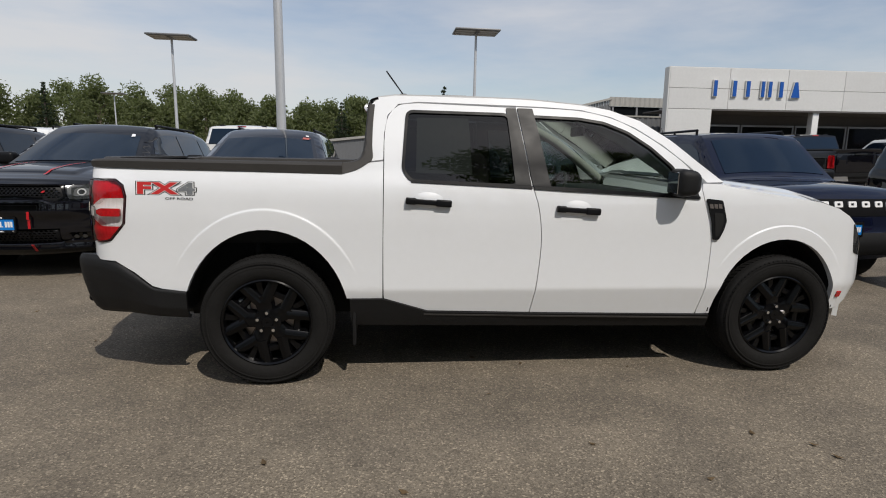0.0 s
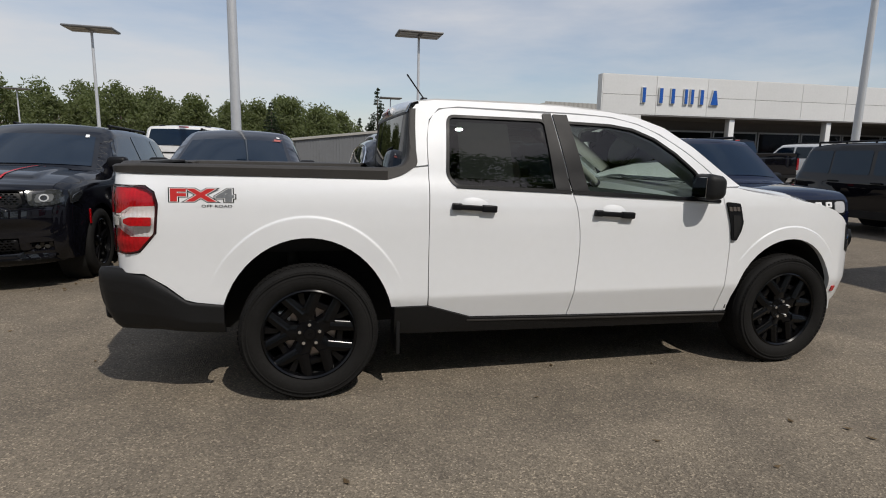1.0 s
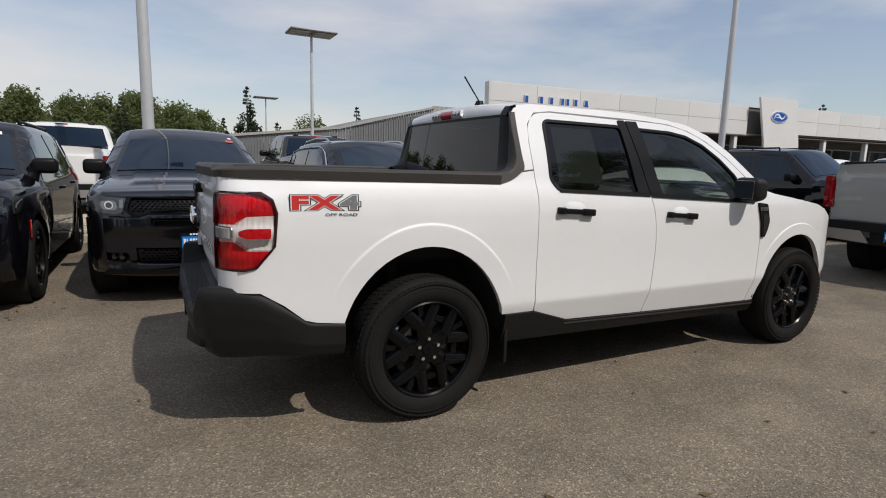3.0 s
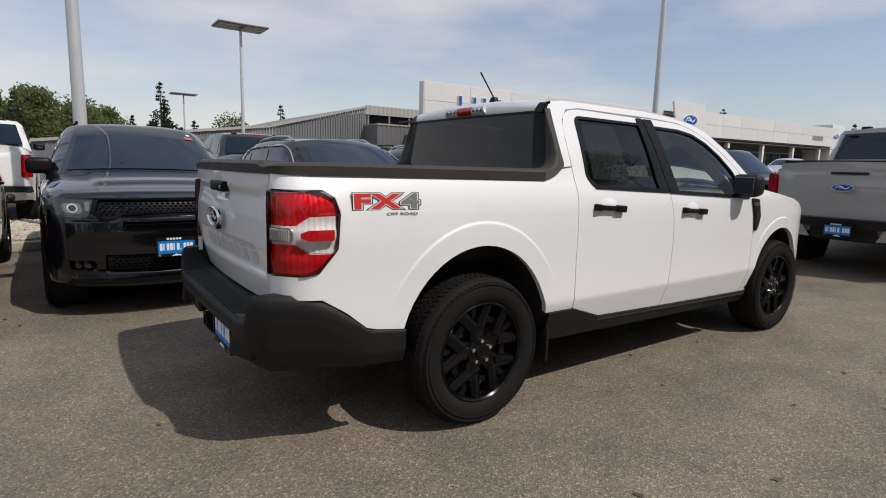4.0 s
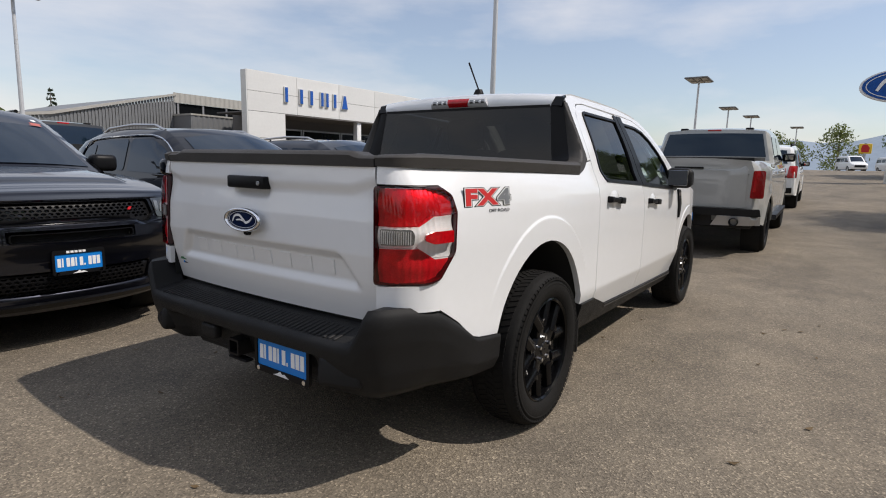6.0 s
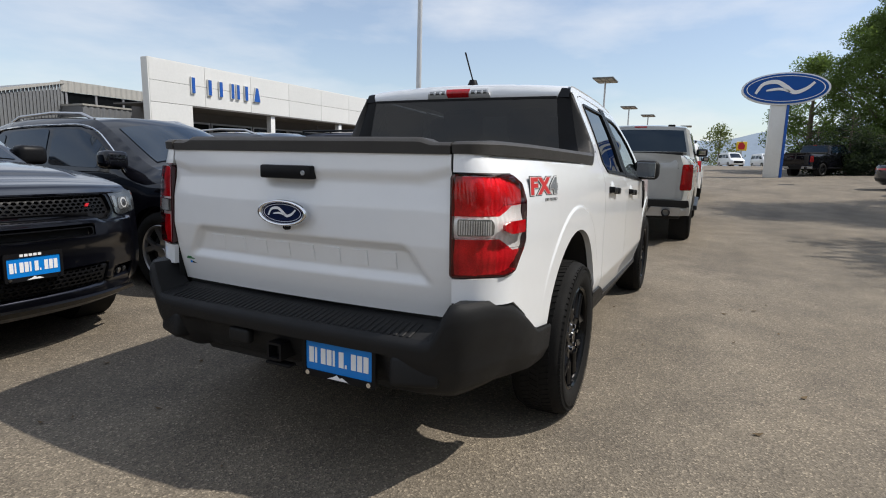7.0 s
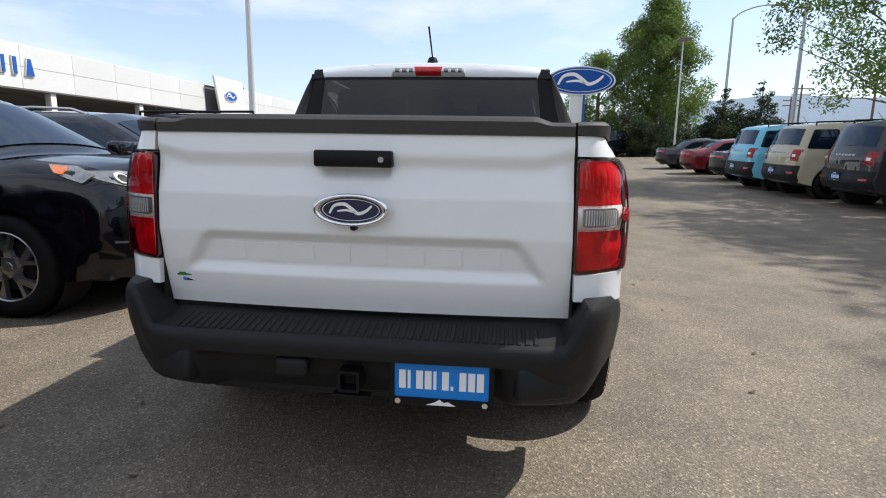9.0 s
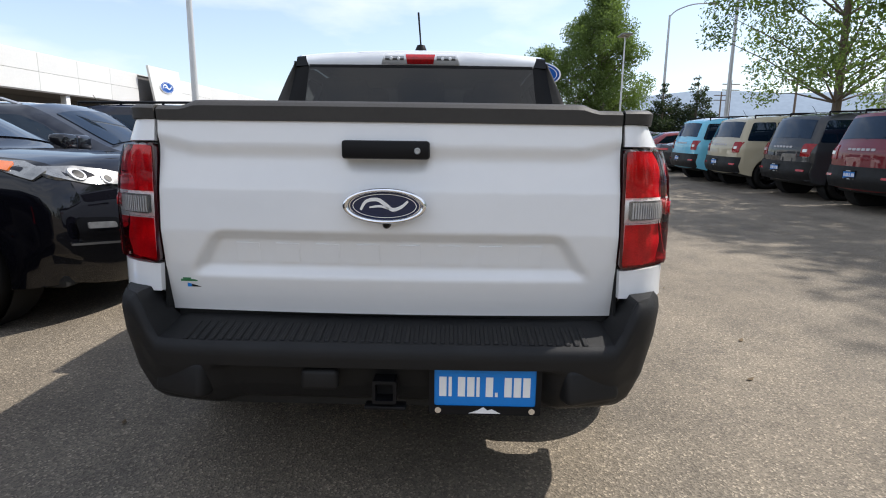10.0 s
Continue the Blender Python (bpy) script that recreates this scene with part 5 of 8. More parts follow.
    if stripes:
        for y0 in (-0.30, 0.26):
            pts = [p for p in top if 3.58 < p[0] < 4.66 and p[1] > 1.04]
            b2 = bmesh.new()
            rows = []
            for i, p in enumerate(pts):
                d = (Vector(pts[min(i + 1, len(pts) - 1)]) - Vector(pts[max(i - 1, 0)])).normalized()
                nrm = Vector((-d.y, d.x))
                full = hw(*p)
                row = []
                for y in (y0, y0 + 0.022):
                    g = 1 - (abs(y) / full) ** 2.4
                    c = 0.035 * g + 0.007 + carve(p[0], abs(y), p[1])
                    row.append(b2.verts.new((p[0] + nrm.x * c + 0.19 * g * max(0.0, nrm.x) ** 1.5, y, p[1] + nrm.y * c)))
                rows.append(row)
            for a, b in zip(rows, rows[1:]):
                b2.faces.new((a[0], b[0], b[1], a[1]))
            part("stripe", b2, RED_STRIPE, root, "thin red stripe")
    if plate:
        plate_sign(root, 5.020, 0.60, 1, plate_x)
    return root


HONEYCOMB = mat("black_mesh", (0.010, 0.010, 0.011), 0.45, bump=1.0, bump_scale=120, noise_scale=20, noise_amount=0.4)
durango(-3.02, 1.67, BLACK_PAINT, "black three-row suv with thin red stripes over its bonnet", True)
durango(-0.88, 1.85, BLUE_BLACK, "blue-black three-row suv with a blue dealer plate", False, True, 0.0)
durango(-5.5, 1.75, BLACK_PAINT, "black suv at the end of the parked row", False, False)


def crossover(x, nose_y, paint_mat, label, yaw=-90, wheel_finish=None, chrome_line=True):
    def add(front, root, hw):
        front(rounded([(-0.36, 0.74), (0.36, 0.74), (0.46, 0.86), (0.36, 0.90), (-0.36, 0.90), (-0.46, 0.86)], 0.03), HONEYCOMB, "grille", 0.004, "black mesh grille")
        front(rounded([(-0.40, 0.725), (0.40, 0.725), (0.50, 0.86), (0.40, 0.915), (-0.40, 0.915), (-0.50, 0.86)], 0.03), CHROME, "grille_surround", 0.006, "chrome grille surround",
              holes=[rounded([(-0.37, 0.74), (0.37, 0.74), (0.47, 0.86), (0.37, 0.90), (-0.37, 0.90), (-0.47, 0.86)], 0.03)])
        front(rounded([(0.40, 0.880), (0.64, 0.895), (0.79, 0.945), (0.80, 1.005), (0.62, 1.005), (0.40, 0.955)], 0.02), LENS_GREY, "headlight", 0.008, "clear headlight", mirror=True)
        for yy, zz, rr in ((0.53, 0.925, 0.032), (0.665, 0.958, 0.036)):
            ring = [(yy + rr * math.cos(0.3 * k), zz + rr * math.sin(0.3 * k)) for k in range(21)]
            front(ring, CLEAR_LENS, "lamp_ring", 0.016, "bright lamp ring", mirror=True, step=0)
            front(shrunk(ring, 0.012), GLOSS_BLACK, "projector", 0.020, "dark projector lens", mirror=True, step=0)
        front(rounded([(0.52, 0.52), (0.76, 0.54), (0.78, 0.70), (0.54, 0.68)], 0.04), GLOSS_BLACK, "fog_light_bezel", 0.006, "gloss black fog light bezel", mirror=True)
        front(rounded([(0.56, 0.615), (0.72, 0.625), (0.72, 0.665), (0.57, 0.655)], 0.015), LENS_GREY, "fog_light", 0.014, "clear fog light", mirror=True)
        front(rounded([(0.50, 0.505), (0.80, 0.53), (0.80, 0.545), (0.50, 0.52)], 0.006), CHROME, "chrome_strip", 0.014, "thin chrome strip", mirror=True)
        front(rounded([(-0.46, 0.40), (0.46, 0.40), (0.5, 0.56), (-0.5, 0.56)], 0.03), HONEYCOMB, "lower_intake", 0.002, "black lower intake")
    sp = suv_spec(length=4.42, width=1.80, wheels=(0.86, 3.52), wheel_r=0.355, arch=0.405, sill=0.27, belt=1.03, scale=1.0, edge=0.16, bow=0.20, wheel_style="five", rim_mat=wheel_finish or TWO_TONE, add_front=add,
                  top=[(0.18, 0.34), (0.06, 0.5), (0.04, 0.8), (0.12, 1.05), (0.30, 1.31), (0.5, 1.455), (0.9, 1.53), (1.5, 1.56), (2.15, 1.54), (2.45, 1.47),
                       (3.22, 1.095), (3.6, 1.07), (4.0, 1.035), (4.17, 0.98), (4.26, 0.86), (4.30, 0.70), (4.30, 0.55), (4.25, 0.42), (4.16, 0.28)],
                  glass=[("rear_window", (0.13, 1.05, 0.5, 1.445), 0.82), ("windscreen", (2.50, 1.11, 3.21, 1.47), 0.88)],
                  side_glass=[("side_window", [(0.62, 1.12), (1.0, 1.08), (1.02, 1.375), (0.80, 1.355)]), ("side_window", [(1.07, 1.10), (1.80, 1.08), (1.78, 1.435), (1.1, 1.405)]),
                              ("side_window", [(1.88, 1.08), (3.0, 1.06), (2.55, 1.335), (2.3, 1.425), (1.86, 1.435)])],
                  mirror=(3.04, 1.065), handles=((1.15, 0.95), (2.05, 0.93)), seams=(1.05, 1.84, 2.85), mirror_mat=paint_mat,
                  side_parts=(("sill_cladding", rounded([(1.32, 0.28), (3.06, 0.28), (3.04, 0.40), (1.34, 0.40)], 0.02), PLASTIC, 0.01),
                              ("headlight_side", rounded([(3.80, 1.045), (3.90, 0.985), (4.10, 0.925), (4.14, 0.985), (3.98, 1.035)], 0.012), LENS_GREY, 0.006),
                              ("turn_signal", rounded([(3.82, 1.040), (3.895, 0.992), (3.955, 0.980), (3.945, 1.030)], 0.010), AMBER, 0.012)))
    c, s = math.cos(radians(yaw)), math.sin(radians(yaw))
    root, hw, top = car("parked_crossover", facing(x - c * 2.2, nose_y - s * 2.2, yaw, 4.42), sp, paint_mat, label, "car", "parked row")
    if chrome_line:
        for sd in (-1, 1):
            line = curve([(0.6, 1.14), (0.78, 1.385), (1.1, 1.445), (1.8, 1.47), (2.35, 1.455), (2.75, 1.265), (3.08, 1.035)], 0.08)
            bm = bmesh.new()
            pts = [Vector((p[0], sd * (hw(*p) + 0.008), p[1])) for p in line]
            for a, b in zip(pts, pts[1:]):
                cyl(a, b, 0.009, 0.009, 6, bm)
            part("chrome_trim", bm, CHROME, root, "chrome window trim")
    for sd in (-1, 1):
        bm = bmesh.new()
        pts = [Vector((xx, sd * 0.56, zz)) for xx, zz in ((0.75, 1.52), (0.9, 1.575), (1.5, 1.61), (2.0, 1.595), (2.2, 1.535))]
        for a, b in zip(pts, pts[1:]):
            cyl(a, b, 0.016, 0.016, 8, bm)
        part("roof_rail", bm, ALLOY, root, "silver roof rail")
    return root


TWO_TONE = mat("machined_and_black_alloy", (0.36, 0.36, 0.365), 0.3, 0.9, dust=0.1)
crossover(1.50, 2.093, BLACK_PAINT, "black crossover with amber turn signals and two-tone alloy wheels")
crossover(3.9, 2.3, BLUE_BLACK, "blue-black crossover in the parked row", chrome_line=False)


def boxy_spec(**k):
    """A small boxy off-road suv."""
    s = dict(length=4.34, width=1.84, sill=0.32, belt=1.10, wheels=(0.84, 3.48), wheel_r=0.365, tumble=0.13, edge=0.09, bow=0.07, rocker=0.03, flare=0.035, wheel_style="five",
             rim_mat=GLOSS_BLACK,
             top=[(0.10, 0.40), (0.03, 0.56), (0.06, 0.72), (0.08, 1.05), (0.14, 1.20), (0.30, 1.62), (0.42, 1.70), (0.9, 1.75), (1.7, 1.76), (2.35, 1.73), (2.55, 1.67),
                  (3.12, 1.18), (3.3, 1.14), (3.95, 1.09), (4.12, 1.02), (4.18, 0.88), (4.20, 0.65), (4.26, 0.55), (4.24, 0.42), (4.14, 0.32)],
             glass=[("rear_window", (0.13, 1.22, 0.36, 1.64), 0.965), ("windscreen", (2.58, 1.20, 3.10, 1.66), 0.88)],
             side_glass=[("side_window", [(0.27, 1.18), (0.95, 1.16), (0.95, 1.615), (0.42, 1.615)]), ("side_window", [(0.99, 1.16), (1.80, 1.15), (1.78, 1.615), (0.99, 1.615)]),
                         ("side_window", [(1.88, 1.15), (2.92, 1.13), (2.60, 1.52), (2.4, 1.61), (1.86, 1.61)])],
             mirror=(2.78, 1.12), handles=((1.1, 1.02), (2.0, 1.0)), seams=(0.97, 1.82, 2.82), handle_mat=SATIN,
             side_parts=(("sill_cladding", rounded([(1.26, 0.33), (3.06, 0.33), (3.08, 0.47), (1.24, 0.47)], 0.02), PLASTIC, 0.014),))
    s.update(k)
    return s


def boxy_suv(x, y, yaw, paint_mat, label, front_text=False, tail=True, group="row of small boxy suvs", roof_mat=None, scale=0.94):
    def add(front, root, hw):
        if front_text:
            front(rounded([(-0.72, 0.80), (0.72, 0.80), (0.74, 0.99), (-0.74, 0.99)], 0.04), SATIN, "grille", 0.006, "black bar grille with pale lettering")
            for k in range(6):
                front(rounded([(-0.47 + 0.168 * k, 0.90), (-0.37 + 0.168 * k, 0.90), (-0.37 + 0.168 * k, 0.965), (-0.47 + 0.168 * k, 0.965)], 0.015), PLATE_WHITE, "grille_bar", 0.014, "pale grille bar", holes=[rounded([(-0.44 + 0.168 * k, 0.92), (-0.40 + 0.168 * k, 0.92), (-0.40 + 0.168 * k, 0.945), (-0.44 + 0.168 * k, 0.945)], 0.006)])
            front(rounded([(0.52, 0.83), (0.70, 0.83), (0.70, 0.97), (0.52, 0.97)], 0.05), CLEAR_LENS, "headlight", 0.014, "clear round headlight", mirror=True)
            plate_sign(root, 4.35, 0.66, 1)
        else:
            front(rounded([(-0.72, 0.80), (0.72, 0.80), (0.74, 0.99), (-0.74, 0.99)], 0.04), SATIN, "grille", 0.006, "black grille")
            front(rounded([(0.52, 0.83), (0.70, 0.83), (0.70, 0.97), (0.52, 0.97)], 0.05), CLEAR_LENS, "headlight", 0.014, "headlight", mirror=True)
        front(rounded([(-0.84, 0.36), (0.84, 0.36), (0.86, 0.62), (-0.86, 0.62)], 0.04), PLASTIC, "front_bumper", 0.02, "black plastic bumper")
        front(rounded([(-0.84, 0.40), (0.84, 0.40), (0.88, 0.79), (-0.88, 0.79)], 0.04), PLASTIC, "rear_bumper", 0.03, "black plastic bumper", end="tail")
        if tail:
            for o in front(rounded([(0.60, 0.90), (0.83, 0.90), (0.83, 1.16), (0.62, 1.16)], 0.03), RED_DEEP, "tail_light", 0.012, "red tail light", mirror=True, end="tail"):
                pass
            front(rounded([(0.66, 0.99), (0.76, 0.99), (0.76, 1.05), (0.66, 1.05)], 0.01), CLEAR_LENS, "reversing_light", 0.02, "clear reversing light", mirror=True, end="tail")
            for k in range(6):
                front(rounded([(-0.32 + 0.112 * k, 1.068), (-0.24 + 0.112 * k, 1.068), (-0.24 + 0.112 * k, 1.108), (-0.32 + 0.112 * k, 1.108)], 0.008), BAR_GREY, "tailgate_bar", 0.008, "pale tailgate bar", end="tail")
            front(rounded([(0.60, 0.60), (0.80, 0.60), (0.80, 0.64), (0.60, 0.64)], 0.008), RED_LENS, "reflector", 0.034, "red reflector", mirror=True, end="tail")
            plate_sign(root, -0.06, 0.64, -1, 0.10)
            part("rear_wiper", cyl((0.10, 0.02, 1.26), (0.12, -0.42, 1.30), 0.012, 0.008, 8), SATIN, root)
    root, hw, top = car("boxy_suv", facing(x, y, yaw, 4.34), boxy_spec(add_front=add, scale=scale), paint_mat, label, "car", group)
    for s in (-1, 1):
        bm = cyl((0.5, s * 0.66, 1.785), (2.3, s * 0.65, 1.80), 0.018, 0.018, 8)
        for xx in (0.5, 1.1, 1.7, 2.3):
            cyl((xx, s * 0.66, 1.68), (xx, s * 0.655, 1.79), 0.018, 0.018, 8, bm)
        part("roof_rail", bm, SATIN, root)
    part("aerial", cyl((0.55, -0.2, 1.73), (0.42, -0.2, 1.92), 0.006, 0.004, 6), SATIN, root)
    if roof_mat:
        bm = bmesh.new()
        pts = [p for p in top if 0.45 < p[0] < 2.5 and p[1] > 1.6]
        rows = [[bm.verts.new((p[0], hw(*p) * (j / 4 - 1), p[1] + 0.006 + 0.035 * (1 - abs(j / 4 - 1) ** 2.4))) for j in range(9)] for p in pts]
        fs = [bm.faces.new((a[j], b[j], b[j + 1], a[j + 1])) for a, b in zip(rows, rows[1:]) for j in range(8)]
        part("roof_panel", bm, roof_mat, root, "white roof panel")
    return root


boxy_suv(5.45, 3.2, -90, NAVY, "navy boxy suv with pale bars on its grille", True, False, "parked row")
boxy_suv(10.6, 3.6, -90, BLACK_PAINT, "black boxy suv in the parked row", False, False, "parked row")
boxy_suv(14.4, -9.15, -90, SKY_BLUE, "light blue boxy suv with a white roof and blue dealer plate", roof_mat=WHITE_CAR, scale=1.02)
boxy_suv(12.3, -9.3, -90, TAN, "desert tan boxy suv with black bumpers and blue dealer plate", scale=1.02)
boxy_suv(9.85, -9.5, -90, DARK_GREY, "dark grey boxy suv with a pale tailgate strip", scale=1.02)
boxy_suv(7.5, -9.5, -90, DEEP_RED, "deep red boxy suv with a pale tailgate strip", scale=1.02)


def sedan(x, y, yaw, paint_mat, label, group="row of sedans"):
    def add(front, root, hw):
        front(rounded([(-0.80, 0.84), (0.80, 0.84), (0.78, 0.92), (-0.78, 0.92)], 0.02), RED_LENS, "tail_light", 0.008, "full-width red tail light", end="tail")
        front(rounded([(-0.66, 0.36), (0.66, 0.36), (0.70, 0.50), (-0.70, 0.50)], 0.03), PLASTIC, "rear_diffuser", 0.012, "black diffuser", end="tail")
        front(rounded([(-0.5, 0.45), (0.5, 0.45), (0.5, 0.65), (-0.5, 0.65)], 0.03), SATIN, "grille", 0.006, "black grille")
        front(rounded([(0.55, 0.66), (0.82, 0.70), (0.82, 0.76), (0.55, 0.72)], 0.02), CLEAR_LENS, "headlight", 0.008, "headlight", mirror=True)
    sp = suv_spec(length=4.75, width=1.80, wheels=(1.0, 3.75), wheel_r=0.335, sill=0.24, belt=0.90, tumble=0.22, edge=0.15, bow=0.16, wheel_style="ten", rim_mat=ALLOY, add_front=add,
                  top=[(0.2, 0.28), (0.06, 0.45), (0.03, 0.75), (0.06, 0.98), (0.22, 1.02), (0.75, 1.10), (1.3, 1.36), (1.8, 1.44), (2.3, 1.43), (2.7, 1.34), (3.35, 0.98),
                       (3.7, 0.93), (4.3, 0.82), (4.6, 0.7), (4.68, 0.5), (4.62, 0.35), (4.5, 0.26)],
                  glass=[("rear_window", (0.72, 1.09, 1.4, 1.39), 0.84), ("windscreen", (2.72, 1.0, 3.34, 1.34), 0.86)],
                  side_glass=[("side_window", [(0.95, 1.02), (1.85, 0.97), (1.85, 1.34), (1.35, 1.29)]), ("side_window", [(1.93, 0.97), (3.05, 0.95), (2.6, 1.26), (2.3, 1.34), (1.93, 1.35)])],
                  mirror=(2.95, 0.94), handles=((1.3, 0.86), (2.2, 0.85)), seams=(1.15, 1.89, 2.95))
    return car("sedan", facing(x, y, yaw, 4.75), sp, paint_mat, label, "car", group)[0]


sedan(17.6, -9.9, -90, DARK_GREY, "dark grey sedan with a full-width red tail light")
sedan(21.0, -9.9, -90, DEEP_RED, "dark red sedan in the southern row")
sedan(24.8, -9.9, -90, DARK_GREY, "dark sedan at the end of the row")


def big_pickup(x, y, yaw, paint_mat, label, bed_open=True, plate=True, tail_text=True, gate_mat=None, wheel_r=0.40, cap=None):
    def add(front, root, hw):
        front(rounded([(0.82, 0.88), (0.985, 0.88), (0.985, 1.27), (0.84, 1.27)], 0.03), RED_DEEP, "tail_light", 0.012, "dark red tail light", mirror=True, end="tail")
        front(rounded([(0.85, 0.97), (0.885, 0.97), (0.885, 1.22), (0.86, 1.22)], 0.015), RED_LENS, "tail_light_lens", 0.02, "bright red lens", mirror=True, end="tail")
        front([(-0.79, 1.21), (0.79, 1.21), (0.79, 1.215), (-0.79, 1.215)], DARK, "tailgate_seam", 0.003, end="tail", thick=0.004)
        front(rounded([(-0.77, 0.74), (0.77, 0.74), (0.77, 1.37), (-0.77, 1.37)], 0.03), gate_mat or paint_mat, "tailgate", 0.018, "tailgate", end="tail", thick=0.03)
        front(rounded([(-0.20, 1.285), (0.20, 1.285), (0.20, 1.31), (-0.20, 1.31)], 0.01), DARK, "tailgate_handle", 0.022, "dark tailgate handle", end="tail")
        front(rounded([(-0.98, 0.62), (0.98, 0.62), (0.96, 0.73), (-0.96, 0.73)], 0.02), PLASTIC, "bumper_step", 0.09, "black bumper step pad", end="tail")
        front(rounded([(-0.36, 0.47), (0.36, 0.47), (0.36, 0.62), (-0.36, 0.62)], 0.02), PLASTIC, "bumper_middle", 0.06, "black bumper middle", end="tail")
        front([(0.36, 0.48), (0.98, 0.50), (0.98, 0.625), (0.44, 0.625)], CHROME_DULL, "bumper", 0.10, "painted metal bumper end", mirror=True, end="tail")
        front(rounded([(-0.8, 0.6), (0.8, 0.6), (0.8, 1.0), (-0.8, 1.0)], 0.05), SATIN, "grille", 0.01, "black grille")
        front(rounded([(0.8, 0.7), (0.97, 0.7), (0.97, 1.0), (0.8, 1.0)], 0.03), CLEAR_LENS, "headlight", 0.012, "headlight", mirror=True)
        if plate:
            plate_sign(root, -0.175, 0.60, -1, 0.0)
        oval_sign(None, root, 0.24, 0.095, pose(-0.085, 0.03, 1.12, 90, 0, -90), 0.015) if tail_text else None
        part("exhaust", lathe([(0.045, 0.10), (0.058, 0.09), (0.062, -0.06), (0.052, -0.07), (0.048, -0.06), (0.046, 0.08)], 24), SATIN, root, "black exhaust tip").matrix_basis = pose(-0.05, -0.66, 0.545, 0, 0, -90)
        front(rounded([(-0.78, 1.345), (0.78, 1.345), (0.78, 1.385), (-0.78, 1.385)], 0.015), PLASTIC, "tailgate_spoiler", 0.026, "black tailgate top moulding", end="tail")
        for sd in (-1, 1):
            part("roof_lamp", box(2.0, sd * 0.52 - 0.06, 1.905, 2.12, sd * 0.52 + 0.06, 1.955, 0.015), SATIN, root, "small dark roof lamp")
        part("third_brake_light", box(1.87, -0.11, 1.885, 1.93, 0.11, 1.925, 0.008), RED_LENS, root, "red high brake light")
    L = 5.6
    sp = dict(length=L, width=1.98, scale=1.0, sill=0.44, belt=1.33, wheels=(1.18, 4.72), wheel_r=wheel_r, arch=wheel_r + 0.075, tumble=0.15, edge=0.07, bow=0.05, rocker=0.05, flare=0.025, wheel_style="twin", rim_mat=SATIN, blocks=False,
              add_front=add,
              top=[(0.10, 0.55), (0.06, 0.75), (0.06, 1.34), (0.12, 1.40), (1.0, 1.40), (1.78, 1.40), (1.80, 1.46), (1.90, 1.84), (1.98, 1.90), (2.6, 1.94), (3.3, 1.93), (3.6, 1.86), (4.2, 1.40), (4.4, 1.34),
                   (5.2, 1.28), (5.42, 1.18), (5.5, 0.95), (5.52, 0.7), (5.45, 0.48)],
              glass=[("rear_window", (1.79, 1.42, 1.97, 1.88), 0.95), ("windscreen", (3.62, 1.42, 4.18, 1.86), 0.88)],
              side_glass=[("side_window", [(2.06, 1.42), (2.82, 1.41), (2.80, 1.80), (2.1, 1.80)]), ("side_window", [(2.92, 1.41), (4.0, 1.38), (3.6, 1.72), (3.4, 1.80), (2.9, 1.80)])],
              mirror=(3.85, 1.38), handles=((2.15, 1.22), (3.05, 1.20)), seams=(1.86, 2.87, 4.02),
              side_parts=(("running_board", rounded([(1.75, 0.44), (4.1, 0.44), (4.1, 0.52), (1.75, 0.52)], 0.02), SATIN, 0.08),))
    root, hw, top = car("pickup_truck", facing(x, y, yaw, L), sp, paint_mat, label, "pickup truck", "")
    part("bed_floor", box(0.16, -0.82, 1.385, 1.74, 0.82, 1.452, 0.01), DARK, root, "dark open cargo bed")
    return root


CHROME_DULL = mat("satin_bumper_metal", (0.45, 0.45, 0.45), 0.3, 0.6, dust=0.1)
big_pickup(9.05, -0.235, 0, GREY_PAINT, "warm grey full-size pickup with a blue dealer plate")


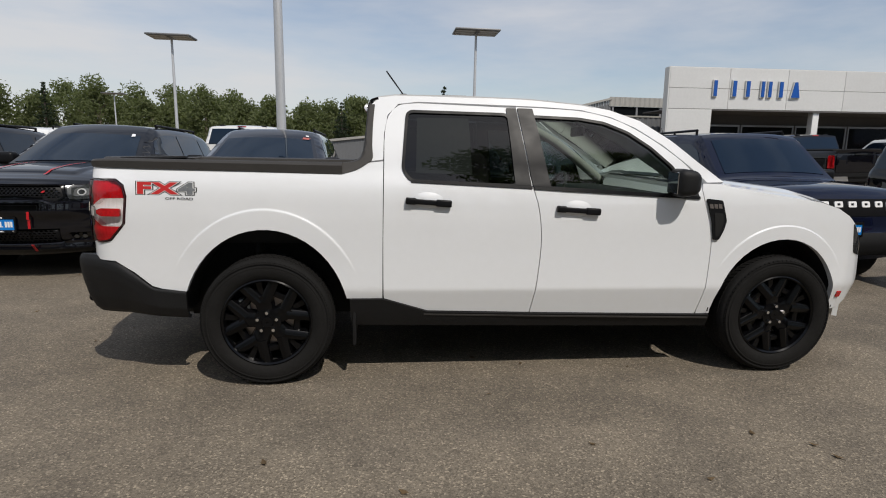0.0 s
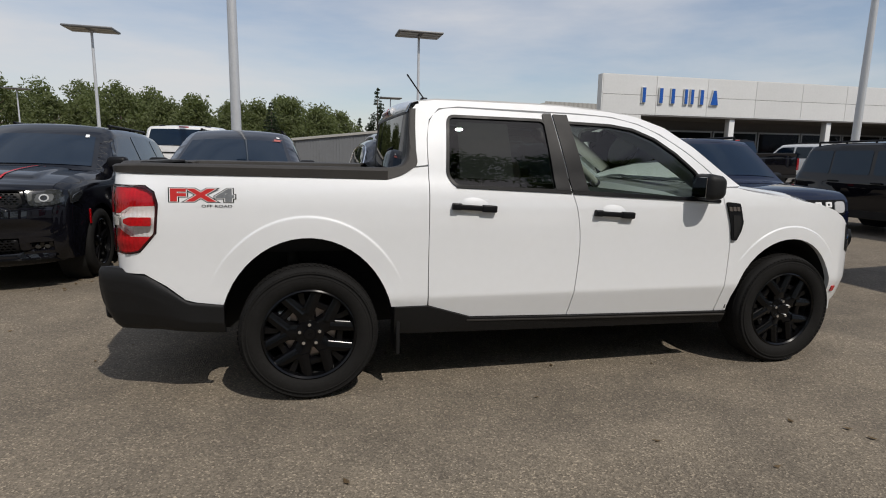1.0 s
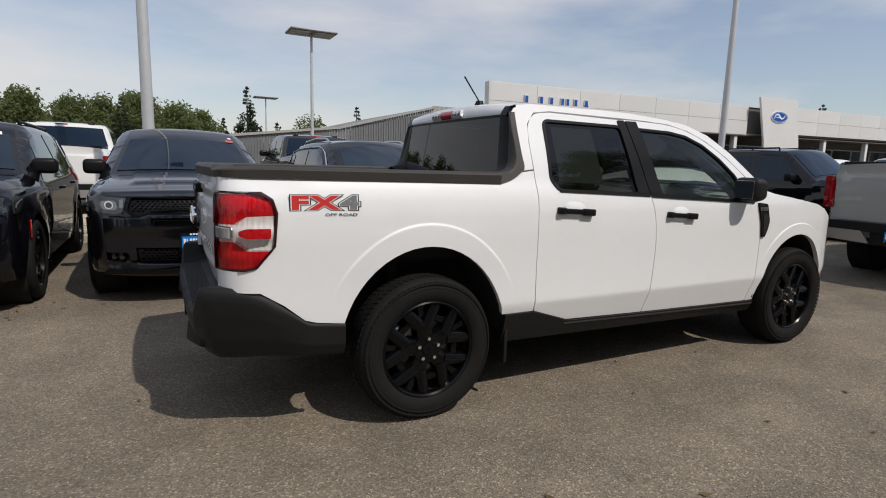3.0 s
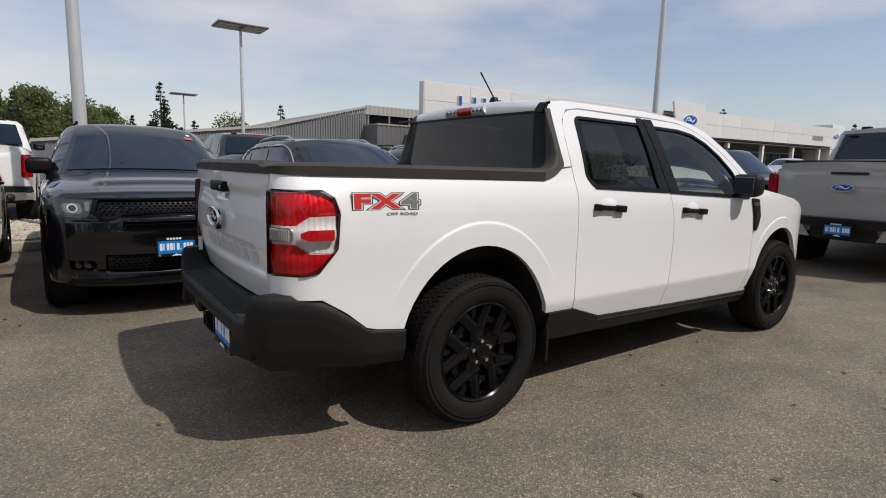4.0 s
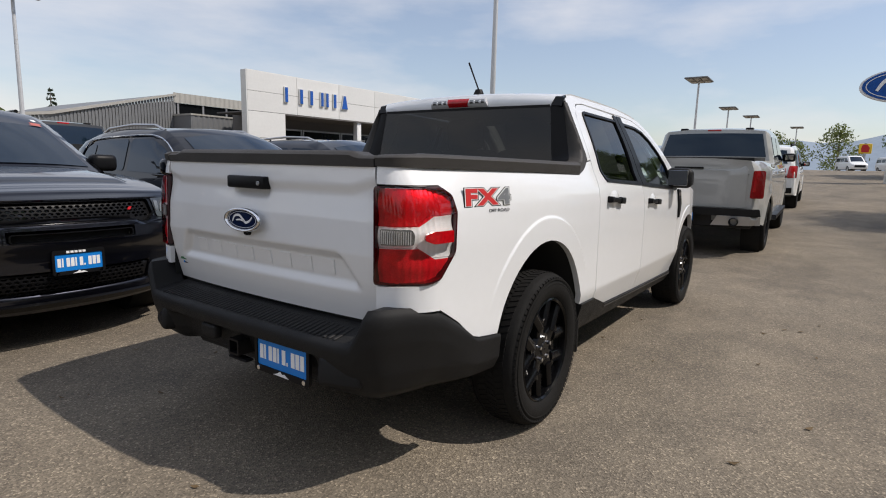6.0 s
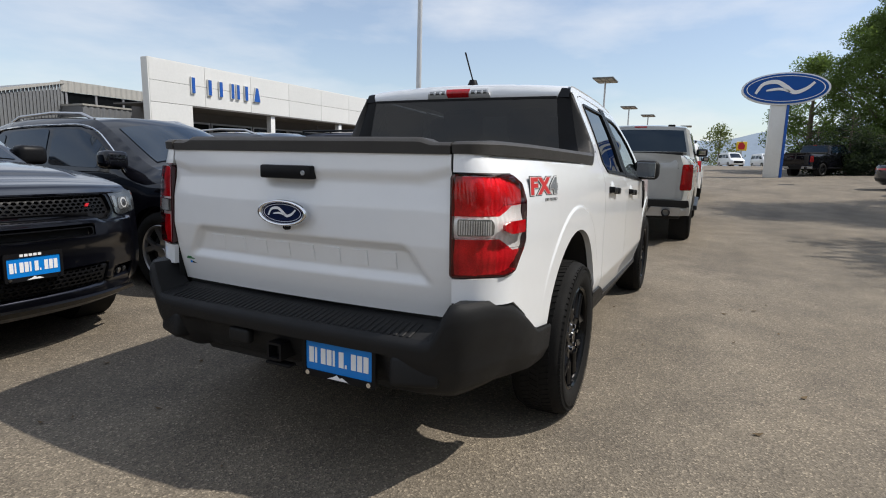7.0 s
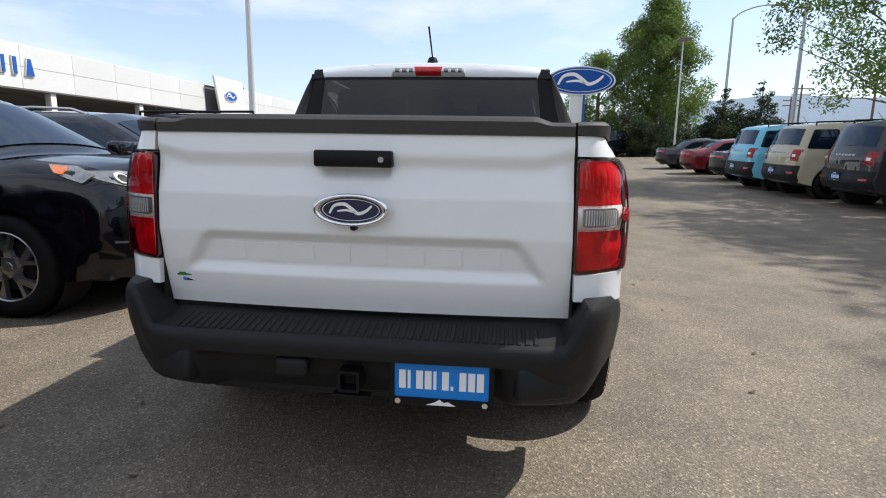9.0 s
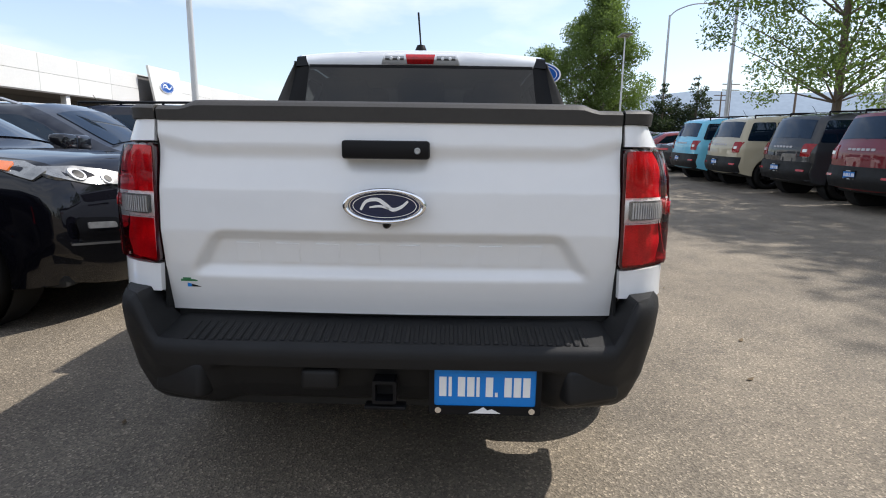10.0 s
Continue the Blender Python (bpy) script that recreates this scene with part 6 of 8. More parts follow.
def large_suv(x, y, yaw, paint_mat, label):
    def add(front, root, hw):
        front(rounded([(0.70, 0.95), (0.95, 0.95), (0.95, 1.30), (0.74, 1.30)], 0.04), RED_LENS, "tail_light", 0.012, "red tail light", mirror=True, end="tail")
        front(rounded([(-0.86, 0.50), (0.86, 0.50), (0.86, 0.66), (-0.86, 0.66)], 0.03), PLASTIC, "rear_bumper", 0.02, "dark lower bumper", end="tail")
        front(rounded([(-0.7, 0.95), (0.7, 0.95), (0.7, 1.02), (-0.7, 1.02)], 0.02), GLOSS_BLACK, "tailgate_strip", 0.008, "black tailgate strip", end="tail")
        front(rounded([(-0.7, 0.6), (0.7, 0.6), (0.7, 1.0), (-0.7, 1.0)], 0.05), SATIN, "grille", 0.01, "black grille")
        front(rounded([(0.7, 0.8), (0.92, 0.8), (0.92, 0.98), (0.7, 0.98)], 0.03), CLEAR_LENS, "headlight", 0.012, "headlight", mirror=True)
    sp = suv_spec(length=5.2, width=1.98, wheels=(1.05, 4.15), wheel_r=0.40, sill=0.40, belt=1.18, edge=0.09, bow=0.07, rim_mat=GLOSS_BLACK, add_front=add,
                  top=[(0.12, 0.45), (0.04, 0.6), (0.04, 1.1), (0.10, 1.3), (0.24, 1.74), (0.36, 1.84), (0.9, 1.88), (2.0, 1.91), (2.9, 1.89), (3.2, 1.82), (3.85, 1.30), (4.1, 1.24), (4.85, 1.16), (5.05, 1.05), (5.12, 0.8), (5.1, 0.55), (5.0, 0.42)],
                  glass=[("rear_window", (0.11, 1.30, 0.3, 1.76), 0.88), ("windscreen", (3.25, 1.32, 3.82, 1.81), 0.88)],
                  side_glass=[("side_window", [(0.38, 1.28), (1.25, 1.27), (1.25, 1.76), (0.48, 1.75)]), ("side_window", [(1.33, 1.27), (2.25, 1.26), (2.23, 1.78), (1.33, 1.77)]),
                              ("side_window", [(2.34, 1.26), (3.62, 1.24), (3.2, 1.68), (3.0, 1.77), (2.33, 1.78)])],
                  mirror=(3.5, 1.24), handles=((1.6, 1.12), (2.6, 1.10)), seams=(1.29, 2.29, 3.5))
    root, hw, top = car("large_suv", facing(x, y, yaw, 5.2), sp, paint_mat, label, "car")
    for s in (-1, 1):
        bm = cyl((0.5, s * 0.7, 1.93), (2.6, s * 0.7, 1.955), 0.02, 0.02, 8)
        for xx in (0.5, 1.2, 1.9, 2.6):
            cyl((xx, s * 0.7, 1.84), (xx, s * 0.7, 1.94), 0.02, 0.02, 8, bm)
        part("roof_rail", bm, SATIN, root)
    return root


large_suv(18.0, -0.35, 0, WHITE_CAR, "white large suv with black roof rails parked ahead of the pickup")
big_pickup(40.0, -8.0, -38, BLACK_PAINT, "black off-road pickup parked by the pylon sign", plate=False, tail_text=False)
big_pickup(-2.92, 11.6, 90, WHITE_CAR, "white full-size pickup seen from behind in the second row", plate=False, tail_text=False)
big_pickup(2.6, 12.0, 90, DARK_GREY, "dark grey pickup seen from behind in the second row", plate=False, tail_text=False)
big_pickup(15.2, 14.0, 90, BLACK_PAINT, "black pickup seen from behind near the building", plate=False, tail_text=False)


def van(x, y, yaw, label):
    def add(front, root, hw):
        front(rounded([(-0.6, 0.55), (0.6, 0.55), (0.6, 0.85), (-0.6, 0.85)], 0.05), SATIN, "grille", 0.01, "dark grille")
        front(rounded([(0.66, 0.75), (0.9, 0.75), (0.88, 1.0), (0.66, 0.95)], 0.04), CLEAR_LENS, "headlight", 0.01, "headlight", mirror=True)
    sp = suv_spec(length=5.0, width=1.95, wheels=(1.0, 4.0), wheel_r=0.34, sill=0.32, belt=1.15, edge=0.10, bow=0.08, rim_mat=ALLOY, wheel_style="ten", add_front=add,
                  top=[(0.06, 0.4), (0.03, 0.8), (0.06, 1.7), (0.2, 1.95), (0.8, 2.02), (2.5, 2.04), (3.1, 1.98), (3.4, 1.88), (4.2, 1.22), (4.6, 1.08), (4.88, 0.9), (4.94, 0.6), (4.86, 0.36)],
                  glass=[("windscreen", (3.42, 1.24, 4.18, 1.87), 0.86)],
                  side_glass=[("side_window", [(0.3, 1.3), (1.6, 1.3), (1.6, 1.75), (0.35, 1.75)]), ("side_window", [(1.7, 1.3), (2.7, 1.3), (2.7, 1.75), (1.7, 1.75)]), ("side_window", [(2.8, 1.28), (3.85, 1.25), (3.35, 1.70), (2.8, 1.75)])],
                  mirror=(3.7, 1.25), seams=(1.65, 2.75))
    return car("van", facing(x, y, yaw, 5.0), sp, WHITE_CAR, label, "van")[0]


van(80, -4.2, 200, "white van parked far down the road")
van(86, -8.5, 200, "white van parked far down the road")

for args in ((16.6, 15.6, -90, WHITE_CAR, "white suv parked in front of the dealership"), (21.6, 16.4, 90, WHITE_CAR, "white suv seen from behind near the dealership"), (7.4, 13.5, 90, BLACK_PAINT, "black suv in the second row"),
             (-8.2, 13.0, 90, WHITE_CAR, "white suv in the second row"), (26.5, 16.2, -90, DARK_GREY, "dark grey suv near the dealership"), (31.5, 16.2, -90, DEEP_RED, "dark red suv near the dealership")):
    large_suv(*args)
sedan(24.0, 10.0, 180, WHITE_CAR, "white sedan parked beside the lot lane", "")
sedan(34.0, 12.0, 180, SILVER, "silver sedan parked before the showroom", "")


# ---- the white compact pickup ----
LAMP_BLACK = mat("lamp_frame_black", (0.035, 0.003, 0.005), 0.15, coat=0.6)
PLAN = [(-0.80, 0.835), (-0.74, 0.842), (-0.5, 0.858), (-0.34, 0.868), (0.2, 0.889), (0.6, 0.898), (1.5, 0.905), (2.6, 0.905), (3.1, 0.900), (3.3, 0.886), (3.45, 0.866), (3.56, 0.840), (3.66, 0.796), (3.74, 0.735), (3.80, 0.66)]
WAIST = [(0.28, -0.068), (0.40, -0.036), (0.50, -0.0085), (0.543, 0.0035), (0.552, 0.0045), (0.575, 0.0038), (0.75, 0.0005), (0.95, 0.0), (1.06, -0.006), (1.12, -0.016), (1.17, -0.034), (1.21, -0.055), (1.23, -0.062), (1.30, -0.087), (1.38, -0.120), (1.46, -0.157), (1.54, -0.196), (1.65, -0.250), (1.75, -0.34)]


def soft(x, a, b):
    t = max(0.0, min(1.0, (x - a) / (b - a)))
    return t * t * (3 - 2 * t)


def side_at(a, z, lift=0.0):
    """The truck's side: a runs along its length and, behind -0.80, round the rear corner."""
    if a < -0.80:
        th = min(1.25, (-0.80 - a) / 0.23) * math.pi / 2
        x, y = -0.80 - 0.155 * math.sin(min(th, math.pi / 2)), 0.835 - 0.165 * (1 - math.cos(th))
        nx, ny = -math.sin(th), math.cos(th)
    else:
        x, y = a, lerp_table(PLAN, a)
        nx, ny = 0.0, 1.0
        if a > 3.2:
            nx = soft(a, 3.2, 3.7) * 0.8
            ny = math.sqrt(1 - nx * nx)
    d = lerp_table(WAIST, z)
    if z > 1.0:
        d *= 1 + 0.55 * soft(-a, 0.55, 0.85)
    if a < -0.80:
        d *= 1 - 0.85 * math.sin(min(th, math.pi / 2)) ** 3
    for cx, rx, rz, top in ((0.0, 0.455, 0.527, 1.225), (3.076, 0.425, 0.482, 1.185)):
        q = math.hypot((a - cx) / rx, (z - 0.36) / rz)
        if q < 1.3:
            d += 0.0065 * (1 - soft(q, top - 0.020, top)) * soft(z, 0.62, 0.88)
    d += lift
    return (x + nx * d, y + ny * d, z)


def arch(cx, rx, rz, x0, x1, z0, z1, n=22):
    """Points of a wheel arch from (x0, z0) over the top to (x1, z1)."""
    a0, a1 = math.atan2((z0 - 0.36) / rz, (x0 - cx) / rx), math.atan2((z1 - 0.36) / rz, (x1 - cx) / rx)
    if a0 < 0:
        a0 += 2 * math.pi
    return [(cx + rx * math.cos(a0 + (a1 - a0) * k / n), 0.36 + rz * math.sin(a0 + (a1 - a0) * k / n)) for k in range(n + 1)]


LIPS = [(cx + rx * q * math.cos(a), 0.36 + rz * q * math.sin(a)) for cx, rx, rz, top in ((0.0, 0.455, 0.527, 1.225), (3.076, 0.425, 0.482, 1.185))
        for q in (1.06, 1.12, top - 0.034, top - 0.020, top - 0.013, top - 0.007, top, top + 0.012, top + 0.05) for a in [math.pi * k / 70 for k in range(-8, 79)]]
CREASE = [(0.66 + 0.03 * k, z) for k in range(66) for z in (0.520, 0.540, 0.552, 0.566, 0.590)]


def by_lip(x, z):
    return any(math.hypot((x - cx) / rx, (z - 0.36) / rz) < top + 0.06 for cx, rx, rz, top in ((0.0, 0.455, 0.527, 1.225), (3.076, 0.425, 0.482, 1.185)))


def by_crease(x, z):
    return 0.505 < z < 0.605


truck = empty("compact_pickup", pose(0, 0, 0), "white four-door compact pickup with black wheels and black bumpers", "pickup truck")
DOOR_SEAM = curve([(1.508, 0.398), (1.530, 0.55), (1.549, 0.75), (1.549, 0.88), (1.530, 1.02), (1.497, 1.13)], 0.05)
B_SEAM = [(1.474, 1.25), (1.448, 1.40), (1.420, 1.592)]
REAR_EDGE = curve([(0.646, 0.497), (0.644, 0.8), (0.648, 1.15), (0.650, 1.28), (0.653, 1.42), (0.675, 1.525), (0.735, 1.588), (0.85, 1.604)], 0.05)
FRONT_EDGE = curve([(2.558, 0.371), (2.583, 0.55), (2.594, 0.75), (2.590, 0.85), (2.566, 0.96), (2.530, 1.08), (2.512, 1.17)], 0.05)
A_EDGE = curve([(2.512, 1.17), (2.45, 1.265), (2.30, 1.385), (2.14, 1.485), (2.0, 1.545), (1.82, 1.583), (1.60, 1.594), (1.42, 1.597)], 0.05)
WIN_R = rounded([(0.757, 1.225), (0.80, 1.168), (1.402, 1.148), (1.372, 1.548), (0.785, 1.552)], 0.035)
WIN_F = rounded([(1.590, 1.139), (2.435, 1.098), (2.345, 1.262), (2.22, 1.372), (2.09, 1.458), (1.95, 1.512), (1.80, 1.533), (1.512, 1.540)], 0.02)
REAR_DOOR = [(0.648, 0.497), (0.90, 0.416)] + DOOR_SEAM + B_SEAM + REAR_EDGE[::-1][:-1]
FRONT_DOOR = [DOOR_SEAM[0]] + FRONT_EDGE + A_EDGE[1:] + B_SEAM[::-1] + DOOR_SEAM[::-1][:-1]
BEDSIDE = [(0.644, 0.497), (0.645, 0.8), (0.648, 1.15), (0.650, 1.272), (0.565, 1.262), (0.50, 1.222), (0.41, 1.196), (0.0, 1.203), (-0.5, 1.209), (-0.80, 1.214), (-1.045, 1.214), (-1.0415, 1.150), (-0.78, 1.150), (-0.735, 1.120), (-0.718, 1.06), (-0.732, 0.915), (-0.810, 0.822), (-0.86, 0.811), (-1.035, 0.802), (-1.0325, 0.715),
           (-0.95, 0.715), (-0.80, 0.708), (-0.70, 0.645), (-0.610, 0.570), (-0.56, 0.556)] + arch(0.0, 0.455, 0.527, -0.428, 0.452, 0.540, 0.500)
FENDER = [(2.562, 0.372), (2.655, 0.372)] + arch(3.076, 0.425, 0.482, 2.661, 3.489, 0.400, 0.372) + [(3.62, 0.38), (3.71, 0.47), (3.74, 0.60), (3.73, 0.70), (3.68, 0.83), (3.61, 0.925), (3.535, 0.985), (3.44, 1.032), (3.30, 1.070), (3.0, 1.113), (2.75, 1.148), (2.64, 1.172), (2.525, 1.174)] + [p for p in FRONT_EDGE[::-1] if p[1] < 1.16][:-1]
CAB = [(0.570, 1.268), (0.647, 1.278), (0.651, 1.42), (0.672, 1.528), (0.733, 1.594), (0.85, 1.610), (1.42, 1.603), (1.60, 1.600), (1.82, 1.589), (2.0, 1.551), (2.145, 1.490), (2.305, 1.39), (2.455, 1.27), (2.555, 1.178),
       (2.66, 1.182), (2.52, 1.288), (2.36, 1.418), (2.18, 1.532), (2.0, 1.592), (1.82, 1.622), (1.5, 1.645), (1.1, 1.652), (0.72, 1.648), (0.62, 1.628), (0.575, 1.58), (0.562, 1.48), (0.560, 1.34)]

ROOF_EDGE = [(0.545, 1.600), (0.60, 1.632), (0.72, 1.650), (1.1, 1.653), (1.5, 1.647), (1.82, 1.624), (1.93, 1.606)]


def roof(u, v):
    x = 0.585 + (1.90 - 0.585) * u
    z = lerp_table(ROOF_EDGE, x)
    w = (side_at(max(x, 0.56), min(z, 1.65))[1] + 0.004) * (0.965 + 0.035 * soft(x, 0.53, 0.66))
    y = w * (2 * v - 1)
    c = 1 - abs(y / w) ** 2.2
    rib = 0.004 * (soft(abs(abs(y) - 0.36), 0.012, 0.022))
    return (x + 0.10 * c * soft(u, 0.8, 1.0) - 0.02 * c * (1 - soft(u, 0.0, 0.12)), y, z + 0.028 * c + rib - 0.004)


for s in (-1, 1):
    def on(a, z, lift=0.0):
        x, y, zz = side_at(a, z, lift)
        return (x, s * y, zz)
    f = s > 0
    bed = part("bedside", panel([shrunk(BEDSIDE, 0.0025)], on, 0.030, 0.03, flip=f, extra=LIPS, clear=by_lip), WHITE, truck, "white bed side with a raised arch lip", 28)
    rdoor = part("rear_door", panel([shrunk(REAR_DOOR, 0.0025), WIN_R], on, 0.032, 0.045, flip=f, extra=CREASE, clear=by_crease), WHITE, truck, "white rear door", 28)
    fdoor = part("front_door", panel([shrunk(FRONT_DOOR, 0.0025), WIN_F], on, 0.032, 0.045, flip=f, extra=CREASE, clear=by_crease), WHITE, truck, "white front door", 28)
    part("front_fender", panel([shrunk(FENDER, 0.0025)], on, 0.032, 0.03, flip=f, extra=LIPS, clear=by_lip), WHITE, truck, "white front wing", 28)
    part("cab_frame", panel([CAB], on, 0.05, 0.04, flip=f), WHITE, truck, "white cab pillar and roof rail", 28)
    part("jamb", panel([[(0.60, 0.42), (2.62, 0.36), (2.62, 1.12), (2.0, 1.10), (1.3, 1.10), (0.60, 1.20)]], lambda a, z: on(a, z, -0.06), 0.15, 0.01, flip=f), DARK, truck, "dark door aperture")
    # glass, its black frames and the pillar trims
    for door, win, glazing, lab in ((rdoor, WIN_R, PRIVACY, "dark privacy glass"), (fdoor, WIN_F, FRONT_GLASS, "clear green-tinted glass")):
        g = part("window_glass", panel([shrunk(win, -0.004)], lambda a, z: on(a, z, -0.003), 0.04, 0.0, flip=f), glazing, door, lab)
        g.visible_shadow = False
        part("window_seal", panel([shrunk(win, -0.010), shrunk(win, 0.006)], lambda a, z: on(a, z, 0.007), 0.02, 0.022, flip=f), SATIN, door, "black window seal")
    part("pillar_trim", panel([rounded([(1.392, 1.150), (1.485, 1.147), (1.418, 1.588), (1.362, 1.588)], 0.006)], lambda a, z: on(a, z, 0.009), 0.05, 0.02, flip=f), SATIN, rdoor, "satin black pillar trim")
    part("pillar_trim", panel([rounded([(1.494, 1.146), (1.598, 1.140), (1.520, 1.588), (1.428, 1.588)], 0.006)], lambda a, z: on(a, z, 0.009), 0.05, 0.02, flip=f), SATIN, fdoor, "satin black pillar trim")
    part("belt_trim", panel([rounded([(1.50, 1.128), (2.50, 1.080), (2.50, 1.098), (1.50, 1.146)], 0.004)], lambda a, z: on(a, z, 0.008), 0.1, 0.02, flip=f), SATIN, fdoor, "black belt moulding")
    part("belt_trim", panel([rounded([(0.80, 1.158), (1.49, 1.130), (1.49, 1.146), (0.80, 1.170)], 0.004)], lambda a, z: on(a, z, 0.008), 0.1, 0.02, flip=f), SATIN, rdoor, "black belt moulding")
    # handles in their cups
    for door, x0, z0 in ((rdoor, 0.898, 1.049), (fdoor, 1.760, 1.011)):
        yb = lerp_table(PLAN, x0) + lerp_table(WAIST, z0)
        tilt = math.degrees(math.atan2(0.045, 0.26))
        cup = turned(panel([ellipse(0.092, 0.050, 28)], lambda a, b: (a, 0.003 - 0.016 * max(0, 1 - (a / 0.092) ** 2 - (b / 0.050) ** 2), b), 0.015, 0), pose(x0, -yb, z0 + 0.006, 0, tilt * 0.4, 0))
        bar = box(-0.128, -0.028, -0.0145, 0.128, -0.008, 0.0145, 0.006, 3)
        box(0.040, -0.033, -0.0195, 0.128, -0.006, 0.0195, 0.008, 3, bar)
        box(-0.128, -0.031, -0.0175, -0.085, -0.006, 0.0175, 0.007, 3, bar)
        box(-0.128, -0.012, -0.019, -0.07, 0.004, 0.019, 0.006, 2, bar)
        box(0.06, -0.012, -0.019, 0.128, 0.004, 0.019, 0.006, 2, bar)
        turned(bar, pose(x0, -yb, z0, 0, tilt * 0.35, 0))
        for bm, nm, mm, lab in ((cup, "handle_cup", WHITE, ""), (bar, "door_handle", SATIN, "black door handle")):
            if f:
                turned(bm, Matrix.Diagonal((1, -1, 1, 1)))
                bmesh.ops.reverse_faces(bm, faces=bm.faces)
            part(nm, bm, mm, door, lab)
    # mirror
    mp0 = pose(2.372, -0.852, 1.178, 0, 0, -8)
    m0 = box(-0.062, -0.200, -0.080, 0.078, 0.0, 0.080, 0.042, 5)
    for v in m0.verts:
        k = max(0.0, v.co.x + 0.03) / 0.108
        v.co.z *= 1 - 0.30 * k * k
        v.co.y = -0.095 + (v.co.y + 0.095) * (1 - 0.22 * k * k)
    turned(m0, mp0)
    arm = box(2.345, -0.90, 1.090, 2.425, -0.80, 1.118, 0.012)
    mg = turned(box(-0.0635, -0.178, -0.060, -0.057, -0.026, 0.060, 0.002, 1), mp0)
    cornerp = panel([[(2.36, 1.10), (2.50, 1.088), (2.47, 1.17), (2.40, 1.235)]], lambda a, z: (a, -side_at(a, z, 0.006)[1], z), 0, 0.02)
    for bm in (m0, arm, mg, cornerp):
        if f:
            turned(bm, Matrix.Diagonal((1, -1, 1, 1)))
            bmesh.ops.reverse_faces(bm, faces=bm.faces)
    mir = part("wing_mirror", m0, PLASTIC, fdoor, "black wing mirror housing")
    part("mirror_arm", arm, PLASTIC, truck, "black mirror arm")
    part("mirror_sail", cornerp, PLASTIC, truck, "black mirror corner")
    part("mirror_glass", mg, MIRROR, mir, "mirror glass")
    # wing vent
    vent = part("wing_vent", panel([rounded([(2.540, 1.086), (2.640, 1.076), (2.672, 0.956), (2.660, 0.900), (2.632, 0.842), (2.598, 0.842), (2.580, 0.950)], 0.012)], lambda a, z: on(a, z, 0.012), 0.03, 0.02, flip=f), SATIN, truck, "black wing vent badge")
    part("vent_mesh", panel([rounded([(2.588, 1.005), (2.643, 1.000), (2.654, 0.956), (2.642, 0.905), (2.624, 0.862), (2.606, 0.862), (2.596, 0.950)], 0.008)], lambda a, z: on(a, z, 0.0145), 0.03, 0.004, flip=f), DARK, vent, "dark vent mesh")
    for k in range(3):
        part("badge_bar", panel([[(2.560 + 0.028 * k, 1.030), (2.581 + 0.028 * k, 1.028), (2.576 + 0.028 * k, 1.054), (2.555 + 0.028 * k, 1.056)]], lambda a, z: on(a, z, 0.0145), 0, 0.003, flip=f), DISC, vent, "pale badge bar")
    # sill cladding, splash guard
    part("sill_cladding", panel([rounded([(0.462, 0.330), (2.655, 0.285), (2.650, 0.368), (1.5, 0.394), (0.905, 0.412), (0.70, 0.478), (0.640, 0.495), (0.458, 0.495)], 0.008)], lambda a, z: on(a, z, 0.012 - 0.25 * max(0, 0.36 - z)), 0.06, 0.05, flip=f), PLASTIC, truck, "black sill cladding")
    part("sill_strip", panel([[(0.88, 0.392), (2.64, 0.343), (2.64, 0.351), (0.88, 0.400)]], lambda a, z: on(a, z, 0.016), 0.2, 0.01, flip=f), GREY_PLASTIC, truck, "thin sill strip")
    part("splash_guard", box(0.47, s * 0.66, 0.215, 0.492, s * 0.875, 0.50, 0.006), PLASTIC, truck, "black splash guard")
    # bed rail cap

    def cap(u, v):
        a = -1.044 + 1.466 * u
        x, y, _ = side_at(a, 1.20)
        if a < -0.80:
            th = min(1.25, (-0.80 - a) / 0.23) * math.pi / 2
            nx, ny = -math.sin(th), math.cos(th)
        else:
            nx, ny = 0.0, 1.0
        base = lerp_table([(-1.03, 1.213), (0.0, 1.202), (0.43, 1.194)], a)
        top = lerp_table([(-1.04, 1.250), (-0.90, 1.256), (-0.80, 1.259), (0.35, 1.257), (0.43, 1.258)], a)
        d, z = lerp_table([(0, 0.006), (0.25, 0.010), (0.4, -0.004), (0.55, -0.03), (0.85, -0.11), (1, -0.115)], v), lerp_table([(0, base), (0.25, base + (top - base) * 0.75), (0.4, top), (0.55, top + 0.003), (0.85, top - 0.006), (1, base - 0.02)], v)
        return (x + nx * d, s * (y + ny * d), z)
    part("bed_rail_cap", sheet(cap, 44, 12, 0.006, flip=f), GREY_PLASTIC, truck, "dark grey plastic bed rail cap", 40)
    # sail panel beside the rear window
    edge_in = curve([(0.562, 0.600, 1.585), (0.553, 0.611, 1.50), (0.539, 0.628, 1.36), (0.528, 0.640, 1.27), (0.521, 0.648, 1.20)], 0.02)
    edge_mid = curve([(0.573, 0.672, 1.596), (0.566, 0.688, 1.51), (0.548, 0.716, 1.39), (0.530, 0.738, 1.305), (0.490, 0.756, 1.270), (0.420, 0.764, 1.258)], 0.01)
    edge_out = curve([(x, side_at(x, z)[1] + 0.005, z) for x, z in ((0.570, 1.588), (0.557, 1.50), (0.552, 1.38), (0.538, 1.31), (0.500, 1.268), (0.420, 1.258))], 0.01)
    edge_side = curve([(x, side_at(x, z)[1] + 0.006, z) for x, z in ((0.600, 1.588), (0.590, 1.48), (0.586, 1.36), (0.588, 1.285), (0.560, 1.258), (0.50, 1.222), (0.420, 1.197))], 0.01)

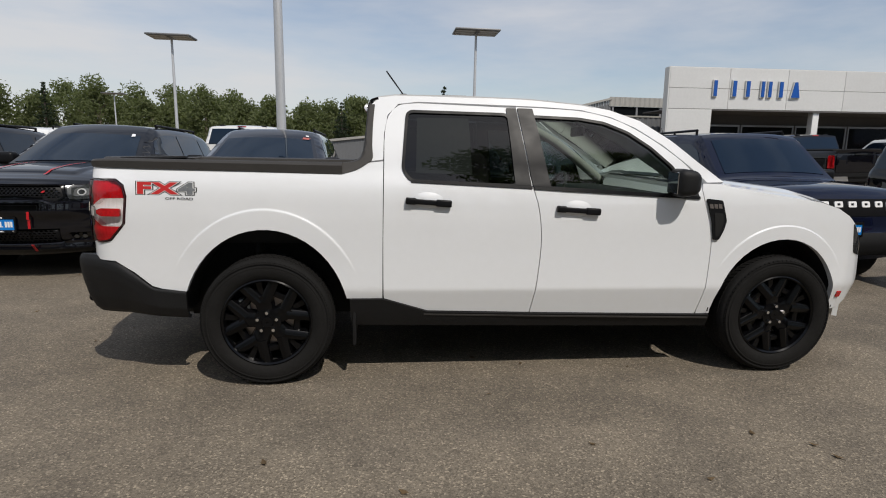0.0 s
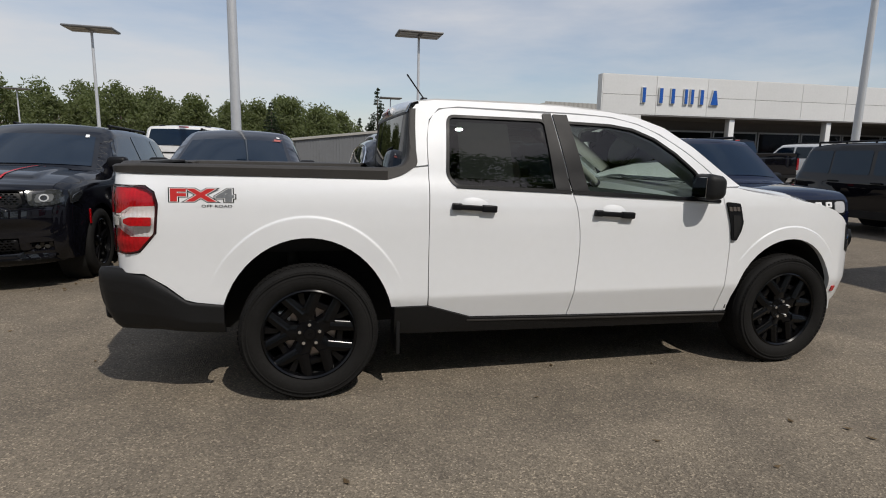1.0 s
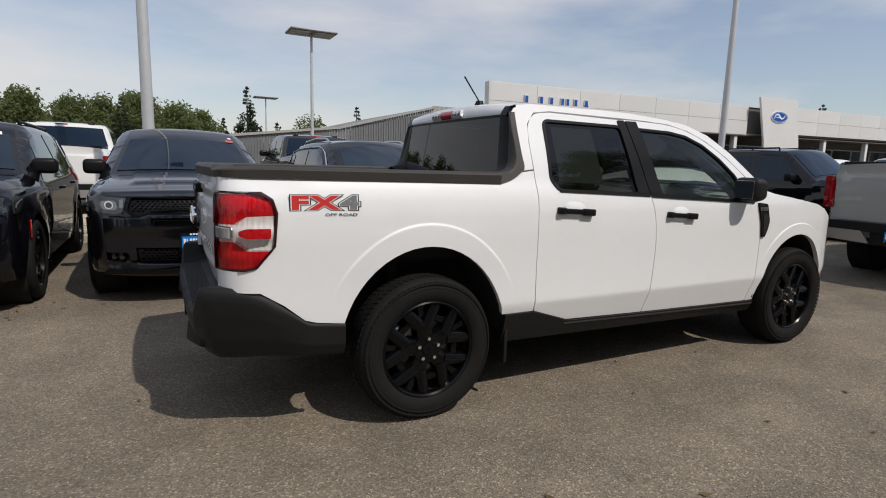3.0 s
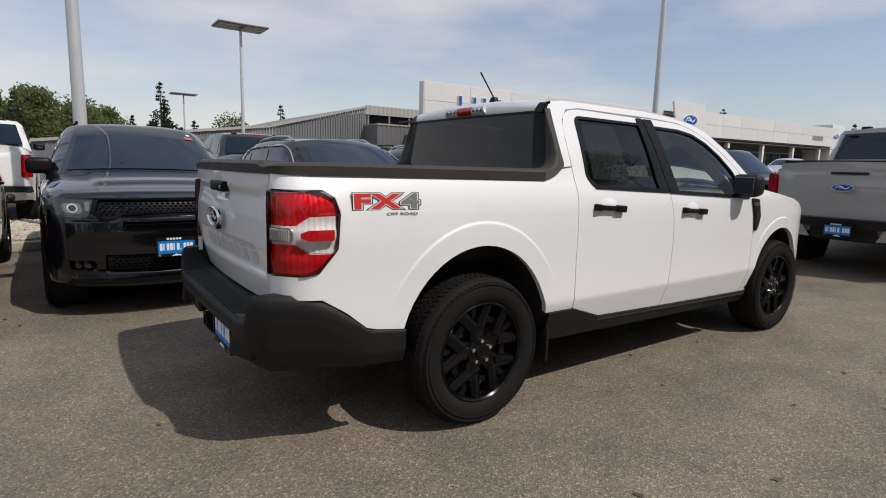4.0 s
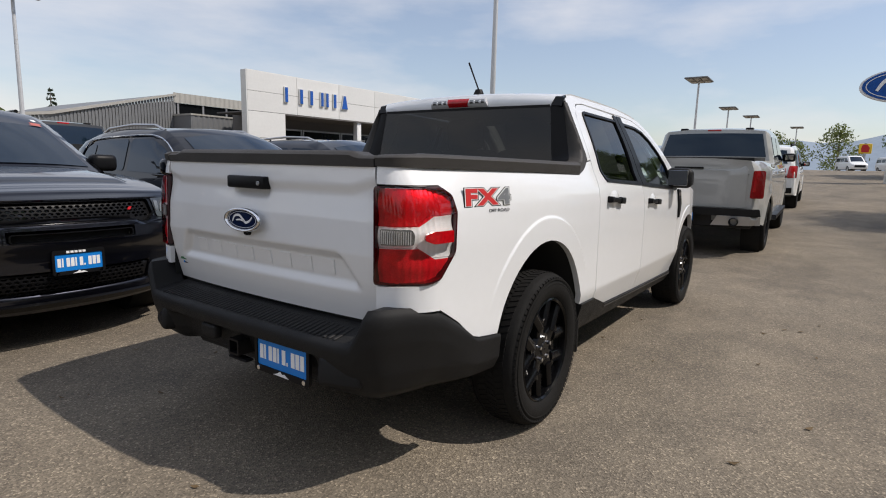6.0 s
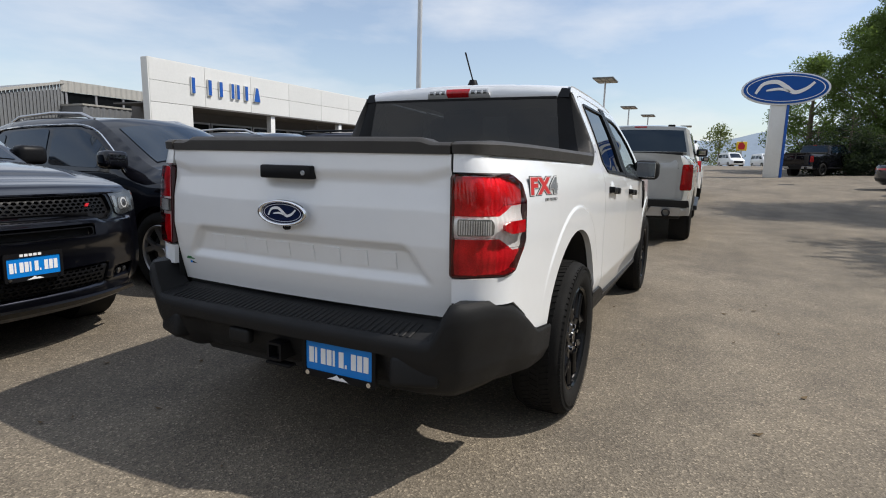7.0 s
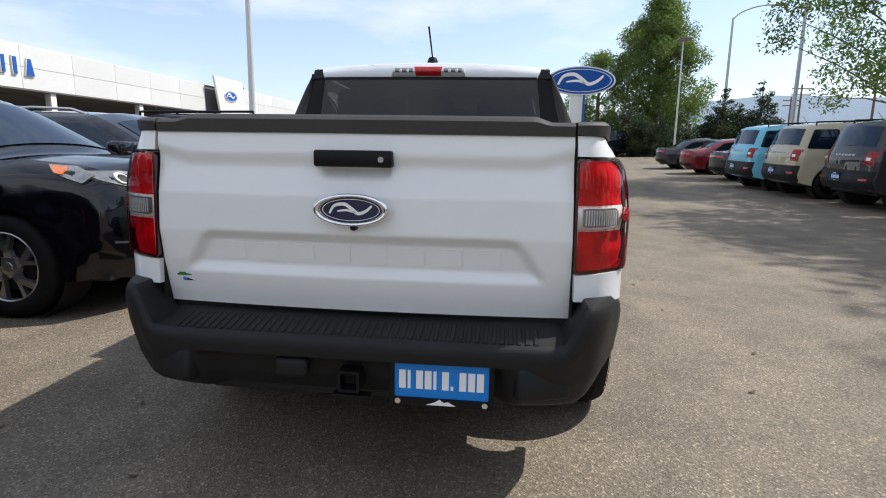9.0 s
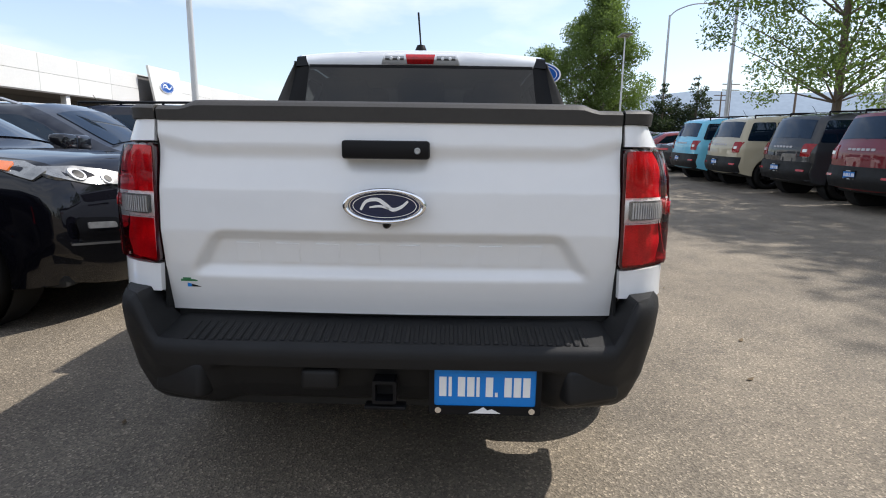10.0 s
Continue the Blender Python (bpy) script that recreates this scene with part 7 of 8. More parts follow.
    def rule(p, q, u, v, bulge):
        a, b = Vector(p[round(u * (len(p) - 1))]), Vector(q[round(u * (len(q) - 1))])
        r = a.lerp(b, v) + Vector((-bulge, 0.0, 0.0)) * math.sin(math.pi * v)
        return (r.x, s * r.y, r.z)
    edge_wide = edge_mid[:-4]
    part("sail_panel", sheet(lambda u, v: rule(edge_in, edge_wide, u, v, 0.004), 30, 6, 0.01, flip=f), SATIN, truck, "black panel beside the rear window", 40)
    part("sail_trim", sheet(lambda u, v: rule(edge_mid, edge_out, u, v / 0.6, 0.008) if v < 0.601 else rule(edge_out, edge_side, u, (v - 0.6) / 0.4, 0.0), 34, 10, 0.012, flip=f), GREY_PLASTIC, truck, "grey trim rising from the bed rail", 60)
    def tab(u, v):
        x = lerp_table([(0, 0.618), (0.45, 0.576), (1, 0.554)], u)
        z = lerp_table([(0, 1.635), (0.45, 1.622), (1, 1.572)], u)
        return (x, s * (lerp_table([(0, 0.632), (0.45, 0.622), (1, 0.606)], u) + lerp_table([(0, 0.034), (1, 0.066)], u) * v), z - 0.004 * v)
    part("roof_end_tab", sheet(tab, 12, 6, 0.014, flip=s > 0), GLOSS_BLACK, truck, "black roof end tab", 50)
    # tail light: a dark recessed housing, bright reflectors in it, a clear and red cover over all
    lamp = rounded([(-1.0425, 1.146), (-0.78, 1.148), (-0.737, 1.119), (-0.720, 1.06), (-0.734, 0.915), (-0.811, 0.824), (-0.86, 0.813), (-1.036, 0.805)], 0.014)
    tl = part("tail_light", panel([lamp], lambda a, z: on(a, z, -0.026), 0.03, 0.012, flip=f), LAMP_BLACK, truck, "red tail light with a clear middle band in a dark frame")
    part("lamp_frame", panel([lamp, shrunk(lamp, 0.007)], lambda a, z: on(a, z, 0.009), 0, 0.034, flip=f), LAMP_BLACK, tl, "dark lamp frame")
    inner = shrunk(lamp, 0.006)
    clear = [(-1.036, 1.010), (-0.895, 1.012), (-0.845, 1.046), (-0.728, 1.050), (-0.738, 0.900), (-0.842, 0.902), (-0.895, 0.940), (-1.034, 0.936)]
    upper = [p for p in inner if p[1] > 1.051] + [(-0.736, 1.051), (-0.845, 1.047), (-0.895, 1.013), (-1.033, 1.011)]
    lower = [p for p in inner if p[1] < 0.899] + [(-1.030, 0.935), (-0.895, 0.939), (-0.842, 0.901), (-0.750, 0.899)]
    upper.sort(key=lambda p: math.atan2(p[1] - 1.075, p[0] + 0.89))
    lower.sort(key=lambda p: math.atan2(p[1] - 0.875, p[0] + 0.90))
    clear = [(max(-1.032, min(-0.731, a)), z) for a, z in clear]

    def bowl(a, z, zc):
        """Depth of a stepped reflector bowl."""
        w = 0.010 * math.cos((a + 0.98) * 26) + 0.006 * math.cos((z - zc) * 60)
        return -0.012 + w * 0.6 + 0.0022 * math.sin(a * 260)
    for nm, poly, zc, glassy, lab in (("upper_red_lens", upper, 1.09, RED_GLASS, "bright red upper lens"), ("lower_red_lens", lower, 0.87, RED_GLASS, "bright red lower lens"), ("clear_lens", clear, 0.975, CLEAR_GLASS, "clear middle lens")):
        part("reflector", panel([poly], lambda a, z: on(a, z, bowl(a, z, zc)), 0.009, 0.0, flip=f), LAMP_METAL if glassy is RED_GLASS else BAND_METAL, tl, "bright stepped reflector", 60)
        g = part(nm, panel([poly], lambda a, z: on(a, z, 0.011), 0.022, 0.0, flip=f), glassy, tl, lab)
        g.visible_shadow = False
    part("reversing_light", panel([rounded([(-1.018, 1.001), (-0.915, 1.003), (-0.905, 0.985), (-0.908, 0.950), (-1.017, 0.945)], 0.008)], lambda a, z: on(a, z, 0.0025), 0.02, 0.008, flip=f), LENS_GREY, tl, "ribbed grey reversing light")
    for k in range(14):
        a0 = -1.012 + 0.0070 * k
        part("lens_rib", panel([[(a0, 0.951), (a0 + 0.0035, 0.951), (a0 + 0.0035, 0.997), (a0, 0.997)]], lambda a, z: on(a, z, 0.006), 0, 0.004, flip=f), CLEAR_LENS, tl)
    part("side_marker", panel([rounded([(-0.875, 0.966), (-0.845, 0.953), (-0.752, 0.953), (-0.750, 0.996), (-0.845, 0.996), (-0.875, 0.984)], 0.006)], lambda a, z: on(a, z, 0.013), 0.02, 0.012, flip=f), RED_LENS, tl, "red side marker")
    # front lights, unseen from most places
    part("headlight", panel([rounded([(3.585, 0.935), (3.615, 0.905), (3.705, 0.78), (3.70, 0.72), (3.62, 0.745)], 0.015)], lambda a, z: on(a, z, 0.004), 0.03, 0.01, flip=f), SMOKED_LENS, truck, "dark headlight")
    part("side_marker", panel([rounded([(3.525, 0.462), (3.560, 0.462), (3.560, 0.50), (3.525, 0.50)], 0.005)], lambda a, z: on(a, z, 0.008), 0, 0.01, flip=f), RED_LENS, truck, "red-orange side reflector")
    # wheel wells and wheels
    for cx, rx, rz in ((0.0, 0.455, 0.527), (3.076, 0.425, 0.482)):
        well = sheet(lambda u, v: (cx + (rx + 0.02) * math.cos(math.pi * (0.98 - 0.96 * u)), s * (lerp_table(PLAN, cx + (rx + 0.02) * math.cos(math.pi * (0.98 - 0.96 * u))) - 0.032 - 0.27 * v), 0.36 + (rz + 0.012) * math.sin(math.pi * (0.98 - 0.96 * u))), 24, 3, 0.006, flip=f)
        part("wheel_well", well, UNDER, truck, "black wheel well liner")
        part("well_wall", box(cx - 0.50, s * 0.56 - 0.01, 0.33, cx + 0.52, s * 0.56 + 0.01, 0.92), DARK, truck)
        wheel(truck, cx, s * 0.802, 0.366, f, "wye", 0.368, 0.243, 0.225, GLOSS_BLACK, True)
        part("brake_disc", turned(lathe([(0.05, -0.012), (0.155, -0.012), (0.155, 0.012), (0.05, 0.012)], 36), pose(cx, s * 0.815, 0.366)), DISC, truck, "steel brake disc")
        part("caliper", box(cx - 0.17, s * 0.805 - 0.04, 0.37, cx - 0.10, s * 0.805 + 0.04, 0.49, 0.015), STEEL, truck, "grey brake caliper")
        part("strut", cyl((cx - 0.05, s * 0.62, 0.36), (cx - 0.10, s * 0.58, 0.85), 0.03, 0.03, 12), UNDER, truck)

# roof, windscreen, bonnet and nose
part("roof", sheet(roof, 40, 48, 0.02), WHITE, truck, "white roof", 30)


def screen(u, v):
    x0, z0, x1, z1 = 1.895, 1.607, 2.60, 1.175
    x, z = x0 + (x1 - x0) * u, z0 + (z1 - z0) * u + 0.02 * math.sin(math.pi * u)
    w = 0.630 + 0.125 * u
    y = w * (2 * v - 1)
    c = 1 - (abs(y) / w) ** 2.2
    return (x + 0.11 * c, y, z + 0.04 * c * (1 - u))


g = part("windscreen", sheet(screen, 12, 24, 0.0), FRONT_GLASS, truck, "clear green-tinted windscreen")
g.visible_shadow = False


def bonnet(u, v):
    x = 2.56 + (3.66 - 2.56) * u
    w = lerp_table([(2.56, 0.80), (2.9, 0.81), (3.3, 0.80), (3.5, 0.77), (3.66, 0.69)], x)
    y = w * (2 * v - 1)
    c = 1 - (abs(y) / w) ** 2.6
    edge = lerp_table([(2.56, 1.168), (2.75, 1.146), (3.0, 1.112), (3.3, 1.068), (3.46, 1.022), (3.66, 0.945)], x)
    return (x + 0.16 * c * u * u, y, edge + (0.045 + 0.03 * u) * c + 0.010 * soft(abs(y), 0.28, 0.34) * (1 - soft(abs(y), 0.5, 0.62)))


part("bonnet", sheet(bonnet, 28, 36, 0.02), WHITE, truck, "white bonnet", 30)


def nose(u, v):
    y = 0.73 * (2 * v - 1)
    c = 1 - (abs(y) / 0.86) ** 2.4
    z = 0.96 - 0.66 * u
    return (3.56 + 0.28 * c + 0.05 * math.sin(math.pi * u) * c, y, z)


part("front_bumper", sheet(nose, 14, 24, 0.03), WHITE, truck, "white front bumper", 30)
part("grille", sheet(lambda u, v: tuple(Vector(nose(0.10 + 0.42 * u, 0.14 + 0.72 * v)) + Vector((0.012, 0, 0))), 8, 20, 0.02), HONEYCOMB, truck, "black grille")
part("front_splitter", sheet(lambda u, v: (3.30 + 0.30 * (1 - abs(2 * v - 1) ** 2.2) + 0.16 - 0.1 * u, 0.80 * (2 * v - 1), 0.34 - 0.07 * u), 4, 20, 0.02), PLASTIC, truck, "black chin spoiler")

# rear window, high brake light, aerial
def back_glass(u, v):
    x, z = 0.561 - 0.037 * u, 1.566 - 0.348 * u
    w = 0.602 + 0.044 * u
    y = w * (2 * v - 1)
    return (x - 0.014 * (1 - (y / w) ** 2), y, z)


part("rear_header", sheet(lambda u, v: tuple(Vector(roof(0.0, 0.02 + 0.96 * v)).lerp(Vector(back_glass(0.0, v)), u) + Vector((-0.012 * math.sin(math.pi * u), 0, 0))), 8, 32, 0.012, flip=True), WHITE, truck, "white rear header above the glass", 40)
g = part("rear_window", sheet(back_glass, 8, 16, 0.0, flip=True), BACK_GLASS, truck, "dark tinted rear window")
g.visible_shadow = False
part("rear_window_frame", sheet(lambda u, v: tuple(Vector(back_glass(-0.035 + 0.04 * u, v)) + Vector((-0.004, 0, 0))), 2, 16, 0.01, flip=True), SATIN, truck, "black top frame of the rear window")
chm = part("high_brake_light", sheet(lambda u, v: (0.541 - 0.016 * math.sin(math.pi * u), 0.205 * (2 * v - 1) * (0.93 + 0.09 * u), 1.634 - 0.054 * u), 6, 16, 0.03, flip=True), CLEAR_LENS, truck, "clear high light bar with a red middle")
part("red_lens", sheet(lambda u, v: (0.537 - 0.016 * math.sin(math.pi * u), 0.074 * (2 * v - 1) * (1.06 - 0.12 * u), 1.632 - 0.050 * u), 6, 4, 0.01, flip=True), RED_LENS, chm, "red brake lens")
for y0 in (-0.137, 0.137):
    part("cargo_lamp", sheet(lambda u, v: (0.536 - 0.014 * math.sin(math.pi * u), y0 + 0.050 * (2 * v - 1), 1.627 - 0.036 * u), 4, 4, 0.006, flip=True), LENS_GREY, chm, "grey cargo lamp reflector")
    for dy in (-0.022, 0.018):
        part("lamp_bulb", lathe([(0.0, -0.004), (0.008, -0.003), (0.011, 0.004)], 16), HIGH_CLEAR, chm, "bright round bulb cover").matrix_basis = pose(0.525, y0 + dy, 1.609, 0, 0, -90)
part("aerial_base", lathe([(0.0, 0.03), (0.022, 0.028), (0.034, 0.0), (0.036, -0.01)], 20), SATIN, truck, "black aerial base").matrix_basis = pose(0.79, 0.012, 1.694, 90, 0, 0)
part("aerial", cyl((0.79, 0.012, 1.715), (0.672, 0.020, 1.872), 0.0045, 0.0055, 8), SATIN, truck, "black stubby aerial")

BADGE_NAVY = mat("badge_navy", (0.004, 0.012, 0.05), 0.2, coat=0.5)
LEAF_STICK = mat("sticker_green", (0.03, 0.16, 0.06), 0.4)


# tailgate
def gate_x(y, z):
    x = lerp_table([(0.65, -0.925), (0.70, -0.940), (0.80, -0.966), (0.90, -0.984), (1.02, -0.980), (1.10, -0.966), (1.21, -0.958)], z)
    x += 0.028 * (abs(y) / 0.65) ** 2
    half = 0.495 + (0.902 - z) * 0.62
    deep = (1 - soft(z, 0.870, 0.908)) * soft(z, 0.755, 0.80) * (1 - soft(abs(y), half - 0.035, half))
    x += 0.026 * deep
    lip = 0.013 * soft(z, 1.108 + 0.25 * max(0, abs(y) - 0.54), 1.150 + 0.25 * max(0, abs(y) - 0.54))
    scoop = 0.016 * (1 - soft(abs(y), 0.085, 0.118)) * soft(z, 1.064, 1.100) * (1 - soft(z, 1.112, 1.125))
    return x - lip + scoop


def gate_half(z):
    return 0.6645 - 0.028 * (z - 0.65)


gate = part("tailgate", sheet(lambda u, v: (gate_x(0.645 * (2 * v - 1), 0.648 + 0.562 * u), gate_half(0.648 + 0.562 * u) * (2 * v - 1), 0.648 + 0.562 * u), 88, 110, 0.03), WHITE, truck, "white tailgate with a recessed name band", 40)
part("tailgate_cap", sheet(lambda u, v: (lerp_table([(0, gate_x(0.64 * (2 * v - 1), 1.205) - 0.006), (0.35, gate_x(0.64 * (2 * v - 1), 1.205) - 0.008), (0.5, -0.955 + 0.02 * (2 * v - 1) ** 2), (1, -0.86)], u), 0.648 * (2 * v - 1),
     lerp_table([(0, 1.209), (0.35, 1.209 + 0.75 * (0.040 + 0.016 * (1 - soft(abs(2 * v - 1), 0.82, 0.90)))), (0.5, 1.249 + 0.016 * (1 - soft(abs(2 * v - 1), 0.82, 0.90))), (1, 1.247 + 0.016 * (1 - soft(abs(2 * v - 1), 0.82, 0.90)))], u)), 12, 60, 0.012), GREY_PLASTIC, truck, "dark grey tailgate cap", 40)
for sd in (-1, 1):
    part("tailgate_gap", turned(box(-0.935, -0.0035, 0.66, -0.90, 0.0035, 1.245), Matrix.Translation((0, sd * 0.6675, 0.65)) @ pose(0, 0, 0, sd * 1.6, 0, 0) @ Matrix.Translation((0, 0, -0.65))), DARK, truck, "dark tailgate gap")
th = part("tailgate_handle", box(-1.000, -0.118, 1.110, -0.955, 0.122, 1.160, 0.008, 2), SATIN, gate, "black tailgate handle")
part("tailgate_lock", lathe([(0.0, 0.0), (0.003, 0.0), (0.004, -0.002), (0.0075, -0.002), (0.009, 0.0), (0.009, 0.01)], 20), STEEL, gate, "chrome key lock").matrix_basis = pose(-1.002, -0.085, 1.133, 0, 0, -90)
emb = oval_sign(None, truck, 0.200, 0.082, pose(-1.012, 0.003, 0.984, 90, 0, -90), 0.012, CHROME, BADGE_NAVY)
part("badge_ring", turned(sheet(lambda u, v: ((0.1075 + 0.0095 * -math.cos(math.pi * v)) * math.cos(2 * math.pi * u), (0.0435 + 0.0060 * -math.cos(math.pi * v)) * math.sin(2 * math.pi * u), 0.010 * math.sin(math.pi * v) + 0.001), 60, 8, 0.0), pose(-1.012, 0.003, 0.984, 90, 0, -90)), CHROME, emb, "chrome ring round the badge")
part("rear_camera", lathe([(0.0, -0.008), (0.008, -0.006), (0.011, 0.0), (0.012, 0.02)], 16), GLOSS_BLACK, gate, "round black camera").matrix_basis = pose(-1.0, 0.0, 0.930, 0, 0, -90)
for k in range(8):
    yc = 0.412 - 0.1177 * k
    part("embossed_bar", sheet(lambda u, v: (gate_x(yc, 0.806 + 0.058 * u) - 0.0034, yc + 0.033 * (2 * v - 1), 0.806 + 0.058 * u), 4, 1, 0.014), WHITE, gate, "white embossed bar", 20)
for k, (y0, w, z0, h, mm) in enumerate(((0.598, 0.050, 0.742, 0.006, "g"), (0.604, 0.024, 0.748, 0.005, "g"), (0.600, 0.012, 0.724, 0.012, "b"), (0.578, 0.030, 0.724, 0.010, "k"), (0.545, 0.024, 0.725, 0.005, "w"))):
    part("dealer_sticker", box(gate_x(0.6, z0) - 0.0040, y0 - w / 2, z0, gate_x(0.6, z0) + 0.004, y0 + w / 2, z0 + h), {"g": LEAF_STICK, "b": PLATE_BLUE, "k": SATIN, "w": STEEL}[mm], gate, "small dealer sticker mark")

# rear bumper
BUMPER = [(-1.088, 0.0), (-1.086, 0.30), (-1.080, 0.50), (-1.070, 0.62), (-1.050, 0.705), (-1.010, 0.758), (-0.935, 0.796), (-0.83, 0.836), (-0.71, 0.862), (-0.56, 0.880), (-0.428, 0.884)]
bl = curve(BUMPER, 0.02)
bsum = [0.0]
for p, q in zip(bl, bl[1:]):
    bsum.append(bsum[-1] + (Vector(q) - Vector(p)).length)


def bump_plan(u):
    """A point of the bumper's outline and its outward direction; u from -1 (one side) over 0 (middle) to 1."""
    d = abs(u) * bsum[-1]
    i = max(k for k in range(len(bsum) - 1) if bsum[k] <= d + 1e-9)
    p, q = Vector(bl[i]), Vector(bl[i + 1])
    k = (d - bsum[i]) / (bsum[i + 1] - bsum[i])
    r, t = p.lerp(q, k), (q - p).normalized()
    n = Vector((-t.y, t.x))
    sg = 1 if u >= 0 else -1
    return Vector((r.x, sg * r.y)), Vector((n.x, sg * n.y)), r


def bump_top(p):
    a = abs(p.y)
    if p.x < -0.93:
        return 0.607 + 0.127 * soft(a, 0.635, 0.715)
    return lerp_table([(-0.93, 0.734), (-0.86, 0.722), (-0.79, 0.700), (-0.70, 0.638), (-0.60, 0.562), (-0.43, 0.544)], p.x)


def bump_low(p):
    if p.x < -0.93:
        return 0.390 + 0.005 * soft(abs(p.y), 0.5, 0.68)
    return lerp_table([(-0.93, 0.395), (-0.80, 0.400), (-0.6, 0.390), (-0.43, 0.380)], p.x)


def bumper(u, v):
    p, n, r = bump_plan(2 * u - 1)
    z = bump_top(p) + (bump_low(p) - bump_top(p)) * v
    d = lerp_table([(0, -0.018), (0.06, -0.004), (0.16, 0.0), (0.36, -0.006), (0.7, -0.030), (0.92, -0.06), (1, -0.085)], v)
    side = soft(p.x, -0.80, -0.60)
    d = d * (1 - side) + side * lerp_table([(0, -0.006), (0.05, 0.0), (0.6, -0.006), (0.92, -0.03), (1, -0.06)], v)
    mid = (1 - soft(abs(p.y), 0.44, 0.50)) * soft(v, 0.30, 0.40) if p.x < -0.9 else 0
    d -= 0.05 * mid
    return (p.x + n.x * d, p.y + n.y * d, z)


bump = part("rear_bumper", sheet(bumper, 120, 26, 0.02, flip=False), PLASTIC, truck, "matt black rear bumper with a ribbed step", 40)


def bump_shelf(u, v):
    p, n, r = bump_plan(2 * u - 1)
    z = bump_top(p)
    if p.x < -0.93:
        reach, rise = 0.165, 0.030 * (1 - soft(abs(p.y), 0.62, 0.68))
    else:
        reach, rise = lerp_table([(-0.93, 0.008), (-0.88, 0.035), (-0.8, 0.05), (-0.43, 0.05)], p.x), 0.0
    d = -0.016 - reach * v
    if p.x < -0.93:
        return (p.x + n.x * -0.016 + min(reach, -0.925 - p.x) * v, p.y + n.y * -0.016, z + rise * v - 0.002)
    return (p.x + n.x * d, p.y + n.y * d, z + rise * v - 0.002)


part("bumper_step", sheet(bump_shelf, 120, 6, 0.01, flip=True), PLASTIC, truck, "black bumper step top", 40)
for k in range(46):
    y0 = -0.56 + 1.12 * k / 45
    o = part("step_rib", box(-1.058, y0 - 0.007, 0.606, -0.952, y0 + 0.0085, 0.6235, 0.003, 1), PLASTIC, bump) if k == 0 else None
    if k == 0:
        rib_mesh = o.data
        rib_mesh.transform(Matrix.Translation((1.0, 0.56, -0.62)))
        o.location = (-1.0, y0, 0.6175)
        o.rotation_euler = (0, radians(-9), 0)
    else:
        o = new("step_rib", rib_mesh)
        o.parent = bump
        o.location = (-1.0, y0, 0.6175)
        o.rotation_euler = (0, radians(-9), 0)
for s in (-1, 1):
    part("bumper_pad", turned(box(-0.045, -0.085, -0.052, 0.02, 0.085, 0.056, 0.020, 3), pose(-1.020, s * 0.575, 0.485, 0, 8, s * -20)), PLASTIC, bump, "raised bumper corner pad")
hitch = part("hitch_receiver", panel([rounded([(-0.034, 0.432), (0.034, 0.432), (0.034, 0.500), (-0.034, 0.500)], 0.008), rounded([(-0.025, 0.441), (0.025, 0.441), (0.025, 0.491), (-0.025, 0.491)], 0.004)], lambda y, z: (-1.075, y, z), 0, 0.12, flip=True), SATIN, truck, "black square hitch receiver")
part("receiver_hole", box(-1.03, -0.025, 0.441, -1.02, 0.025, 0.491), DARK, hitch)
part("hitch_beam", cyl((-0.96, -0.40, 0.45), (-0.96, 0.40, 0.45), 0.03, 0.03, 12), UNDER, truck)
part("chain_loop", box(-1.06, -0.06, 0.405, -1.02, 0.06, 0.418, 0.006), SATIN, hitch, "safety chain loop")
part("trailer_socket", box(-1.075, 0.13, 0.468, -1.035, 0.235, 0.530, 0.014, 3), PLASTIC, truck, "black trailer socket cover")
plate_sign(truck, -1.055, 0.480, -1, -0.283)

# bed and underbody
part("bed_floor", box(-0.92, -0.66, 0.78, 0.44, 0.66, 0.82), UNDER, truck, "black bed liner floor")
for s in (-1, 1):
    part("bed_wall", box(-0.86, s * 0.69 - 0.02, 0.80, 0.44, s * 0.69 + 0.02, 1.21), UNDER, truck, "black bed liner wall")
part("bed_bulkhead", box(0.47, -0.70, 0.80, 0.50, 0.70, 1.24), UNDER, truck, "black bed front wall")
# added dark strip: blocks the sunlit sliver between tailgate and bumper
part("gate_sill", box(-0.882, -0.66, 0.55, -0.860, 0.66, 0.70), UNDER, truck, "dark sill under the tailgate")
part("gate_liner", box(-0.905, -0.63, 0.68, -0.88, 0.63, 1.235), UNDER, truck, "black tailgate inner face")
part("underbody", box(-0.90, -0.56, 0.33, 3.45, 0.56, 0.46, 0.03), UNDER, truck, "dark underbody")
part("exhaust", cyl((-0.55, -0.35, 0.40), (0.4, -0.30, 0.36), 0.035, 0.035, 14), UNDER, truck, "dark exhaust pipe")
part("muffler", box(-0.72, -0.50, 0.36, -0.40, 0.05, 0.46, 0.04, 3), UNDER, truck, "dark muffler")
part("rear_axle", cyl((0, -0.70, 0.34), (0, 0.70, 0.34), 0.035, 0.035, 12), UNDER, truck)

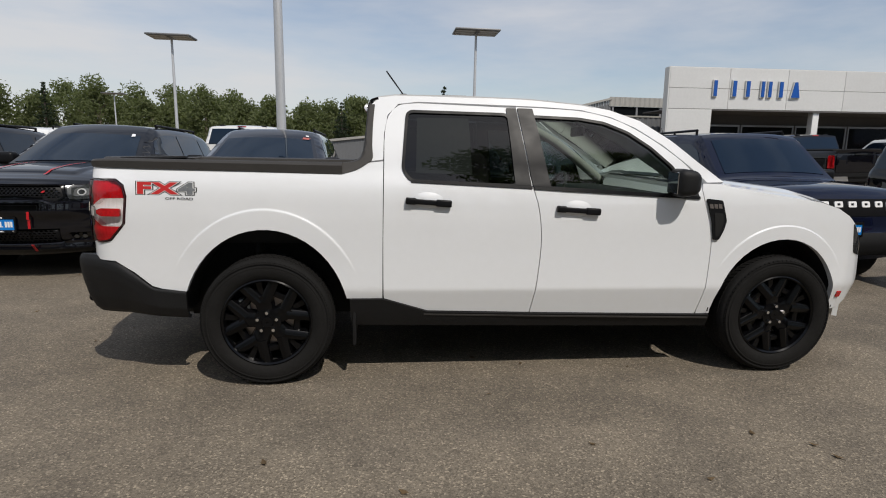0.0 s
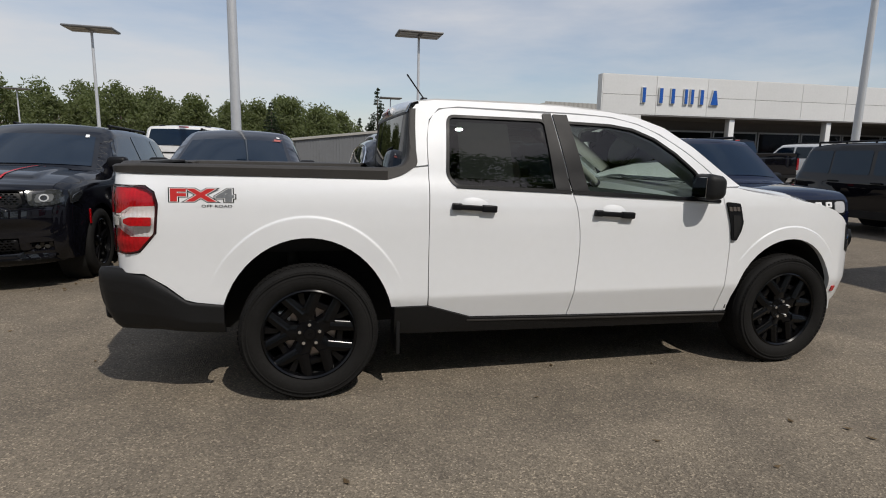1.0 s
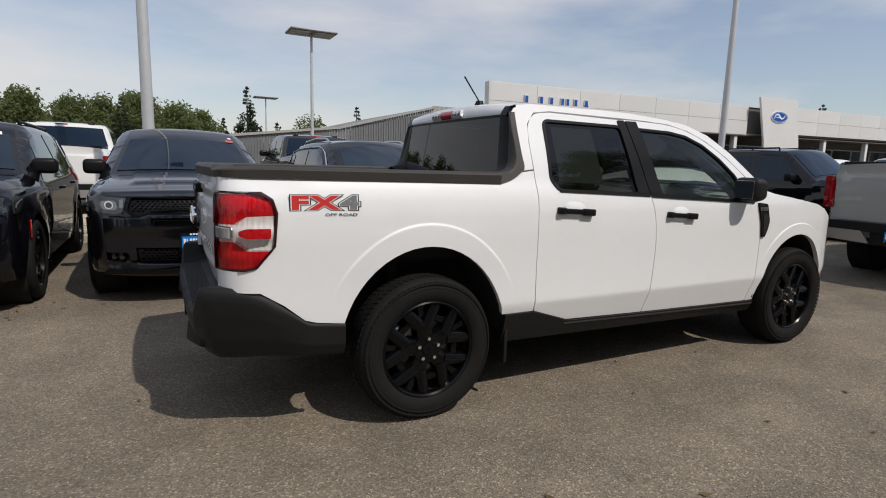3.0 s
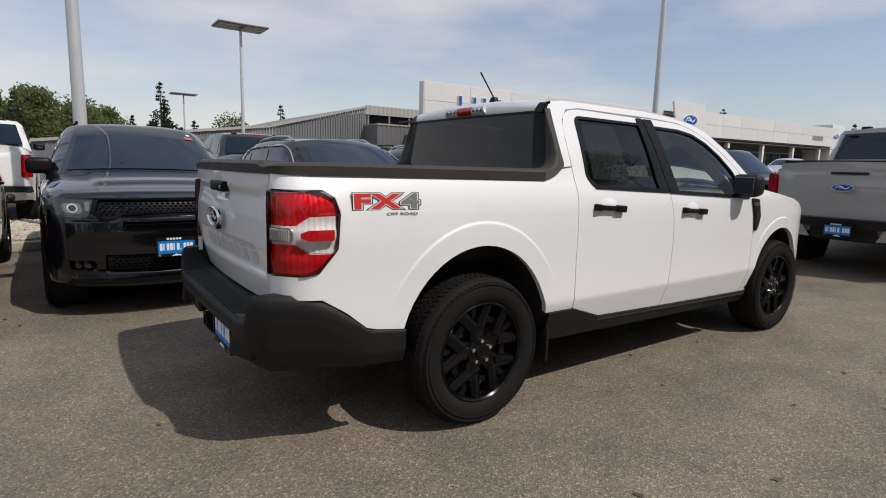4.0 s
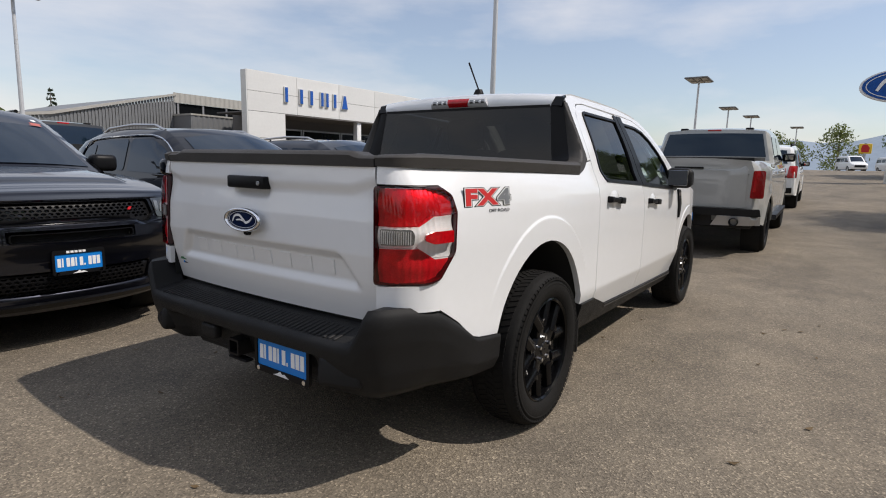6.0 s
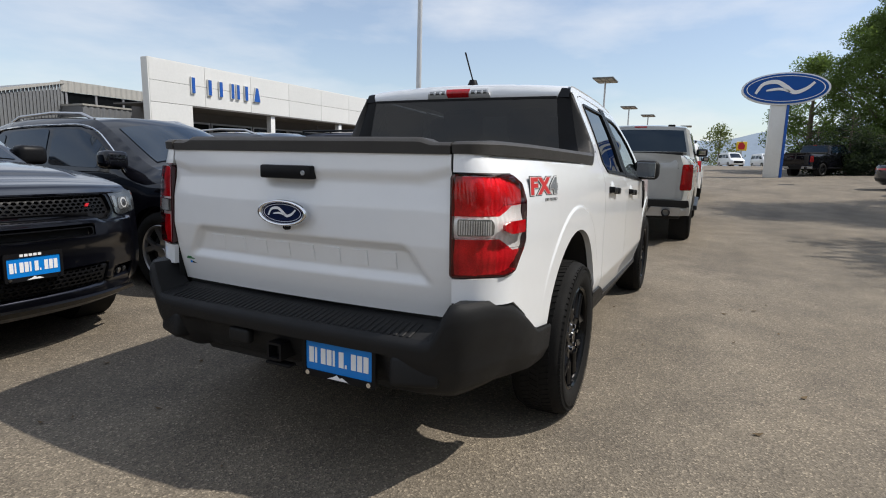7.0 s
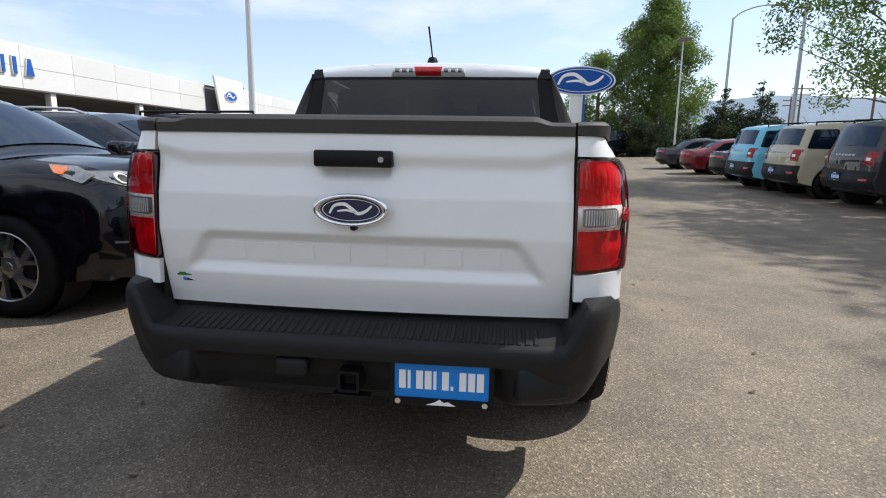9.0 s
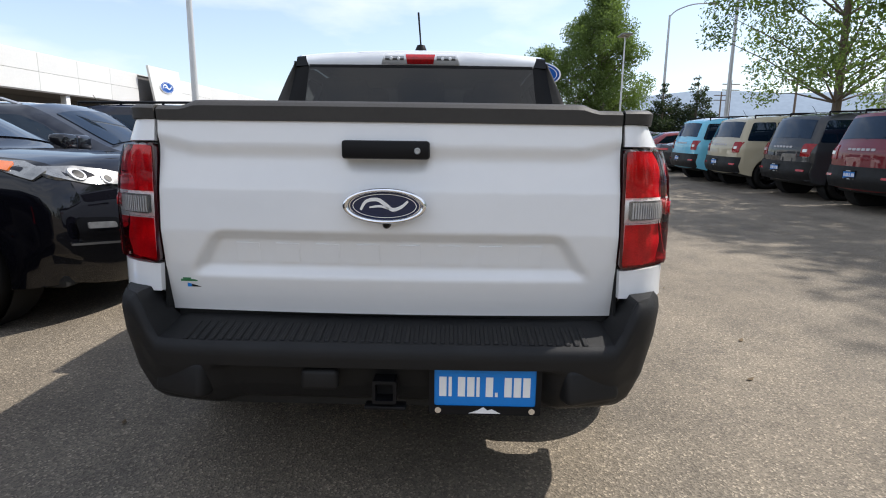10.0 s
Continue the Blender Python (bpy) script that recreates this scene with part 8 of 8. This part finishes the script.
# cabin
TRIM = mat("dark_cabin_trim", (0.03, 0.03, 0.032), 0.7, noise_scale=8, noise_amount=0.15)
CLOTH = mat("grey_seat_cloth", (0.05, 0.05, 0.052), 0.9, noise_scale=30, noise_amount=0.25, bump=0.4, bump_scale=400)
HEAD = mat("pale_headliner", (0.42, 0.41, 0.38), 0.9, noise_scale=30, noise_amount=0.05)
part("cabin_floor", box(0.50, -0.80, 0.46, 2.60, 0.80, 0.50), TRIM, truck)
part("headliner", sheet(lambda u, v: tuple(Vector(roof(0.04 + 0.93 * u, 0.03 + 0.94 * v)) - Vector((0, 0, 0.035))), 12, 16, 0.01), HEAD, truck, "pale headliner", 30)
part("dashboard", box(2.12, -0.76, 0.70, 2.56, 0.76, 1.09, 0.08, 4), TRIM, truck, "dark dashboard")
part("cabin_back", box(0.55, -0.70, 0.50, 0.58, 0.70, 1.20), TRIM, truck)
for nm, x0, ys in (("front_seat", 1.30, (-0.37, 0.37)), ("rear_seat", 0.76, (-0.42, 0.0, 0.42))):
    for y0 in ys:
        w = 0.25 if nm == "front_seat" else 0.21
        seat = part(nm, box(x0, y0 - w, 0.62, x0 + 0.50, y0 + w, 0.80, 0.06, 3), CLOTH, truck, "dark grey cloth seat")
        part("backrest", turned(box(-0.07, -w, 0.0, 0.07, w, 0.58, 0.06, 3), pose(x0 + 0.02, y0, 0.76, 0, -12, 0)), CLOTH, seat)
        part("headrest", turned(box(-0.05, -0.13, 0.0, 0.05, 0.13, 0.19, 0.05, 3), pose(x0 - 0.12, y0, 1.33, 0, -8, 0)), CLOTH, seat)
wheel_bm = bmesh.new()
for k in range(28):
    a0, a1 = 2 * math.pi * k / 28, 2 * math.pi * (k + 1) / 28
    cyl((0, 0.18 * math.cos(a0), 0.18 * math.sin(a0)), (0, 0.18 * math.cos(a1), 0.18 * math.sin(a1)), 0.014, 0.014, 8, wheel_bm)
box(-0.02, -0.16, -0.03, 0.02, 0.16, 0.03, 0.01, 2, wheel_bm)
part("steering_wheel", turned(wheel_bm, pose(2.02, 0.37, 1.02, 0, 24, 0)), TRIM, truck, "dark steering wheel")
for sd in (-1, 1):
    pil = bmesh.new()
    for p, q in zip(((1.86, 0.60, 1.545), (2.10, 0.645, 1.43), (2.34, 0.695, 1.27)), ((2.10, 0.645, 1.43), (2.34, 0.695, 1.27), (2.56, 0.735, 1.11))):
        cyl((p[0], sd * p[1], p[2]), (q[0], sd * q[1], q[2]), 0.038, 0.038, 12, pil)
    part("pillar_lining", pil, HEAD, truck, "pale inner lining of the windscreen pillar", 50)
part("rear_view_mirror", box(2.04, -0.12, 1.46, 2.07, 0.12, 1.53, 0.012), SATIN, truck)
STICKER = mat("window_sticker_paper", (0.15, 0.175, 0.165), 0.8, noise_scale=40, noise_amount=0.15)
part("window_sticker", panel([[(0.83, 1.21), (1.15, 1.20), (1.14, 1.52), (0.84, 1.52)]], lambda a, z: (a, -side_at(a, z, -0.016)[1], z), 0.04, 0.001), STICKER, truck, "pale price sheet inside the rear side window")

# decals on the bed side
DECAL_RED = mat("decal_red", (0.55, 0.03, 0.03), 0.4)
DECAL_GREY = mat("decal_grey", (0.17, 0.18, 0.19), 0.4, noise_scale=60, noise_amount=0.3)
for s in (-1, 1):
    p0, p1 = Vector(side_at(-0.68, 1.105)), Vector(side_at(-0.345, 1.105))
    d = (p1 - p0).normalized()
    yaw = math.degrees(math.atan2(-d.y, d.x))
    lean = 6.0
    for k, (ch, xx, mm) in enumerate((("F", 0.0, DECAL_RED), ("X", 0.110, DECAL_RED), ("4", 0.226, DECAL_GREY))):
        c = p0 + d * (0.055 + xx)
        m = pose(c.x, -c.y - 0.004, 1.103, 90 - lean, 0, yaw) if s < 0 else pose(p1.x - (0.055 + xx) * d.x, p1.y - (0.055 + xx) * d.y + 0.004, 1.103, 90 - lean, 0, 180 - yaw)
        back = word("decal", ch, 0.082, m, SATIN, truck, 0.0006, "black-edged decal", 0.0, squeeze=1.95, bold=0.0092)
        word("decal_edge", ch, 0.082, m @ pose(0, 0, 0.0012), PLATE_WHITE, back, 0.0004, "white inner edge of the decal", squeeze=1.95, bold=0.0065)
        word("decal_face", ch, 0.082, m @ pose(0, 0, 0.0022), mm, back, 0.0004, "decal face", squeeze=1.95, bold=0.0042)
    c = Vector(side_at(-0.44 if s < 0 else -0.58, 1.050))
    m = pose(c.x, s * (c.y + 0.0022), 1.052, 90 - lean, 0, yaw if s < 0 else 180 - yaw)
    word("decal_caption", "OFF ROAD", 0.0175, m, SATIN, truck, 0.0004, "black caption under the decal", squeeze=1.75)
